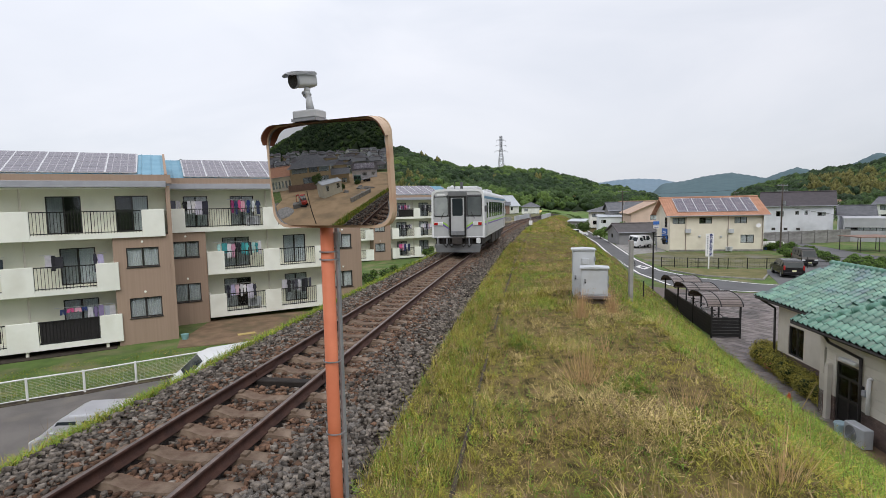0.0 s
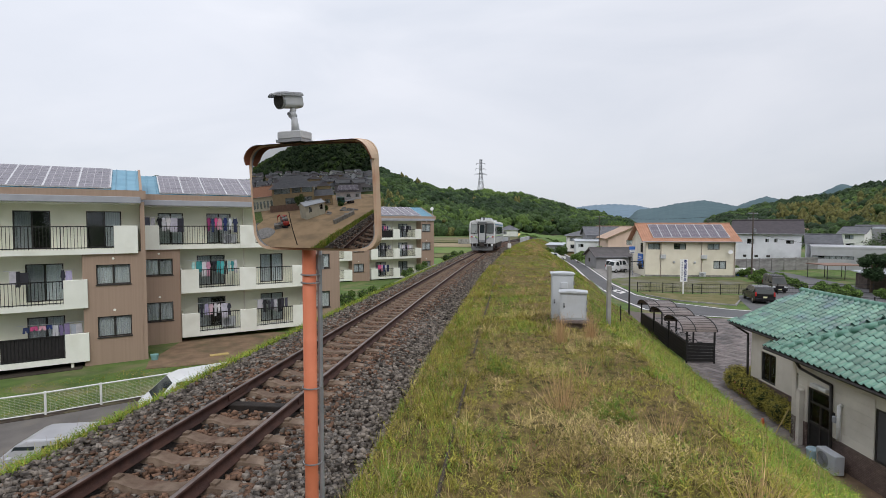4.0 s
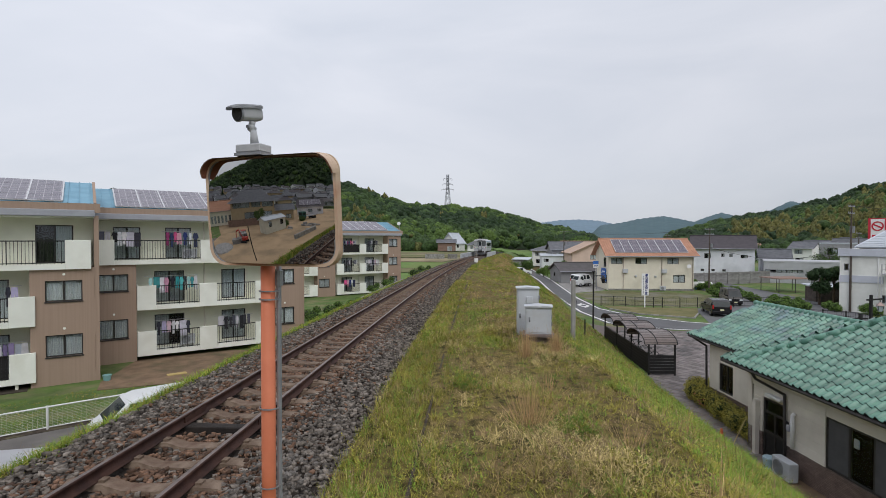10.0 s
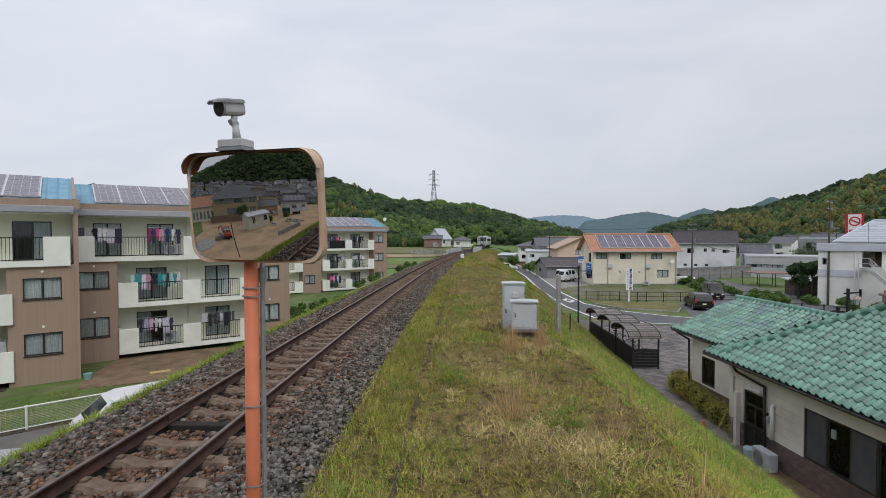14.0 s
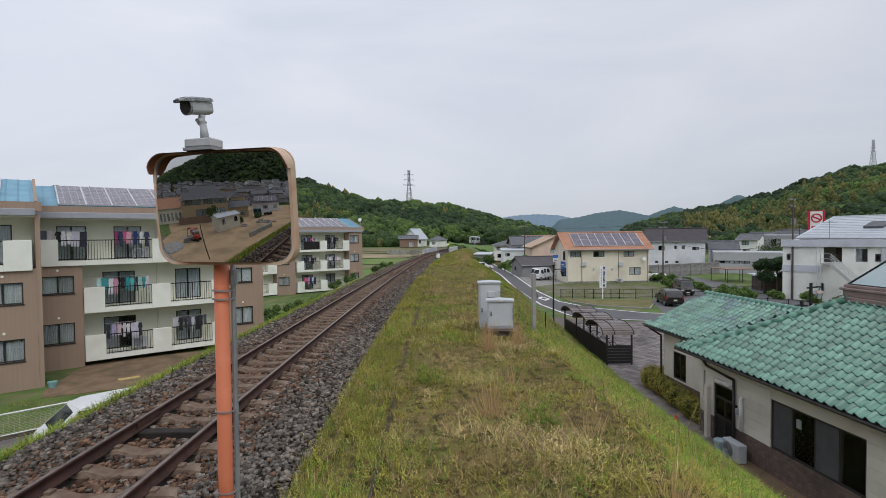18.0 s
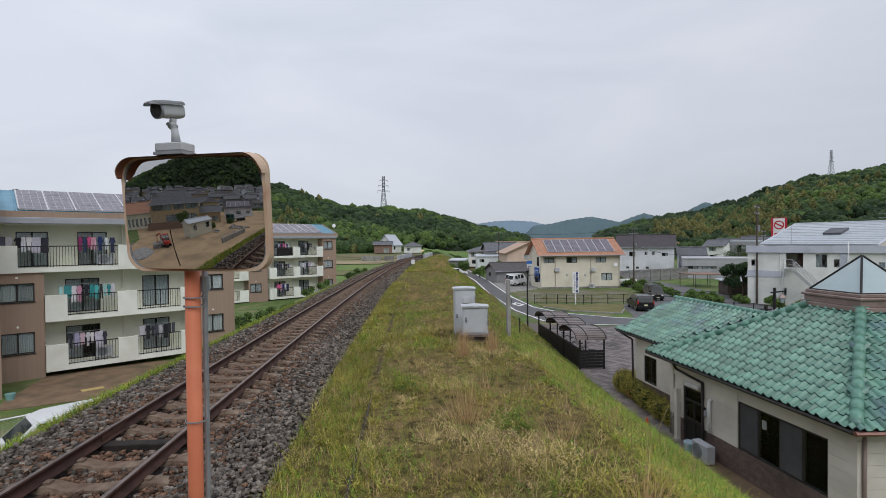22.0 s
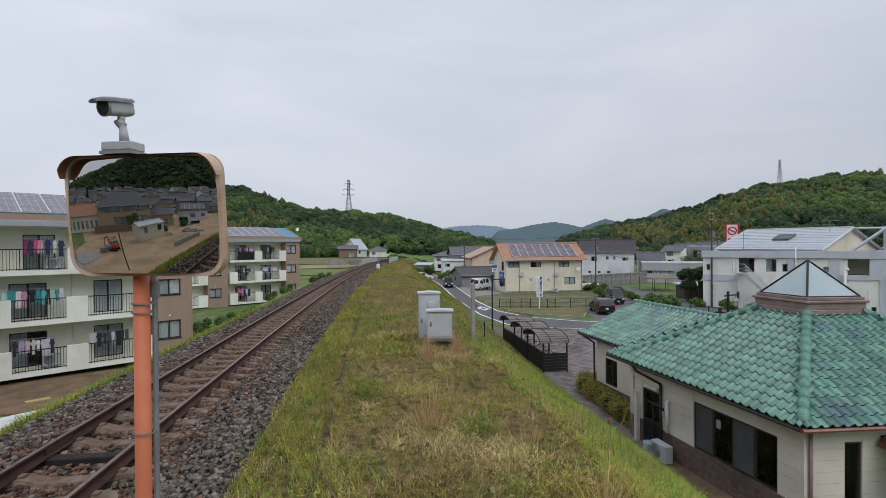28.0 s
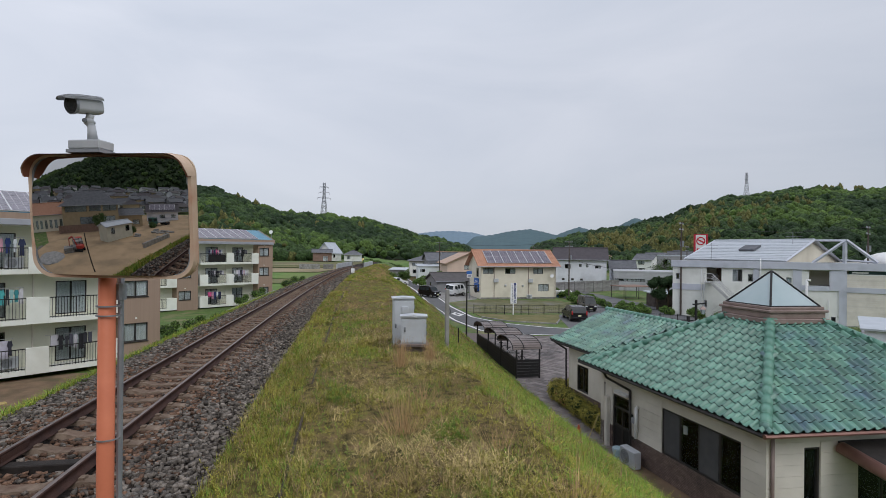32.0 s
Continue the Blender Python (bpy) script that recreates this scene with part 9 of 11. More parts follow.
def tufts(name, label, n, per, place, height, width, materials, seed, pick, spread_=0.05, lean=1.1, category="grass", simple=False):
    """Tufts of blades that fan out from a common root, each tuft of one kind and size."""
    g = np.random.default_rng(seed)
    x, y = place(g, n)
    n = len(x)
    kind, size = pick(g, x, y)
    h0 = g.uniform(*height, n) * size
    k = np.repeat(np.arange(n), per)
    a = g.random(len(k)) * 6.283
    q = np.abs(g.normal(0, 1, len(k)))
    h = h0[k] * g.uniform(0.55, 1.15, len(k))
    w = g.uniform(*width, len(k))
    dx, dy = np.cos(a), np.sin(a)
    bx_, by_ = x[k] + dx * q * spread_, y[k] + dy * q * spread_
    out = h * lean * g.uniform(0.15, 1.0, len(k)) * np.clip(0.35 + 0.5 * q, 0, 1.3)
    base = np.stack([bx_, by_, land(bx_, by_) - 0.015], -1)
    sd = np.stack([-dy * w, dx * w, 0 * w], -1)
    mid = base + np.stack([dx * out * 0.4, dy * out * 0.4, h * 0.65], -1)
    tip = base + np.stack([dx * out, dy * out, h * np.clip(1.0 - 0.35 * out / h, 0.35, 1)], -1)
    v = np.stack([base + sd, base - sd, mid - 0.8 * sd, mid + 0.8 * sd, tip], 1)
    o = np.arange(len(k)) * 5
    tri = np.concatenate([np.stack([o, o + 1, o + 2], -1), np.stack([o, o + 2, o + 3], -1), np.stack([o + 3, o + 2, o + 4], -1)])
    q = kind[k]
    if simple:
        v = np.stack([base + sd, base - sd, tip], 1)
        return single(name, raw_mesh(name, v.reshape(-1, 3), np.arange(3 * len(k)).reshape(-1, 3), materials, False, q), None, label, category, kind="stuff")
    return single(name, raw_mesh(name, v.reshape(-1, 3), tri, materials, True, np.concatenate([q, q, q])), None, label, category, kind="stuff")


def on_right(y0, y1, u0, u1, power=1.7, bare=-9.0):
    def f(g, n):
        y = y0 + (y1 - y0) * g.random(n) ** power
        u = g.uniform(u0, u1, n)
        x = u + xt(y)
        # the kerb of the old platform stays clear
        keep = (patchy(x, y, 1.6, 0.7) + g.normal(0, 0.35, n) > bare) & ((np.abs(u - 3.02) > 0.075 * np.clip(y / 7, 0.5, 1.5)) | (np.sin(y * 2.1) + np.sin(y * 0.83 + 1) > 0.75))
        return x[keep], y[keep]
    return f


def meadow(g, x, y):
    """Kinds of tuft: 0 yellow-green, 1 dry, 2 lush, 3 grey-brown dead. Dry clumps on the crest, dead thatch in drifts, greener beside the ballast and down the slope."""
    u = x - xt(y)
    p, r, n = patchy(x, y, 1.0), g.random(len(x)), len(x)
    slope = np.clip((u - 5.9) / 2.0, 0, 1) * 0.8
    strip = np.clip((3.3 - u) / 0.5, 0, 1)
    dry = np.clip(0.13 + 0.7 * patchy(x, y, 0.9, 2.0) + 0.18 * np.exp(-((u - 4.9) / 1.3) ** 2) - 0.35 * strip - 0.42 * slope - 0.3 * np.clip((y - 8) / 8, 0, 1), 0.04, 0.8)
    dead = np.clip(0.06 + 0.6 * patchy(x, y, 0.7, 5.1) + 0.12 * np.exp(-((u - 6.0) / 1.2) ** 2) - 0.2 * strip - 0.2 * slope, 0.02, 0.6)
    lush = np.clip(0.3 + 0.75 * patchy(x, y, 1.5, 4.0) + 0.5 * slope + 0.12 * strip + 0.15 * np.clip((y - 8) / 8, 0, 1), 0.04, 0.9)
    kind = np.where(r < dry, 1, np.where(r < dry + (1 - dry) * dead, 3, np.where(g.random(n) < lush, 2, 0))).astype(int)
    size = np.clip(0.85 + 0.5 * p + g.normal(0, 0.22, n), 0.45, 1.8)
    return kind, size


def arcs(name, label, n, per, place, length, width, materials, seed, pick, spread_=0.05, stand=0.45, droop=1.3, category="grass"):
    """Tufts of long narrow blades that rise from a common root and bow over under their own weight."""
    g = np.random.default_rng(seed)
    x, y = place(g, n)
    n = len(x)
    kind, size = pick(g, x, y)
    L0 = g.uniform(*length, n) * size
    way = g.random(n) * 6.283
    k = np.repeat(np.arange(n), per)
    m = len(k)
    a = way[k] + g.normal(0, 1.25, m)
    q = np.abs(g.normal(0, 1, m))
    L = L0[k] * g.uniform(0.5, 1.2, m)
    w = g.uniform(*width, m)
    dx, dy = np.cos(a), np.sin(a)
    bx_, by_ = x[k] + dx * q * spread_ + g.normal(0, spread_ * 0.4, m), y[k] + dy * q * spread_ + g.normal(0, spread_ * 0.4, m)
    th = g.uniform(0.05, 1, m) * stand
    bend = droop * g.uniform(0.35, 1.2, m)
    at_ = np.stack([bx_, by_, land(bx_, by_) - 0.012], -1)
    sd = np.stack([-dy * w, dx * w, 0 * w], -1)
    rows = [at_ + sd, at_ - sd]
    for f, wid in ((0.36, 0.9), (0.34, 0.65), (0.30, 0.0)):
        th = th + bend * f
        at_ = at_ + np.stack([dx * np.sin(th), dy * np.sin(th), np.cos(th)], -1) * (L * f)[:, None]
        rows += [at_ + sd * wid, at_ - sd * wid] if wid else [at_]
    v = np.stack(rows, 1)
    o = np.arange(m) * 7
    tri = np.concatenate([np.stack([o + p_, o + q_, o + r_], -1) for p_, q_, r_ in ((0, 1, 3), (0, 3, 2), (2, 3, 5), (2, 5, 4), (4, 5, 6))])
    return single(name, raw_mesh(name, v.reshape(-1, 3), tri, materials, True, np.tile(kind[k], 5)), None, label, category, kind="stuff")


def leafy_stalks(name, label, n, place, height, leaf, materials, seed, pick, per=16):
    """Upright weeds: a thin stem set with short leaves all the way up."""
    g = np.random.default_rng(seed)
    x, y = place(g, n)
    n = len(x)
    kind, size = pick(g, x, y)
    h = g.uniform(*height, n) * size
    k = np.repeat(np.arange(n), per)
    m = len(k)
    f = np.tile(np.linspace(0.15, 1.0, per), n)
    a = np.tile(np.arange(per) * 2.4, n) + g.normal(0, 0.4, m)
    lean = g.normal(0, 0.08, (n, 2))
    root = np.stack([x + lean[:, 0] * 0, y, land(x, y)], -1)
    p = root[k] + np.stack([lean[k, 0] * f, lean[k, 1] * f, h[k] * f], -1)
    ln = g.uniform(*leaf, m) * (1.15 - 0.55 * f) * size[k]
    d = np.stack([np.cos(a), np.sin(a), g.uniform(0.1, 0.9, m)], -1)
    sd = np.stack([-np.sin(a), np.cos(a), 0 * a], -1) * (ln * 0.17)[:, None]
    v = np.stack([p, p + d * (ln * 0.5)[:, None] + sd, p + d * ln[:, None] - np.array([0, 0, 1]) * (ln * 0.15)[:, None], p + d * (ln * 0.5)[:, None] - sd], 1).reshape(-1, 3)
    o = np.arange(m) * 4
    tri = np.concatenate([np.stack([o, o + 1, o + 2], -1), np.stack([o, o + 2, o + 3], -1)])
    sw = np.full(n, 0.0025)
    top = root + np.stack([lean[:, 0], lean[:, 1], h], -1)
    sv = np.stack([root - np.stack([sw, 0 * sw, 0 * sw], -1), root + np.stack([sw, 0 * sw, 0 * sw], -1), top], 1).reshape(-1, 3)
    st = np.arange(3 * n).reshape(-1, 3) + len(v)
    return single(name, raw_mesh(name, np.concatenate([v, sv]), np.concatenate([tri, st]), materials, True, np.concatenate([kind[k], kind[k], kind])), None, label, "weeds", kind="stuff")


def verge(g, x, y):
    r = g.random(len(x))
    p = patchy(x, y, 1.4, 1.0)
    return np.where(r < 0.12, 1, np.where(r < 0.62 + 0.2 * p, 2, 0)).astype(int), np.clip(0.75 + 0.5 * p + g.normal(0, 0.2, len(x)), 0.3, 1.7)


GR = [M["blade"], M["straw"], M["blade_lush"], M["thatch"]]


def one_kind(kinds, lo, hi):
    """A pick of tufts from a few kinds, of sizes between lo and hi."""
    return lambda g, x, y: (g.choice(kinds, len(x)), g.uniform(lo, hi, len(x)))



# undergrowth, then bowed clumps over it, then upright stalks
tufts("grass", "short undergrowth covering the near bank", 44000, 6, on_right(1.6, 19, 2.1, 12.9, 1.5), (0.03, 0.09), (0.0022, 0.0055), GR, 52, meadow, 0.07, 1.5, simple=True)
arcs("grass", "rough patchy grass on the railway bank, green mixed with dry straw", 13000, 8, on_right(2.4, 17, 2.2, 12.9, 1.45, -0.75), (0.11, 0.26), (0.0018, 0.0042), GR, 1, meadow, 0.05, 0.7, 1.5)
arcs("grass", "bowed clumps of dry pale grass on the crest of the bank", 1500, 22, on_right(2.5, 15, 3.2, 7.6, 1.3, 0.3), (0.16, 0.34), (0.0025, 0.0055), GR, 14, one_kind([1, 1, 1, 3, 0], 0.7, 1.2), 0.06, 0.8, 1.9)
arcs("grass", "rough grass on the railway bank further along", 10000, 6, on_right(14, 60, 2.2, 13.2, 1.5, -0.9), (0.12, 0.28), (0.004, 0.009), GR, 2, meadow, 0.1, 0.7, 1.2)
tufts("grass", "distant bank grass beside the line", 5200, 9, on_right(56, 150, 2.2, 11.5, 1.3), (0.1, 0.3), (0.012, 0.03), GR, 3, meadow, 0.25, simple=True)
arcs("grass", "fine upright yellow-green grass beside the ballast", 5600, 10, on_right(2.6, 40, 2.0, 3.25, 1.5, -0.55), (0.09, 0.26), (0.0014, 0.003), GR, 11, one_kind([0, 0, 0, 2, 1], 0.6, 1.2), 0.05, 0.35, 0.7)
tufts("grass", "rough grass on the bank under the eye", 5200, 7, on_right(-9, 2.6, 2.15, 12.9, 1.0), (0.06, 0.17), (0.004, 0.009), GR, 53, meadow, 0.06, simple=True)
arcs("weeds", "lush green strip of weeds between the far ballast and the blocks", 4200, 7, lambda g, n: ((lambda y: (xt(y) - 2.4 - 2.6 * g.random(n), y))(18 + 62 * g.random(n))), (0.2, 0.55), (0.006, 0.016), GR, 54, verge, 0.15, 0.5, 0.9, "weeds")
arcs("weeds", "thick fresh green weeds on the bank above the station yard", 4200, 10, on_right(2.0, 30, 7.4, 13.0, 1.4, 0.12), (0.12, 0.3), (0.0025, 0.006), GR, 61, one_kind([2, 2, 2, 0], 0.6, 1.2), 0.06, 0.7, 1.2, "weeds")
leafy_stalks("weeds", "upright leafy weeds standing in the bank grass", 1500, on_right(2.6, 26, 2.2, 12.5, 1.5, 0.25), (0.08, 0.2), (0.025, 0.055), GR, 12, one_kind([2, 2, 0], 0.6, 1.2))
leafy_stalks("weeds", "carpet of small yellow-green leaves over the bank", 17000, on_right(2.0, 26, 2.3, 13.0, 1.4, -0.4), (0.05, 0.15), (0.03, 0.065), GR, 71, meadow, 7)
leafy_stalks("weeds", "bright green leafy clumps on the slope above the station", 5000, on_right(2.2, 24, 6.4, 13.0, 1.3, 0.1), (0.1, 0.24), (0.04, 0.09), GR, 72, one_kind([2, 2, 2, 0], 0.7, 1.3), 9)
leafy_stalks("weeds", "yellow-green leafy stalks beside the ballast", 420, on_right(2.45, 12, 2.1, 3.9, 1.6), (0.14, 0.32), (0.03, 0.06), GR, 15, one_kind([0, 0, 2, 3], 0.6, 1.15), 20)
leafy_stalks("weeds", "low cushions of green weed in the dry grass", 1500, lambda g, n: (lambda c: (c[0] + g.normal(0, 0.17, n), c[1] + g.normal(0, 0.24, n)))((lambda q: (np.array([5.35, 6.6, 7.3, 3.6, 8.2, 4.3, 6.9, 7.8, 5.9])[q], np.array([8.1, 10.4, 7.0, 10.5, 9.3, 15.5, 13.5, 5.6, 18.0])[q]))(g.integers(0, 9, n))), (0.04, 0.11), (0.03, 0.06), GR, 16, one_kind([2, 2, 0], 0.7, 1.3), 12)
arcs("grass", "straggling grass creeping over the ballast shoulder", 900, 7, on_right(2.4, 30, 1.75, 2.15, 1.4, 0.05), (0.06, 0.2), (0.0015, 0.0032), GR, 21, one_kind([0, 2, 1, 3], 0.6, 1.2), 0.07, 0.7, 1.0)
arcs("grass", "thin dead stalks standing over the bank grass", 1500, 4, on_right(2.6, 22, 2.6, 9.5, 1.4, -0.1), (0.3, 0.62), (0.0012, 0.0022), [M["reed"], M["straw"], M["thatch"]], 17, one_kind([0, 1, 2], 0.7, 1.2), 0.08, 0.2, 0.3)
arcs("grass", "lush verge of weeds along the ballast edge", 5200, 8, lambda g, n: ((lambda y: (xt(y) - 2.3 - 1.6 * g.random(n) ** 1.8, y))(1.5 + 72 * g.random(n) ** 1.3)), (0.1, 0.24), (0.003, 0.007), GR, 5, verge, 0.06, 0.5, 0.9)
arcs("weeds", "dense fresh weeds creeping into the edge of the ballast", 9000, 8, lambda g, n: ((lambda y: (xt(y) - 1.68 - 0.08 * np.sin(y * 1.9) - 0.75 * g.random(n), y))(1.5 + 34 * g.random(n) ** 1.2)), (0.17, 0.3), (0.003, 0.007), GR, 51, one_kind([2, 2, 2, 0, 0], 0.75, 1.1), 0.06, 0.45, 0.8, "weeds")
arcs("weeds", "tall fresh green weeds on the shoulder before the blocks", 5200, 8, lambda g, n: ((lambda y: (xt(y) - 1.72 - 0.1 * np.sin(y * 1.3) - 0.95 * g.random(n) ** 0.8, y))(9 + 46 * g.random(n) ** 1.2)), (0.2, 0.36), (0.004, 0.009), GR, 56, one_kind([2, 2, 2, 0], 0.7, 1.15), 0.08, 0.5, 0.9, "weeds")
leafy_stalks("weeds", "broad-leaved weeds creeping into the edge of the ballast", 3600, lambda g, n: ((lambda y: (xt(y) - 1.74 - 0.08 * np.sin(y * 1.9) - 0.7 * g.random(n), y))(1.5 + 30 * g.random(n) ** 1.2)), (0.13, 0.24), (0.035, 0.07), GR, 55, one_kind([2, 2, 0], 0.8, 1.1), 16)
leafy_stalks("weeds", "leafy weeds along the far edge of the ballast", 2600, lambda g, n: ((lambda y: (xt(y) - 2.3 - 1.2 * g.random(n), y))(2 + 30 * g.random(n) ** 1.3)), (0.08, 0.2), (0.04, 0.085), GR, 18, one_kind([2, 2, 0], 0.6, 1.2))
arcs("grass", "bare dead stalks above the far ballast edge", 120, 3, lambda g, n: ((lambda y: (xt(y) - 3.0 - 1.2 * g.random(n), y))(5 + 12 * g.random(n))), (0.6, 1.15), (0.0025, 0.004), [M["thatch"]], 19, one_kind([0], 0.7, 1.1), 0.1, 0.25, 0.3)
tufts("grass", "lawn and weeds before the apartment blocks", 8000, 8, lambda g, n: (lambda x, y: (x[(y - 24.06) * 0.785 < (x + 14.71) * 0.62 - 0.1], y[(y - 24.06) * 0.785 < (x + 14.71) * 0.62 - 0.1]))(*(lambda a, b: (-8.3 - 14 * a, 20.4 - 13 * a + 0.6 + 6.5 * b))(g.random(n), g.random(n))), (0.03, 0.09), (0.006, 0.013), GR, 7, verge, 0.08, simple=True)


def reed_tuft(x, y, h, n, seed, spread_=0.2):
    g = np.random.default_rng(seed)
    v, f = [], []
    for i in range(n):
        a, q = g.random() * 6.28, abs(g.normal(0, spread_))
        bx_, by_ = q * math.cos(a), q * math.sin(a)
        hh = h * g.uniform(0.45, 1.0)
        tx_, ty_ = bx_ * 2.1 + g.normal(0, 0.06), by_ * 2.1 + g.normal(0, 0.06)
        w = 0.0023
        k = len(v)
        v += [(bx_ - w, by_, 0), (bx_ + w, by_, 0), (tx_ + w * 0.4, ty_, hh), (tx_ - w * 0.4, ty_, hh)]
        f.append((k, k + 1, k + 2, k + 3))
    for i in range(n // 2):
        a, q = g.random() * 6.28, abs(g.normal(0, spread_ * 1.6))
        hh = g.uniform(0.08, 0.22)
        k = len(v)
        cx_, cy_ = q * math.cos(a), q * math.sin(a)
        v += [(cx_ - 0.004, cy_, -0.02), (cx_ + 0.004, cy_, -0.02), (cx_ * 1.8 + 0.002, cy_ * 1.8, hh), (cx_ * 1.8 - 0.002, cy_ * 1.8, hh)]
        f.append((k, k + 1, k + 2, k + 3))
    single("dead_reed_tuft", raw_mesh("dead_reed_tuft", v, f, [M["reed"]]), None, "tall russet tuft of dead broom grass", "grass tuft", pose(x, y, float(land(x, y))), group="dead grass tufts")


for i, (x, y, h, n_, sp) in enumerate(((5.08, 13.1, 0.8, 170, 0.08), (5.9, 13.5, 0.75, 150, 0.07), (4.67, 8.3, 0.75, 110, 0.16), (6.3, 5.4, 0.6, 60, 0.16), (7.6, 9.5, 0.5, 40, 0.12), (6.9, 12.9, 0.45, 40, 0.1), (4.4, 22.5, 0.55, 120, 0.3), (3.9, 27.5, 0.4, 60, 0.3), (5.6, 4.6, 0.5, 40, 0.15), (5.2, 10.0, 0.45, 40, 0.15), (6.0, 7.4, 0.4, 40, 0.2))):
    reed_tuft(x, y, h, n_, 200 + i, sp)
g9 = np.random.default_rng(9)
for i in range(12):
    y = float(g9.uniform(40, 95))
    x = float(xt(y)) + float(g9.uniform(5.5, 8.0)) - 0.015 * y
    reed_tuft(x, y, float(g9.uniform(0.5, 1.0)), 90, 300 + i, 0.3)


# ---- ballast stones ----
CHIP = (np.array([(x, y, z) for x in (-0.72, 0.72) for y in (-0.72, 0.72) for z in (-0.72, 0.72)]), np.array([(0, 1, 3), (0, 3, 2), (4, 6, 7), (4, 7, 5), (0, 4, 5), (0, 5, 1), (2, 3, 7), (2, 7, 6), (0, 2, 6), (0, 6, 4), (1, 5, 7), (1, 7, 3)]))


def stones(name, n, y0, y1, power, size, seed, u0=-2.5):
    g = np.random.default_rng(seed)
    y = y0 + (y1 - y0) * g.random(n) ** power
    u = g.uniform(u0, 2.3, n)
    px_, pz_ = np.array([p[0] for p in prof]), np.array([p[1] for p in prof])
    z = np.interp(u, px_, pz_) + zt(y)
    phase = np.mod(y + 8.0 + 0.31, 0.62) - 0.31
    keep = ~((np.abs(np.abs(u) - 0.5665) < 0.09)) & ~((np.abs(phase) < 0.11 + 0.03 * g.random(n)) & (np.abs(u) < 0.97 - 0.1 * g.random(n)) & (y < 60))
    u, y, z = u[keep], y[keep], z[keep]
    n = len(u)
    r = g.uniform(*size, n)
    v, f = CHIP
    pts = (v[None] + 0.42 * (g.random((n, len(v), 3)) - 0.5) * 2) * r[:, None, None] * np.stack([g.uniform(0.7, 1.35, n), g.uniform(0.65, 1.1, n), g.uniform(0.5, 0.95, n)], -1)[:, None, :]
    a = g.random(n) * 6.28
    c, s = np.cos(a)[:, None], np.sin(a)[:, None]
    x2, y2 = pts[:, :, 0] * c - pts[:, :, 1] * s, pts[:, :, 0] * s + pts[:, :, 1] * c
    pts = np.stack([x2 + (u + xt(y))[:, None], y2 + y[:, None], pts[:, :, 2] + (z + r * g.uniform(-0.1, 0.9, n))[:, None]], -1)
    faces = (f[None] + (np.arange(n) * len(v))[:, None, None]).reshape(-1, 3)
    rust = ((np.abs(u) < 1.15 + g.normal(0, 0.3, n)) & (g.random(n) < 0.8)).astype(int)
    ob = part(name, raw_mesh(name, pts.reshape(-1, 3), faces, [M["stone"], M["stone_rust"]], False, np.repeat(rust, len(f))), None, track)
    ob["kind"] = "stuff"
    return ob


M["stone_piece"] = mat("ballast_stone_piece", (0.20, 0.18, 0.162), (0.06, 0.053, 0.047), 9, 0.92, 0.35, 70, spread=0.45)
gst = np.random.default_rng(77)
pieces = []
for i in range(8):
    v_, f_ = CHIP
    pieces.append(raw_mesh("stone", (v_ + 0.42 * (gst.random((8, 3)) - 0.5) * 2) * np.array([1, 0.85, 0.7]), f_, [M["stone_piece"]]))
for i in range(300):
    u_, y_ = float(gst.uniform(1.0, 2.1)), float(gst.uniform(3.4, 6.6))
    r_ = float(gst.uniform(0.03, 0.048))
    z_ = float(np.interp(u_, [p[0] for p in prof], [p[1] for p in prof]) + zt(y_)) + r_ * 0.5
    part("stone", pieces[i % 8], None, track, at=pose(u_ + float(xt(y_)), y_, z_, gst.uniform(-25, 25), gst.uniform(-25, 25), gst.uniform(0, 360)) @ Matrix.Diagonal((r_, r_, r_, 1)))
stones("ballast", 29000, 2.2, 15, 1.15, (0.02, 0.046), 21)
stones("ballast", 22000, 14, 42, 1.25, (0.026, 0.05), 22)
stones("ballast", 10000, 40, 110, 1.2, (0.05, 0.09), 23)

# ---- vehicles ----
M["tyre"] = mat("tyre_rubber", (0.025, 0.025, 0.026), (0.018, 0.018, 0.019), 8, 0.85, 0.1, 50, spread=0.05)
M["rim"] = mat("wheel_rim", (0.45, 0.45, 0.46), (0.36, 0.36, 0.37), 8, 0.35, 0.02, 50, metal=0.8, spread=0.05)
M["car_black"] = mat("black_car_paint", (0.012, 0.011, 0.013), (0.009, 0.009, 0.01), 2, 0.14, 0.0, 40, spread=0.03, spec=0.35)
M["car_white"] = mat("white_car_paint", (0.74, 0.75, 0.76), (0.70, 0.71, 0.72), 2, 0.25, 0.0, 40, spread=0.03, spec=0.5)
M["car_silver"] = mat("silver_car_paint", (0.5, 0.5, 0.53), (0.45, 0.45, 0.48), 2, 0.28, 0.0, 40, metal=0.25, spread=0.03)
M["car_glass"] = mat("tinted_car_glass", (0.03, 0.038, 0.042), (0.02, 0.026, 0.03), 1, 0.08, 0.0, 40, spread=0.02, spec=0.16)
M["red_lens"] = mat("red_lamp_lens", (0.42, 0.02, 0.02), (0.36, 0.015, 0.015), 4, 0.2, 0.0, 40, spread=0.02, spec=0.6)
M["clear_lens"] = mat("clear_lamp_lens", (0.66, 0.68, 0.70), (0.6, 0.62, 0.64), 4, 0.15, 0.0, 40, spread=0.02, spec=0.7)
M["plate"] = mat("number_plate", (0.72, 0.70, 0.45), (0.68, 0.66, 0.42), 4, 0.5, 0.0, 40, spread=0.02)

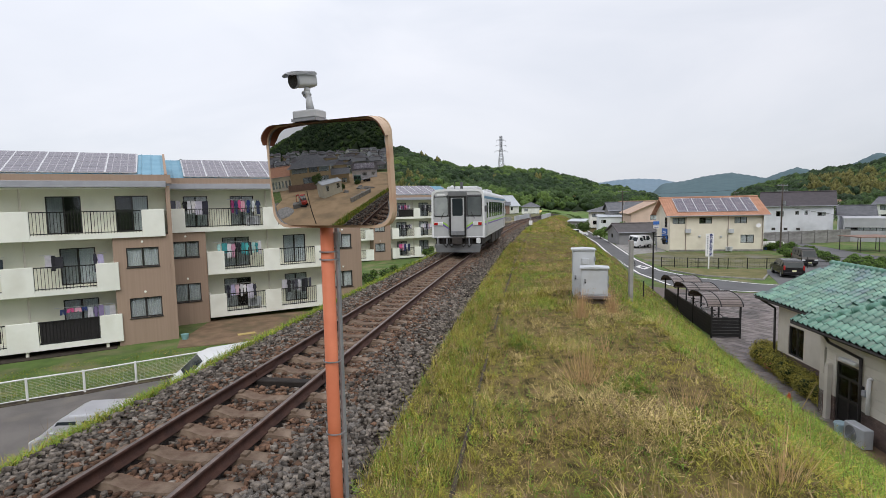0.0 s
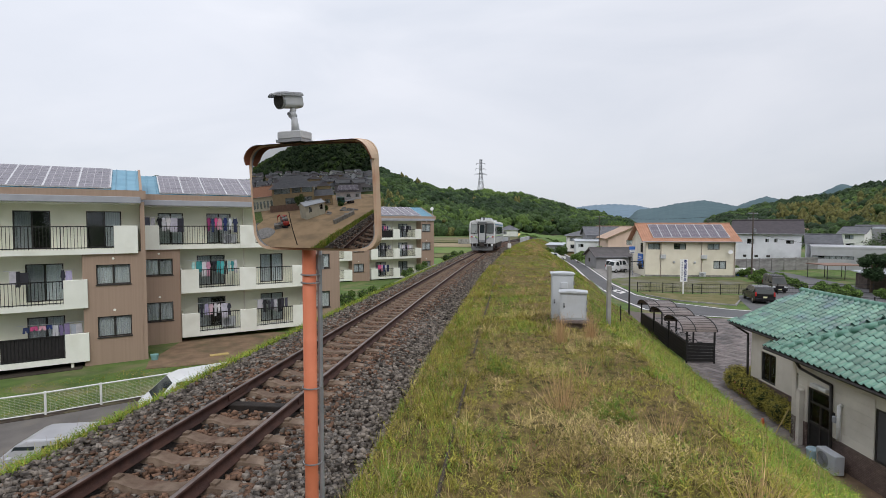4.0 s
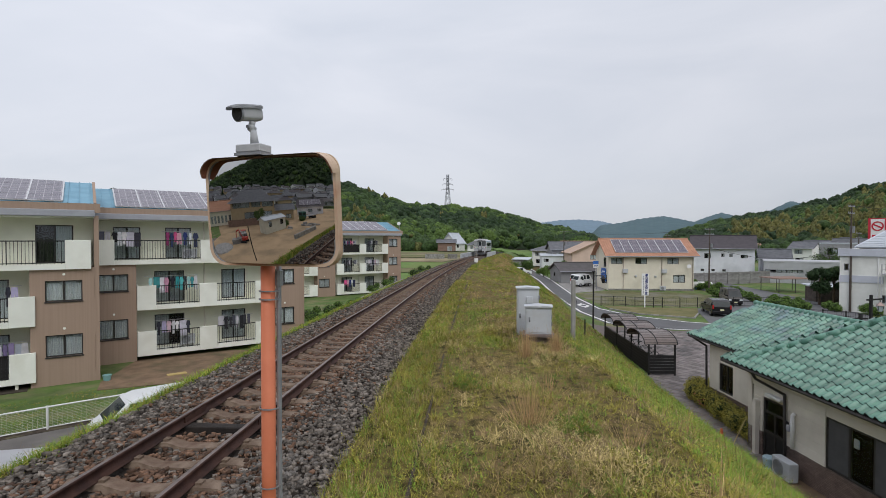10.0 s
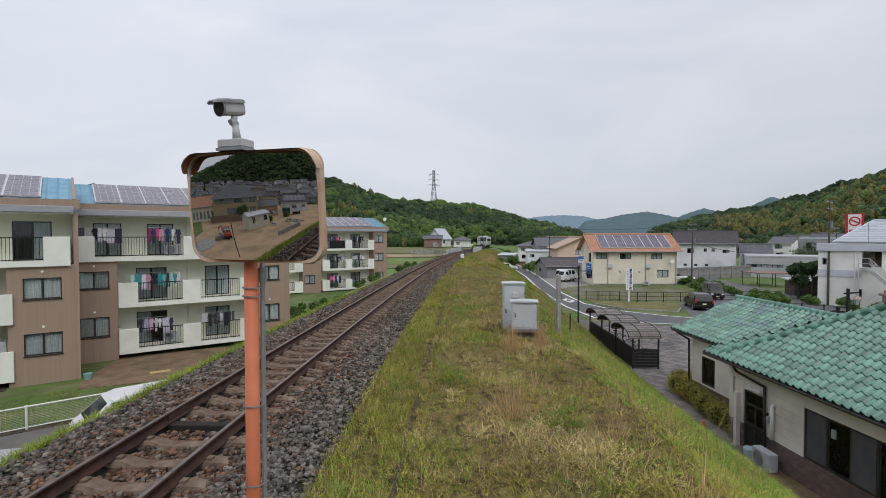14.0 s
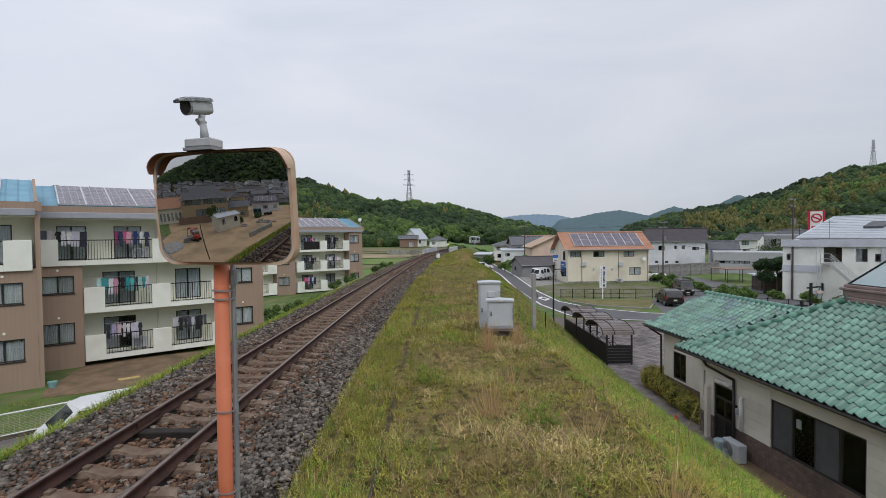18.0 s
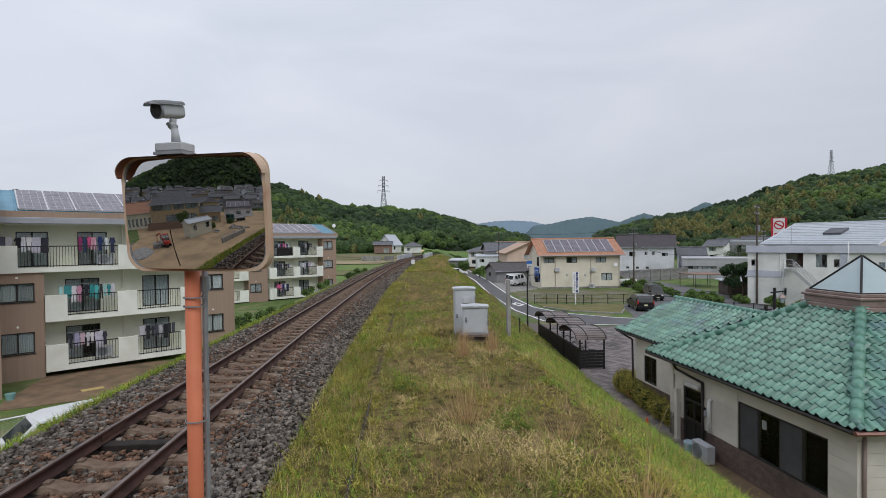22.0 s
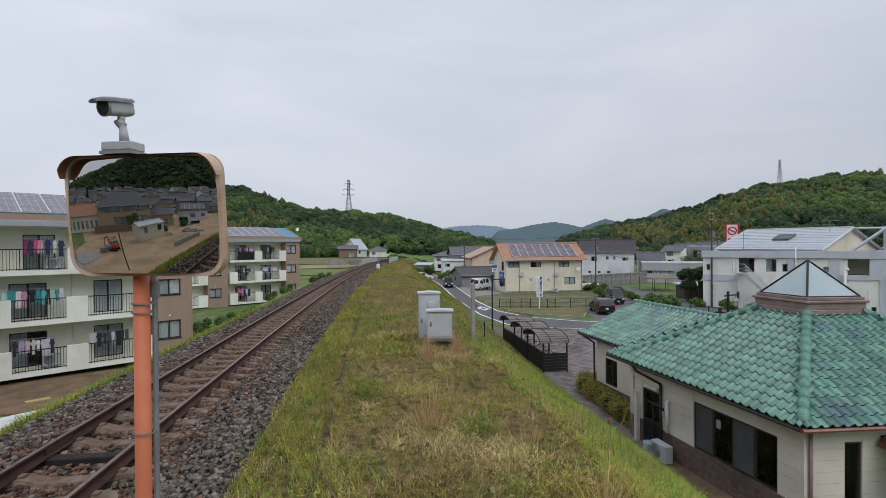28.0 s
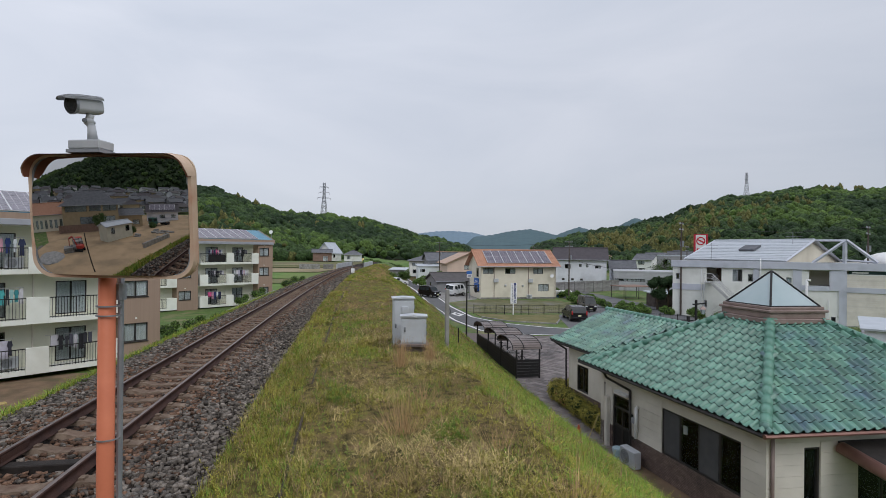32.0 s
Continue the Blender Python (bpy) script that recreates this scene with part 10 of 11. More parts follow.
PROFILES = {
    "minivan": ([(0, 0.32), (0.0, 0.72), (0.12, 0.86), (1.0, 1.0), (1.8, 1.5), (2.3, 1.6), (3.9, 1.58), (4.3, 1.45), (4.52, 0.95), (4.55, 0.32)], 1.0, (3, 4), (7, 8), [(1.7, 2.55), (2.65, 3.45), (3.52, 4.1)]),
    "van": ([(0, 0.35), (0.0, 0.85), (0.2, 1.08), (0.95, 1.8), (1.3, 1.95), (4.35, 1.98), (4.6, 1.86), (4.7, 1.1), (4.7, 0.35)], 1.12, (2, 3), (6, 7), [(0.95, 1.6), (1.75, 3.0), (3.1, 4.4)]),
    "kei": ([(0, 0.3), (0.0, 0.8), (0.1, 0.98), (0.5, 1.72), (0.75, 1.86), (3.15, 1.87), (3.35, 1.74), (3.4, 1.0), (3.4, 0.3)], 1.05, (2, 3), (6, 7), [(0.55, 1.25), (1.4, 2.2), (2.3, 3.1)]),
    "wagon": ([(0, 0.3), (0.0, 0.78), (0.08, 0.92), (0.6, 1.06), (1.1, 1.6), (1.45, 1.75), (3.2, 1.73), (3.5, 1.6), (3.62, 1.0), (3.62, 0.3)], 1.04, (3, 4), (7, 8), [(1.25, 1.95), (2.05, 2.75), (2.82, 3.3)]),
    "onebox": ([(0, 0.32), (0.0, 0.72), (0.08, 0.86), (0.26, 0.98), (0.92, 1.58), (1.25, 1.69), (3.1, 1.7), (3.32, 1.56), (3.4, 1.0), (3.4, 0.3)], 1.0, (3, 4), (7, 8), [(0.8, 1.55), (1.65, 2.4), (2.5, 3.15)]),
    "hatch": ([(0, 0.3), (0.0, 0.66), (0.05, 0.8), (0.25, 0.9), (0.78, 1.34), (1.0, 1.43), (2.9, 1.44), (3.2, 1.34), (3.35, 0.9), (3.35, 0.3)], 0.9, (3, 4), (7, 8), [(0.55, 1.25), (1.35, 2.05), (2.15, 2.9)]),
    "cab": ([(0, 0.3), (0.0, 0.85), (0.08, 1.0), (0.42, 1.68), (0.65, 1.78), (1.15, 1.78), (1.28, 1.65), (1.3, 0.3)], 1.05, (2, 3), (5, 6), [(0.5, 1.15)]),
}


def vehicle(kind, label, m, width, paint, category="car", name="car", bed=False, group="", name_glass="car_glass"):
    prof_, belt, wind, rear, sides = PROFILES[kind]
    t = thing(name, label, category, m, group)
    W = width / 2
    top = max(p[1] for p in prof_)

    def half(z):
        return W if z <= belt else W - (z - belt) * 0.2

    bm = bmesh.new()
    L_ = [bm.verts.new((-half(z), y, z)) for y, z in prof_]
    R_ = [bm.verts.new((half(z), y, z)) for y, z in prof_]
    bm.faces.new(L_), bm.faces.new(R_)
    k = len(prof_)
    for i in range(k):
        bm.faces.new((L_[i], L_[(i + 1) % k], R_[(i + 1) % k], R_[i]))
    bmesh.ops.recalc_face_normals(bm, faces=bm.faces[:])
    bmesh.ops.bevel(bm, geom=bm.edges[:], offset=0.05, segments=2, affect="EDGES", profile=0.6, clamp_overlap=True)
    body = part("body", bm, paint, t)

    def glass_between(i, j, inset):
        (y0, z0), (y1, z1) = prof_[i], prof_[j]
        d = Vector((0, y1 - y0, z1 - z0))
        n = Vector((0, -(z1 - z0), y1 - y0)).normalized()
        if n.z < 0:
            n = -n
        a, b = 0.08, 0.92
        ya, za, yb, zb = y0 + d.y * a, z0 + d.z * a, y0 + d.y * b, z0 + d.z * b
        pts = [(-half(za) + inset, ya, za), (half(za) - inset, ya, za), (half(zb) - inset, yb, zb), (-half(zb) + inset, yb, zb)]
        return quad_solid(bmesh.new(), [Vector(p) + n * 0.008 for p in pts], 0.012)

    part("windscreen", glass_between(*wind, 0.1), M[name_glass], t)
    part("rear_window", glass_between(*rear, 0.12), M[name_glass], t)
    ridge_z = top - 0.16
    for s in (-1, 1):
        for y0, y1 in sides:
            z0, z1 = belt + 0.03, ridge_z
            pts = [Vector((s * (half(z0) + 0.006), y0, z0)), Vector((s * (half(z0) + 0.006), y1, z0)), Vector((s * (half(z1) + 0.006), y1 - 0.05, z1)), Vector((s * (half(z1) + 0.006), y0 + (0.18 if y0 == sides[0][0] else 0.03), z1))]
            b = bmesh.new()
            fr_, bk_ = [b.verts.new(p) for p in pts], [b.verts.new(p - Vector((s * 0.012, 0, 0))) for p in pts]
            b.faces.new(fr_), b.faces.new(bk_)
            for i in range(4):
                b.faces.new((fr_[i], fr_[(i + 1) % 4], bk_[(i + 1) % 4], bk_[i]))
            bmesh.ops.recalc_face_normals(b, faces=b.faces[:])
            part("side_window", b, M[name_glass], t)
        part("mirror", bx(s * (W + 0.02) - 0.07, s * (W + 0.02) + 0.07, sides[0][0] + 0.05, sides[0][0] + 0.18, belt, belt + 0.16, bevel=0.02), paint, t)
    end = prof_[-1][0]
    for s in (-1, 1):
        part("headlight", bx(s * (W - 0.2) - 0.16, s * (W - 0.2) + 0.16, -0.015, 0.08, 0.62, 0.78, bevel=0.02), M["clear_lens"], t)
        if not bed:
            part("tail_light", bx(s * (W - 0.1) - 0.07, s * (W - 0.1) + 0.07, end - 0.06, end + 0.015, 0.75, 1.15, bevel=0.02), M["red_lens"], t)
    part("bumper", bx(-W + 0.04, W - 0.04, -0.05, 0.12, 0.3, 0.52, bevel=0.04), paint, t)
    part("bumper", bx(-W + 0.04, W - 0.04, end - 0.12, end + 0.05, 0.3, 0.55, bevel=0.04), paint, t)
    part("number_plate", bx(-0.16, 0.16, -0.062, -0.051, 0.4, 0.55), M["plate"], t)
    part("number_plate", bx(-0.16, 0.16, end + 0.051, end + 0.06, 0.6, 0.76), M["plate"], t)
    wy = [0.72, end - 0.75] if not bed else [0.55, 2.35]
    wr = 0.31 if kind in ("minivan", "van") else 0.27
    for y in wy:
        for s in (-1, 1):
            ty_ = part("wheel", tube(bmesh.new(), (s * (W - 0.19), y, wr), (s * (W + 0.005), y, wr), wr, n=20), M["tyre"], t)
            part("rim", tube(bmesh.new(), (s * (W - 0.02), y, wr), (s * (W + 0.015), y, wr), wr * 0.66, n=14), M["rim"], ty_)
    if bed:
        for a in ((-W + 0.02, W - 0.02, 1.34, 3.3, 0.55, 0.66), (-W + 0.02, -W + 0.06, 1.34, 3.3, 0.66, 0.98), (W - 0.06, W - 0.02, 1.34, 3.3, 0.66, 0.98), (-W + 0.06, W - 0.06, 3.26, 3.3, 0.66, 0.98), (-W + 0.06, W - 0.06, 1.34, 1.38, 0.66, 1.2)):
            part("load_bed", bx(*a), paint, t)
    return t


# parked
vehicle("minivan", "black estate car parked in a car park bay", pose(28.1, 55.2, G, 0, 0, 170), 1.72, M["car_black"])
vehicle("kei", "black box-shaped small van parked by the fence", pose(32.6, 59.0, G, 0, 0, -8), 1.5, M["car_black"], "van", "van")
vehicle("kei", "white small van parked before the workshop", pose(22.3, 84.6, G, 0, 0, 118), 1.48, M["car_white"], "van", "van")
vehicle("cab", "white small pick-up truck parked before the workshop", pose(19.3, 81.6, G, 0, 0, -62), 1.48, M["car_white"], "truck", "pickup_truck", bed=True)
vehicle("minivan", "white car parked beside a distant house", pose(15.3, 108.0, G, 0, 0, 100), 1.65, M["car_white"])
vehicle("onebox", "white small van parked on the lane below the bank", pose(-8.5, 15.75, G_LEFT + 0.03, 0, 0, -46), 1.5, M["car_white"], "van", "van")
vehicle("hatch", "silver small car parked on the lane below the bank", pose(-9.45, 11.7, G_LEFT + 0.03, 0, 0, -75), 1.36, M["car_silver"])
drive_car = vehicle("wagon", "black small car driving along the road", pose(15.6, 86, G, 0, 0, 0), 1.46, M["car_black"])

# ---- the train: a single railcar ----
# sky reflection is put into this lighter glass colour
M["cab_glass"] = mat("sky_toned_cab_glass", (0.13, 0.145, 0.15), (0.08, 0.09, 0.095), 1.2, 0.08, 0.0, 40, spread=0.05, spec=0.7)
M["train_steel"] = mat("brushed_train_steel", (0.58, 0.59, 0.60), (0.52, 0.53, 0.54), 1.5, 0.38, 0.02, 60, metal=0.12, spread=0.03, stretch=(1, 0.2, 6))
M["train_grey"] = mat("dark_grey_train_front", (0.10, 0.10, 0.105), (0.08, 0.08, 0.085), 3, 0.4, 0.02, 40, spread=0.03)
M["train_lime"] = mat("lime_stripe", (0.34, 0.62, 0.10), (0.31, 0.57, 0.09), 3, 0.45, 0.0, 40, spread=0.02)
M["train_violet"] = mat("violet_stripe", (0.20, 0.13, 0.42), (0.18, 0.11, 0.38), 3, 0.45, 0.0, 40, spread=0.02)
M["train_under"] = mat("grimy_underframe", (0.05, 0.043, 0.04), (0.035, 0.03, 0.028), 5, 0.85, 0.2, 40, spread=0.1)
M["train_front"] = mat("grey_cab_front", (0.46, 0.47, 0.48), (0.41, 0.42, 0.43), 2, 0.42, 0.02, 60, spread=0.03)
M["train_rim"] = mat("white_cab_rim", (0.74, 0.75, 0.76), (0.68, 0.69, 0.70), 2, 0.4, 0.02, 60, spread=0.03)
M["train_visor"] = mat("grey_visor", (0.16, 0.165, 0.17), (0.13, 0.135, 0.14), 3, 0.5, 0.02, 40, spread=0.03)
M["train_blue"] = mat("blue_stripe", (0.10, 0.26, 0.40), (0.085, 0.23, 0.36), 3, 0.45, 0.0, 40, spread=0.02)
# paler still: daylight seen through the cab is painted into the glass
M["cab_glass_pale"] = mat("pale_backlit_cab_glass", (0.34, 0.36, 0.36), (0.22, 0.24, 0.245), 1.6, 0.1, 0.0, 40, spread=0.05, spec=0.6)
train = thing("railcar", "silver single railcar with lime and violet stripes running on the line", "train", pose(0, 27.0, 0))
TW, TL = 1.4, 16.0


def section(w, z0, z1, r=0.35, n=5):
    """Rounded body cross-section."""
    pts = [(-w, z0), (w, z0), (w + 0.02, z0 + 0.9)]
    for i in range(n + 1):
        a = radians(90 * i / n)
        pts.append((w - r + r * math.cos(a), z1 - r * 0.75 + r * 0.75 * math.sin(a) - 0.0))
    for i in range(n + 1):
        a = radians(90 + 90 * i / n)
        pts.append((-w + r + r * math.cos(a), z1 - r * 0.75 + r * 0.75 * math.sin(a)))
    pts.append((-w - 0.02, z0 + 0.9))
    return pts


part("body", prism(bmesh.new(), section(TW, 0.92, 3.5, 0.42), 0.12, TL, "y"), M["train_steel"], train)
part("front_panel", prism(bmesh.new(), section(TW - 0.02, 0.96, 3.47, 0.42), 0.0, 0.119, "y"), M["train_front"], train, "mid-grey cab front")
# pale rim round the cab front
rim_o, rim_i = section(TW + 0.01, 0.95, 3.52, 0.43), section(TW - 0.09, 1.0, 3.4, 0.36)
part("front_rim", ring_solid(rim_i, rim_o, -0.03, 0.16), M["train_rim"], train, "white moulded rim")
# cab: dark visor over the windows, two wide windows, a tall end door in a black frame
part("cab_surround", bx(-1.27, 1.27, -0.012, -0.001, 2.05, 3.2, bevel=0.004), M["train_grey"], train)
part("visor", bx(-0.5, 0.5, -0.1, -0.001, 3.12, 3.38, bevel=0.03), M["train_visor"], train)
for x0, x1 in ((-1.26, -0.53), (0.53, 1.26)):
    cw_ = prism(bmesh.new(), [(p[0] + (x0 + x1) / 2, p[1] + 2.6) for p in rounded(x1 - x0, 0.98, 0.1, 4)], -0.035, -0.021, "y")
    part("cab_window", cw_, M["cab_glass_pale"] if x0 < 0 else M["cab_glass"], train)
    part("window_seal", shift(ring_solid(rounded(x1 - x0, 0.98, 0.1, 4), rounded(x1 - x0 + 0.05, 1.03, 0.12, 4), -0.03, -0.0005), Matrix.Translation(((x0 + x1) / 2, 0, 2.6))), M["black"], train)
door_t = part("end_door", bx(-0.36, 0.36, -0.06, -0.002, 1.06, 3.06, bevel=0.01), M["train_front"], train, "grey end door")
part("door_window", prism(bmesh.new(), [(p[0], p[1] + 2.56) for p in rounded(0.56, 0.92, 0.07, 4)], -0.068, -0.061, "y"), M["car_glass"], door_t)
part("door_frame", ring_solid([(-0.36, 1.06), (0.36, 1.06), (0.36, 3.06), (-0.36, 3.06)], [(-0.45, 1.0), (0.45, 1.0), (0.45, 3.13), (-0.45, 3.13)], -0.085, -0.003), M["black"], train)
part("step_plate", bx(-0.36, 0.36, -0.1, -0.061, 1.08, 1.3, bevel=0.01), M["galv"], door_t, "scuffed steel fall plate")
for s in (-1, 1):
    part("lamp_housing", bx(s * 1.06 - 0.25, s * 1.06 + 0.25, -0.05, -0.001, 1.58, 1.78, bevel=0.02), M["train_rim"], train)
    part("tail_light", bx(s * 1.18 - 0.1, s * 1.18 + 0.1, -0.062, -0.049, 1.61, 1.75), M["red_lens"], train)
    part("marker_light", bx(s * 0.93 - 0.09, s * 0.93 + 0.09, -0.062, -0.049, 1.61, 1.75), M["clear_lens"], train)
    part("wiper", tube(bmesh.new(), (s * 0.9, -0.05, 1.95), (s * 0.72, -0.05, 2.3), 0.014, n=4), M["black"], train)
    part("handrail", tube(bmesh.new(), (s * 0.5, -0.08, 1.15), (s * 0.5, -0.08, 2.0), 0.012, n=5), M["galv"], train)
    part("wing_mirror", bx(s * 1.5 - 0.07, s * 1.5 + 0.07, 0.0, 0.06, 2.3, 2.62, bevel=0.02), M["train_grey"], train)
    for mt, dz in (("train_lime", 0.0), ("train_violet", -0.11)):
        part("stripe", bx(min(s * 1.31, s * 1.375), max(s * 1.31, s * 1.375), -0.014, -0.001, 1.7 + dz, 1.78 + dz), M[mt], train)
        part("stripe", prism(bmesh.new(), [(s * 0.8, 1.7 + dz), (s * 0.8, 1.79 + dz), (s * 0.46, 1.56 + dz), (s * 0.46, 1.46 + dz)], -0.014, -0.001, "y"), M[mt], train)
        part("stripe", bx(s * (TW + 0.027) - 0.004, s * (TW + 0.027) + 0.004, 0.17, TL, 1.7 + dz, 1.78 + dz), M[mt], train)
    part("stripe", bx(s * (TW + 0.012) - 0.004, s * (TW + 0.012) + 0.004, 0.17, TL, 3.0, 3.13), M["train_blue"], train, "blue cantrail stripe")
    for z_ in (1.1, 1.25, 1.4):
        part("body_rib", bx(s * (TW + 0.018) - 0.008, s * (TW + 0.018) + 0.008, 2.2, TL - 2.2, z_, z_ + 0.03), M["train_steel"], train)
    # side windows and doors
    for k in range(7):
        y0 = 2.65 + k * 1.55
        part("side_window", bx(s * (TW + 0.02) - 0.012, s * (TW + 0.02) + 0.012, y0, y0 + 1.2, 1.95, 2.85, bevel=0.008), M["car_glass"], train)
    for y0 in (0.9, 13.95):
        dr_ = part("side_door", bx(s * (TW + 0.02) - 0.014, s * (TW + 0.02) + 0.014, y0, y0 + 0.95, 1.0, 2.95, bevel=0.008), M["train_front"], train)
        part("door_window", bx(s * (TW + 0.036) - 0.004, s * (TW + 0.036) + 0.004, y0 + 0.15, y0 + 0.8, 1.95, 2.8), M["car_glass"], dr_)
bd_ = part("destination_board", bx(-1.2, -0.58, -0.045, -0.031, 3.14, 3.32), M["train_front"], train)
part("lettering_bar", bx(-1.12, -0.68, -0.05, -0.046, 3.19, 3.27), M["white"], bd_)
part("roof_unit", bx(-0.85, 0.85, 1.6, 4.2, 3.45, 3.72, bevel=0.05), M["train_steel"], train)
part("roof_unit", bx(-0.85, 0.85, 8.0, 11.0, 3.45, 3.72, bevel=0.05), M["train_steel"], train)
part("roof_horn", tube(bmesh.new(), (0.15, 0.5, 3.45), (0.15, 0.5, 3.9), 0.08, n=8), M["train_grey"], train)
part("roof_aerial", tube(bmesh.new(), (-0.3, 1.0, 3.45), (-0.3, 1.0, 3.95), 0.02, n=6), M["black"], train)
part("underframe", bx(-1.25, 1.25, 0.25, TL - 0.2, 0.55, 0.92), M["train_under"], train)
part("coupler", bx(-0.2, 0.2, -0.35, 0.3, 0.62, 0.95, bevel=0.03), M["train_under"], train)
part("coupler_head", bx(-0.26, 0.26, -0.5, -0.3, 0.6, 1.0, bevel=0.04), M["train_under"], train)
plough = prism(bmesh.new(), [(-1.16, 0.16), (1.16, 0.16), (1.26, 0.6), (-1.26, 0.6)], -0.12, -0.04, "y")
part("snow_plough", plough, M["train_visor"], train, "grey snow plough plate")
part("buffer_beam", bx(-1.3, 1.3, -0.02, 0.25, 0.88, 0.96, bevel=0.01), M["train_under"], train)
part("jumper_box", bx(0.98, 1.2, -0.1, 0.12, 0.64, 0.9, bevel=0.02), M["train_rim"], train)
for s in (-1, 1):
    part("step_frame", bx(s * 0.6 - 0.03, s * 0.6 + 0.03, -0.06, 0.0, 0.55, 0.9), M["galv"], train)
    part("plough_stay", bx(s * 1.1 - 0.04, s * 1.1 + 0.04, -0.05, 0.3, 0.3, 0.95), M["galv"], train)
    for x in (0.45, 0.75):
        part("hose", pipe(bmesh.new(), [(s * x, -0.12, 0.95), (s * x, -0.22, 0.6), (s * (x - 0.15), -0.2, 0.45), (s * (x - 0.25), -0.12, 0.7)], 0.025, n=6), M["black"], train)
for yb in (2.6, 13.4):
    bg = part("bogie", bx(-1.05, 1.05, yb - 1.4, yb + 1.4, 0.35, 0.62, bevel=0.04), M["train_under"], train)
    for dy in (-1.0, 1.0):
        for s in (-1, 1):
            part("wheel", tube(bmesh.new(), (s * 0.5, yb + dy, 0.43), (s * 0.62, yb + dy, 0.43), 0.43, n=24), M["rail"], bg)
    for s in (-1, 1):
        part("spring", tube(bmesh.new(), (s * 1.0, yb, 0.3), (s * 1.0, yb, 0.75), 0.16, n=10), M["train_under"], bg)
for y0, y1 in ((5.2, 7.4), (7.8, 9.6), (10.2, 12.6)):
    for s in (-1, 1):
        part("equipment_box", bx(s * 1.2 - 0.15 if s > 0 else -1.35, s * 1.2 + 0.15 if s > 0 else -1.05, y0, y1, 0.3, 0.92, bevel=0.03), M["train_under"], train)

# ---- behind the camera, across the line: the yard that the mirror shows ----
YZ = -4.26


M["dirt"] = mat("packed_yard_dirt", (0.42, 0.295, 0.18), (0.33, 0.235, 0.14), 0.35, 0.95, 0.35, 18, spread=0.05, stain=(0.24, 0.18, 0.115), stain_scale=0.2)
M["gravel"] = mat("grey_gravel", (0.32, 0.31, 0.30), (0.22, 0.215, 0.21), 5, 0.95, 0.5, 30, spread=0.05)
M["digger_red"] = mat("red_machine_paint", (0.42, 0.05, 0.035), (0.36, 0.04, 0.03), 4, 0.5, 0.03, 40, spread=0.05)
sheet("yard", [(-10.4, -1), (-10.4, -46), (-14, -75), (-50, -75), (-60, -30), (-56, -12), (-36, -7), (-30, 0)], YZ + 0.03, M["dirt"], "brown dirt contractor's yard beside the line", "yard")
M["wall_shed"] = mat("drab_cream_panel", (0.60, 0.58, 0.48), (0.52, 0.50, 0.41), 1.0, 0.8, 0.08, 50, spread=0.04)
gs = house("shed", "pale prefabricated shed with a white corrugated roof", pose(-21.8, -23.6, YZ, 0, 0, 94), 7.2, 2.9, 2.8, 0.5, M["wall_shed"], M["roof_pale"], front=[(0.8, 2.0, 1.3, 2.4), (5.0, 6.0, 1.3, 2.4)], over=0.25, category="shed")
bh = house("house", "large two-storey ochre house with a grey hipped roof", pose(-31.9, -29.2, YZ + 1.3, 0, 0, 131.3), 18.0, 12.0, 5.7, 3.3, M["wall_ochre"], M["roof_grey"], front=[(0.5, 4.6, 3.6, 5.3), (5.2, 8.8, 3.6, 5.3), (9.6, 17.0, 3.6, 5.2), (1.0, 4.6, 0.5, 2.3), (7.0, 12.0, 0.5, 2.3)], left=[(1.0, 4.0, 3.5, 5.2), (6.0, 9.0, 3.5, 5.2)], kind="hip", over=1.1, ribs=0.4)
house("house", "lower annexe with a grey tiled lean-to roof", pose(-28.5, -36.0, YZ, 0, 0, 135), 9.0, 7.0, 3.6, 1.4, M["wall_ochre"], M["roof_grey"], front=[(1.0, 3.0, 0.6, 2.0)], over=0.7)
house("warehouse", "long building with an orange tiled roof and tall windows", pose(-47.5, -18.0, YZ, 0, 0, 126), 18.0, 9.0, 4.6, 2.8, M["wall_cream"], M["roof_orange"], front=[(1 + i * 2.1, 2.1 + i * 2.1, 0.8, 3.0) for i in range(8)], over=0.5, category="building", ribs=0.35, sashes=1)
sh_ = house("house", "grey house with a dark roof carrying solar panels", pose(-24.8, -53.2, YZ, 0, 0, 148), 12.0, 8.0, 3.5, 2.4, M["wall_grey"], M["roof_dark"], front=[(1.0, 2.6, 1.0, 2.2), (5.0, 7.0, 1.0, 2.2)], over=0.6)
solar_array(sh_, 1.0, 11.0, 0.4, 3.95, 3.95, 6.0, 5, 3, None)
pf = thing("board_fence", "dark board fence on the edge of a raised garden", "fence")
fa_, fb_ = Vector((-43.6, -13.6)), Vector((-32.2, -26.4))
for i in range(30):
    a, c_ = fa_ + (fb_ - fa_) * (i / 30), fa_ + (fb_ - fa_) * ((i + 0.94) / 30)
    bm = prism(bmesh.new(), [(a.x, a.y), (c_.x, c_.y), (c_.x - 0.06, c_.y - 0.05), (a.x - 0.06, a.y - 0.05)], YZ, YZ + 1.9, "z")
    part("board", bm, M["wall_brick"], pf)
sheet("garden", [(-43.8, -13.9), (-30.5, -28.9), (-41, -39), (-56, -24)], YZ + 1.3, M["lawn"], "raised garden plot under the ochre house", "garden", 1.3)
tree(pose(-30.2, -20.5, YZ), 5.0, 2.3, "dark garden tree before the ochre house", 131, 2600, [M["leaf"], M["leaf"]], 0.14)
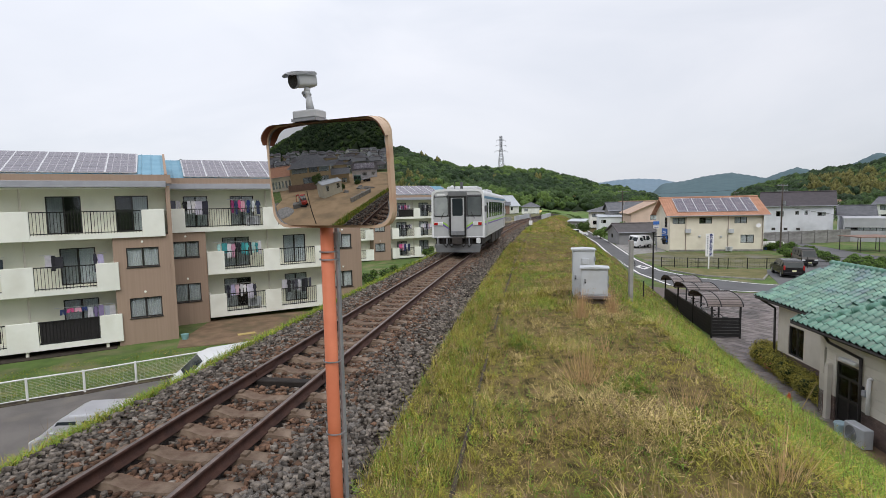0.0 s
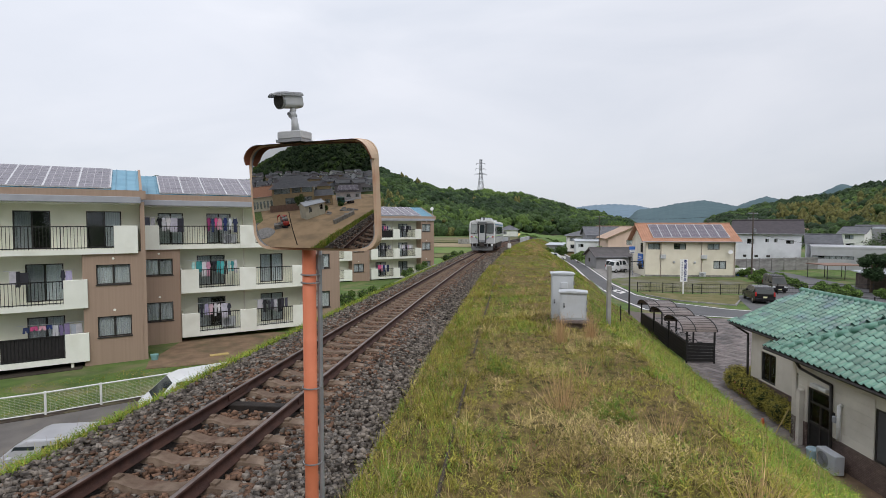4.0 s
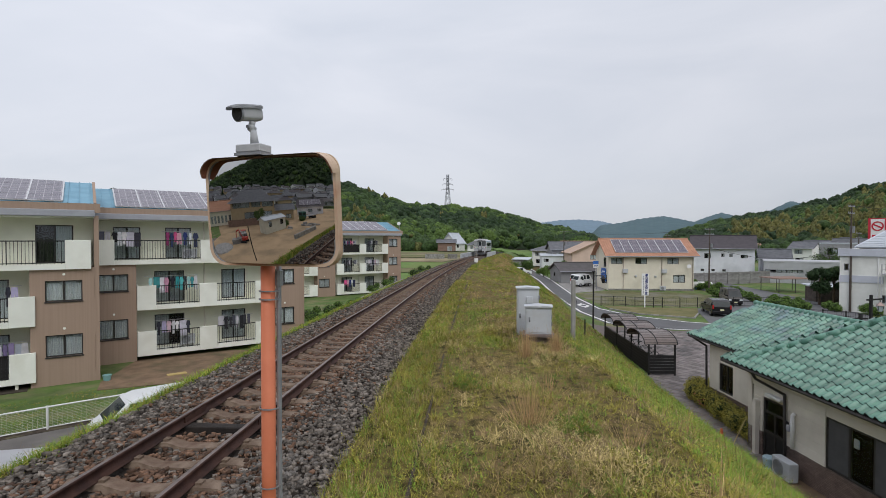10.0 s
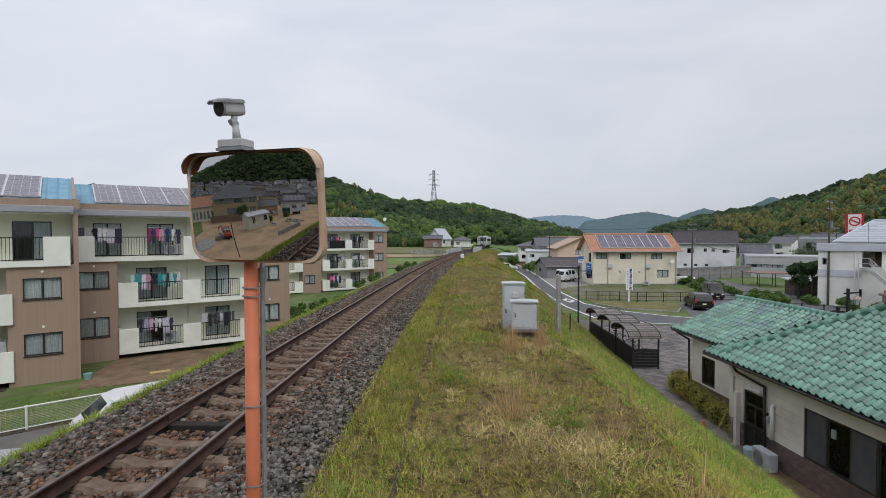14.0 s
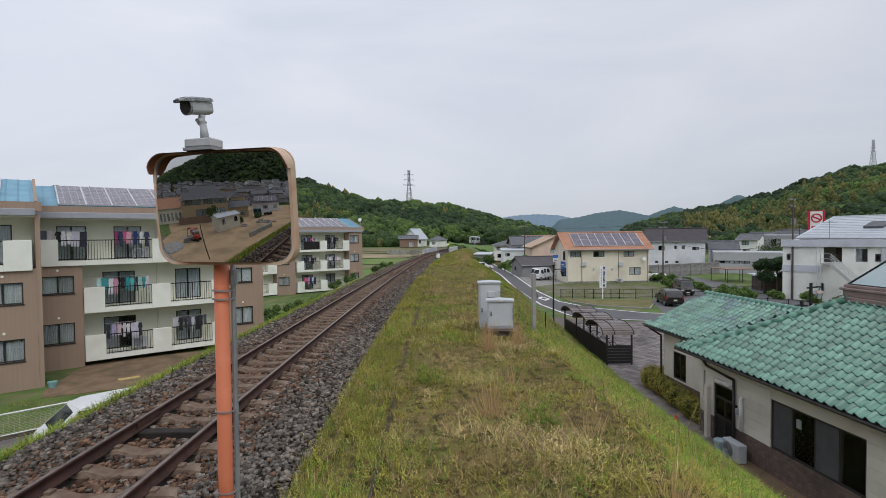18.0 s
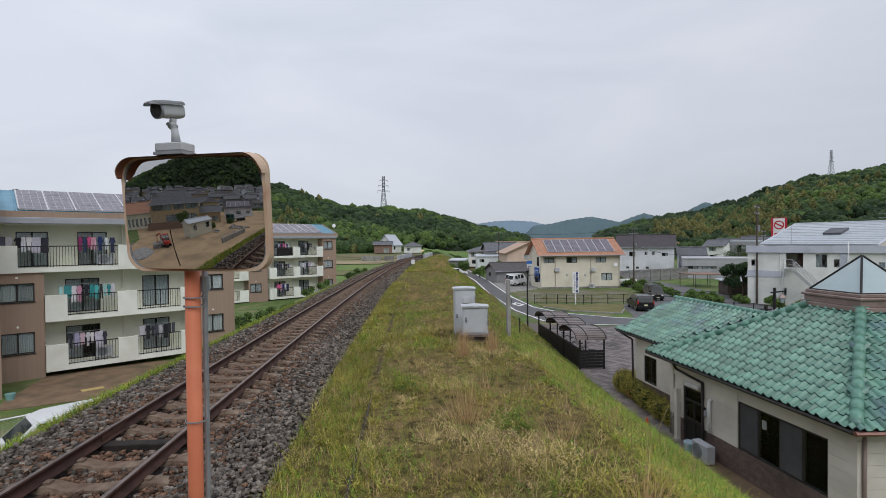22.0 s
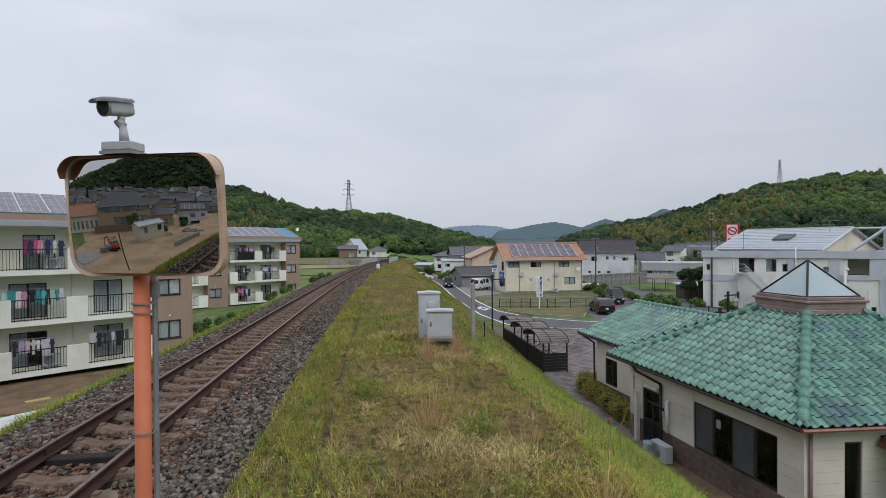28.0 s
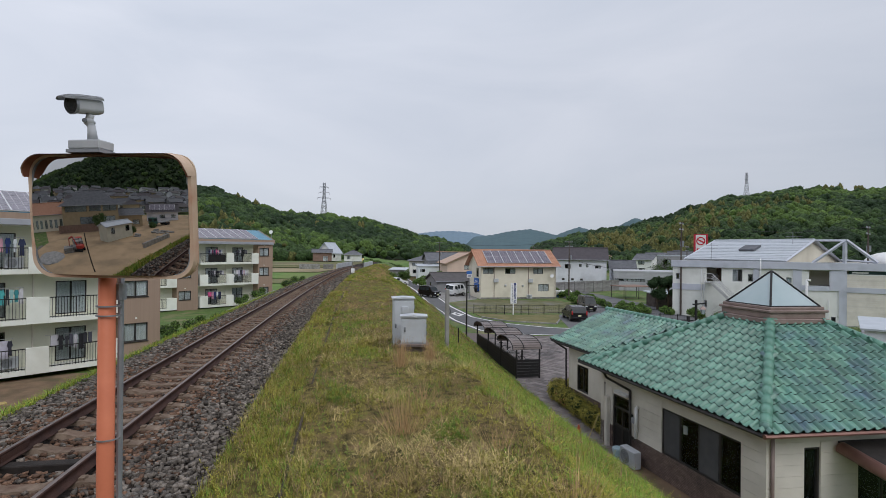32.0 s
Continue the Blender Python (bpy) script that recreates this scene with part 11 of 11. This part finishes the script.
for i, (x, y) in enumerate(((-14.4, -14.8), (-15.2, -16.5), (-14.6, -21.5), (-9.5, -33), (-7.2, -31))):
    shrub(pose(2.65 + 1.53 * (x - 2.65), 2.88 + 1.53 * (y - 2.88), YZ + 0.6), 1.1, 0.8, 1500, 0.1, [M["leaf"], M["leaf_fresh"]], "green garden shrub beside the yard", "shrub", 140 + i, "yard shrubs")
# truck
trk = thing("flatbed_truck", "dark green flatbed truck parked in the yard", "truck", pose(-25.0, -35.3, YZ, 0, 0, 196))
M["truck_green"] = mat("dark_green_paint", (0.03, 0.10, 0.085), (0.025, 0.08, 0.07), 3, 0.35, 0.0, 40, spread=0.03)
part("cab", bx(-1.1, 1.1, 0, 1.9, 0.6, 2.6, bevel=0.12), M["truck_green"], trk)
part("windscreen", bx(-0.95, 0.95, -0.02, 0.02, 1.6, 2.35, bevel=0.01), M["car_glass"], trk)
for s in (-1, 1):
    part("side_window", bx(s * 1.1 - 0.015, s * 1.1 + 0.015, 0.35, 1.5, 1.6, 2.3), M["car_glass"], trk)
part("bed", bx(-1.15, 1.15, 2.1, 7.2, 0.95, 1.15), M["galv"], trk)
part("bumper", bx(-1.1, 1.1, -0.1, 0.15, 0.4, 0.8, bevel=0.04), M["white"], trk)
for y in (0.95, 5.2, 6.3):
    for s in (-1, 1):
        part("wheel", tube(bmesh.new(), (s * 0.8, y, 0.45), (s * 1.12, y, 0.45), 0.45, n=16), M["tyre"], trk)
# digger
dg = thing("mini_excavator", "small red excavator standing on its tracks", "excavator", pose(-22.8, -9.7, YZ, 0, 0, 60))
for s in (-1, 1):
    part("crawler", bx(s * 0.6 - 0.16, s * 0.6 + 0.16, -0.9, 0.9, 0, 0.42, bevel=0.1), M["tyre"], dg)
part("house", bx(-0.65, 0.65, -0.8, 0.5, 0.45, 1.0, bevel=0.08), M["digger_red"], dg)
part("canopy", bx(-0.55, 0.55, -0.6, 0.4, 2.05, 2.15, bevel=0.03), M["digger_red"], dg)
for x in (-0.5, 0.5):
    part("canopy_post", tube(bmesh.new(), (x, -0.5, 1.0), (x, -0.5, 2.05), 0.04), M["black"], dg)
part("boom", pipe(bmesh.new(), [(0, 0.5, 0.9), (0, 1.3, 2.2), (0, 2.2, 1.9)], 0.12, n=6), M["digger_red"], dg)
part("arm", pipe(bmesh.new(), [(0, 2.2, 1.9), (0, 2.5, 0.7)], 0.1, n=6), M["digger_red"], dg)
part("bucket", bx(-0.25, 0.25, 2.25, 2.7, 0.25, 0.7, bevel=0.08), M["galv"], dg)
# stacks of concrete goods
for i, (x, y, n_, r) in enumerate(((-14.0, -5.3, 3, 20), (-12.0, -3.9, 2, 65), (-15.9, -6.3, 3, 35), (-13.2, -2.6, 2, 30))):
    stk_ = thing("block_stack", "stack of grey concrete channel blocks", "block stack", pose(-11.5 + x, -6.6 + y, YZ, 0, 0, r), group="concrete stacks")
    for k in range(n_):
        for q in range(3):
            b = bx(q * 0.62, q * 0.62 + 0.56, 0, 1.9, k * 0.42, k * 0.42 + 0.36, bevel=0.02)
            part("block", b, M["concrete"], stk_)
gh = ball(bmesh.new(), (0, 0, 0), 1.0, 3, 0.5)
for v in gh.verts:
    v.co += Vector((random.uniform(-0.05, 0.05), random.uniform(-0.05, 0.05), random.uniform(-0.04, 0.04)))
single("gravel_heap", gh, M["gravel"], "grey heap of gravel in the yard", "heap", pose(-24.6, -3.6, YZ) @ Matrix.Diagonal((3.4, 2.8, 1.0, 1)))
rs_ = random.Random(8)
for i in range(16):
    single("stone_slab", bx(-rs_.uniform(0.4, 0.9), rs_.uniform(0.4, 0.9), -0.3, 0.3, 0, rs_.uniform(0.15, 0.4), bevel=0.04), M["concrete"], "pale cut stone slab lying in the yard", "stone slab", pose(-17.3 + rs_.uniform(-3.2, 2.6), -27.0 + rs_.uniform(-4, 4.5), YZ + 0.02, rs_.uniform(-6, 6), rs_.uniform(-6, 6), rs_.uniform(0, 180)), group="stone slabs")
single("retaining_wall", bx(-13.5, -13.1, -25, -16.5, YZ, YZ + 0.8), M["concrete"], "low concrete wall between the yard and the bank", "wall", kind="structure")
yp = thing("utility_pole", "dark slender pole at the edge of the yard", "utility pole", pose(-13.3, -6.0, YZ, 0, 0, 0))
part("pole", tube(bmesh.new(), (0, 0, 0), (0, 0, 4.2), 0.09, 0.07, n=8), M["black"], yp)
# the hillside of roofs
hr = random.Random(21)
cnt = 0
for row in range(7):
    for k in range(14):
        a = radians(-97 - k * 4.75 - hr.uniform(-1.6, 1.6))
        r = 95 + row * 19 + hr.uniform(-5, 5)
        x, y = 3.8 + r * math.sin(a), r * math.cos(a)
        zz = YZ + max(0, r - 85) * 0.15
        w = hr.uniform(8, 13)
        house("house", "village house with grey tiled roof on the slope" if cnt % 4 else "white village house with dark tiled roof on the slope", pose(x, y, zz, 0, 0, hr.uniform(90, 150)), w, 7.5, hr.choice((3.2, 5.0)), 1.9, M[hr.choice(("white_wall", "wall_grey", "wall_ochre", "wall_dim"))], M[hr.choice(("roof_dark", "roof_grey", "roof_grey"))], front=[(1.0, 3.0, 0.8, 2.2), (5.0, 7.0, 0.8, 2.2)], kind=hr.choice(("hip", "gable")), over=0.7, group="hillside houses")
        cnt += 1
tufts("grass", "tall green grass on the bank behind", 4200, 8, lambda g, n: ((lambda y: (xt(y) + g.uniform(-9.8, -2.1, n), y))(2 - 32 * g.random(n))), (0.25, 0.55), (0.012, 0.022), GR, 31, verge, 0.12, 0.7)
stones("ballast", 9000, -20, 2.5, 1.0, (0.035, 0.062), 24, -2.1)

# ---- roof tiles ----
lay_tiles((0, 0, ZE), (0, SIDE, ZE), (HALF - LH, HALF - LH, ZT), (HALF - LH, HALF + LH, ZT), True, roof)
lay_tiles((0, 0, ZE), (SIDE, 0, ZE), (HALF - LH, HALF - LH, ZT), (HALF + LH, HALF - LH, ZT), False, roof)
lay_tiles((0, SIDE, ZE), (SIDE, SIDE, ZE), (HALF - LH, HALF + LH, ZT), (HALF + LH, HALF + LH, ZT), False, roof)
lay_tiles((WX0, WY0, wz + 0.03), (WX0, WY1, wz + 0.03), (W_RIDGE_X, WY0, wz + W_RISE + 0.03), (W_RIDGE_X, WY1, wz + W_RISE + 0.03), False, roof)
lay_tiles((SIDE, 0, ZE), (SIDE, SIDE, ZE), (HALF + LH, HALF - LH, ZT), (HALF + LH, HALF + LH, ZT), False, roof)

# ---- forecourt paving: square slabs laid on the skew, each its own piece where the camera sees them nearest ----
slab = to_mesh("slab", bx(-0.185, 0.185, -0.185, 0.185, -0.02, 0.016, bevel=0.008), M["paver"])
forecourt_bed = [o for o in scene.objects if o.name.startswith("forecourt")][0]
pv, pf, cnt = [], [], 0
turn_ = pose(0, 0, 0, 0, 0, 32)
for i in range(-40, 70):
    for j in range(-60, 80):
        q = turn_ @ Vector((i * 0.385, j * 0.385, 0))
        x, y = 18 + q.x, 33 + q.y
        if not (14.75 < x < 24 and 25.6 < y < 42.5 and y < 45.5 - 0.25 * (x - 14) or 12.6 < x < 14.9 and 17.0 < y < 29.0):
            continue
        z = G + 0.012 + random.uniform(0.0, 0.006)
        if y < 31.2 and x < 17.6 and cnt < 300:
            part("slab", slab, None, forecourt_bed, at=pose(x, y, z, 0, 0, 32))
            cnt += 1
        else:
            c = [turn_ @ Vector((a * 0.185, b * 0.185, 0)) for a, b in ((-1, -1), (1, -1), (1, 1), (-1, 1))]
            k = len(pv)
            pv += [(x + p.x, y + p.y, z - 0.02) for p in c] + [(x + p.x * 0.96, y + p.y * 0.96, z + 0.016) for p in c]
            pf += [(k + 4, k + 5, k + 6, k + 7)] + [(k + a, k + (a + 1) % 4, k + 4 + (a + 1) % 4, k + 4 + a) for a in range(4)]
M["paver_far"] = mat("block_paving_rest", (0.225, 0.195, 0.188), (0.17, 0.15, 0.145), 3, 0.9, 0.2, 50, spread=0.3, stain=(0.105, 0.10, 0.10), stain_scale=0.6, island=True)
rest = part("slabs", raw_mesh("slabs", pv, pf, [M["paver_far"]]), None, forecourt_bed)
rest["kind"] = "stuff"


# ---- what moves ----
def motions():
    runs = ((0, 27.2), (1, 34.3), (2, 41.6), (3, 49.4), (4.5, 62.6), (6, 76.6), (7, 86.4), (8, 96.7), (9, 107.0), (10, 117.6), (11, 128.8), (12, 140.2), (14, 164.2), (14.5, 170.4), (17, 202.0), (19, 228.0), (22, 268.0), (25.5, 316.0), (32, 400.0))
    rows = []
    for t, y in runs:
        a, b = (float(xt(y + 2.6)), y + 2.6), (float(xt(y + 13.4)), y + 13.4)
        turn = -math.degrees(math.atan2(b[0] - a[0], b[1] - a[1]))
        fall = math.degrees(math.atan(-0.0095)) if y < 300 else 0.0
        rows.append((t, pose(a[0] + 2.6 * math.sin(radians(turn)), y, float(zt(y)), fall, 0, turn)))
    walk(train, rows)
    walk(drive_car, [(t, pose(x, y, G + 0.03, 0, 0, r)) for t, x, y, r in ((0, 26, 152, 60), (20, 26, 152, 60), (23, 22, 147, 55), (25, 16.6, 128, -8), (26.2, 16.3, 104, -3), (27.5, 16.1, 90.6, -2), (28, 15.85, 86.7, -2), (29, 15.5, 83.0, 0), (30, 15.3, 81.0, 2), (31, 15.6, 79.2, 12), (32, 16.9, 78.6, 36))])


motions()
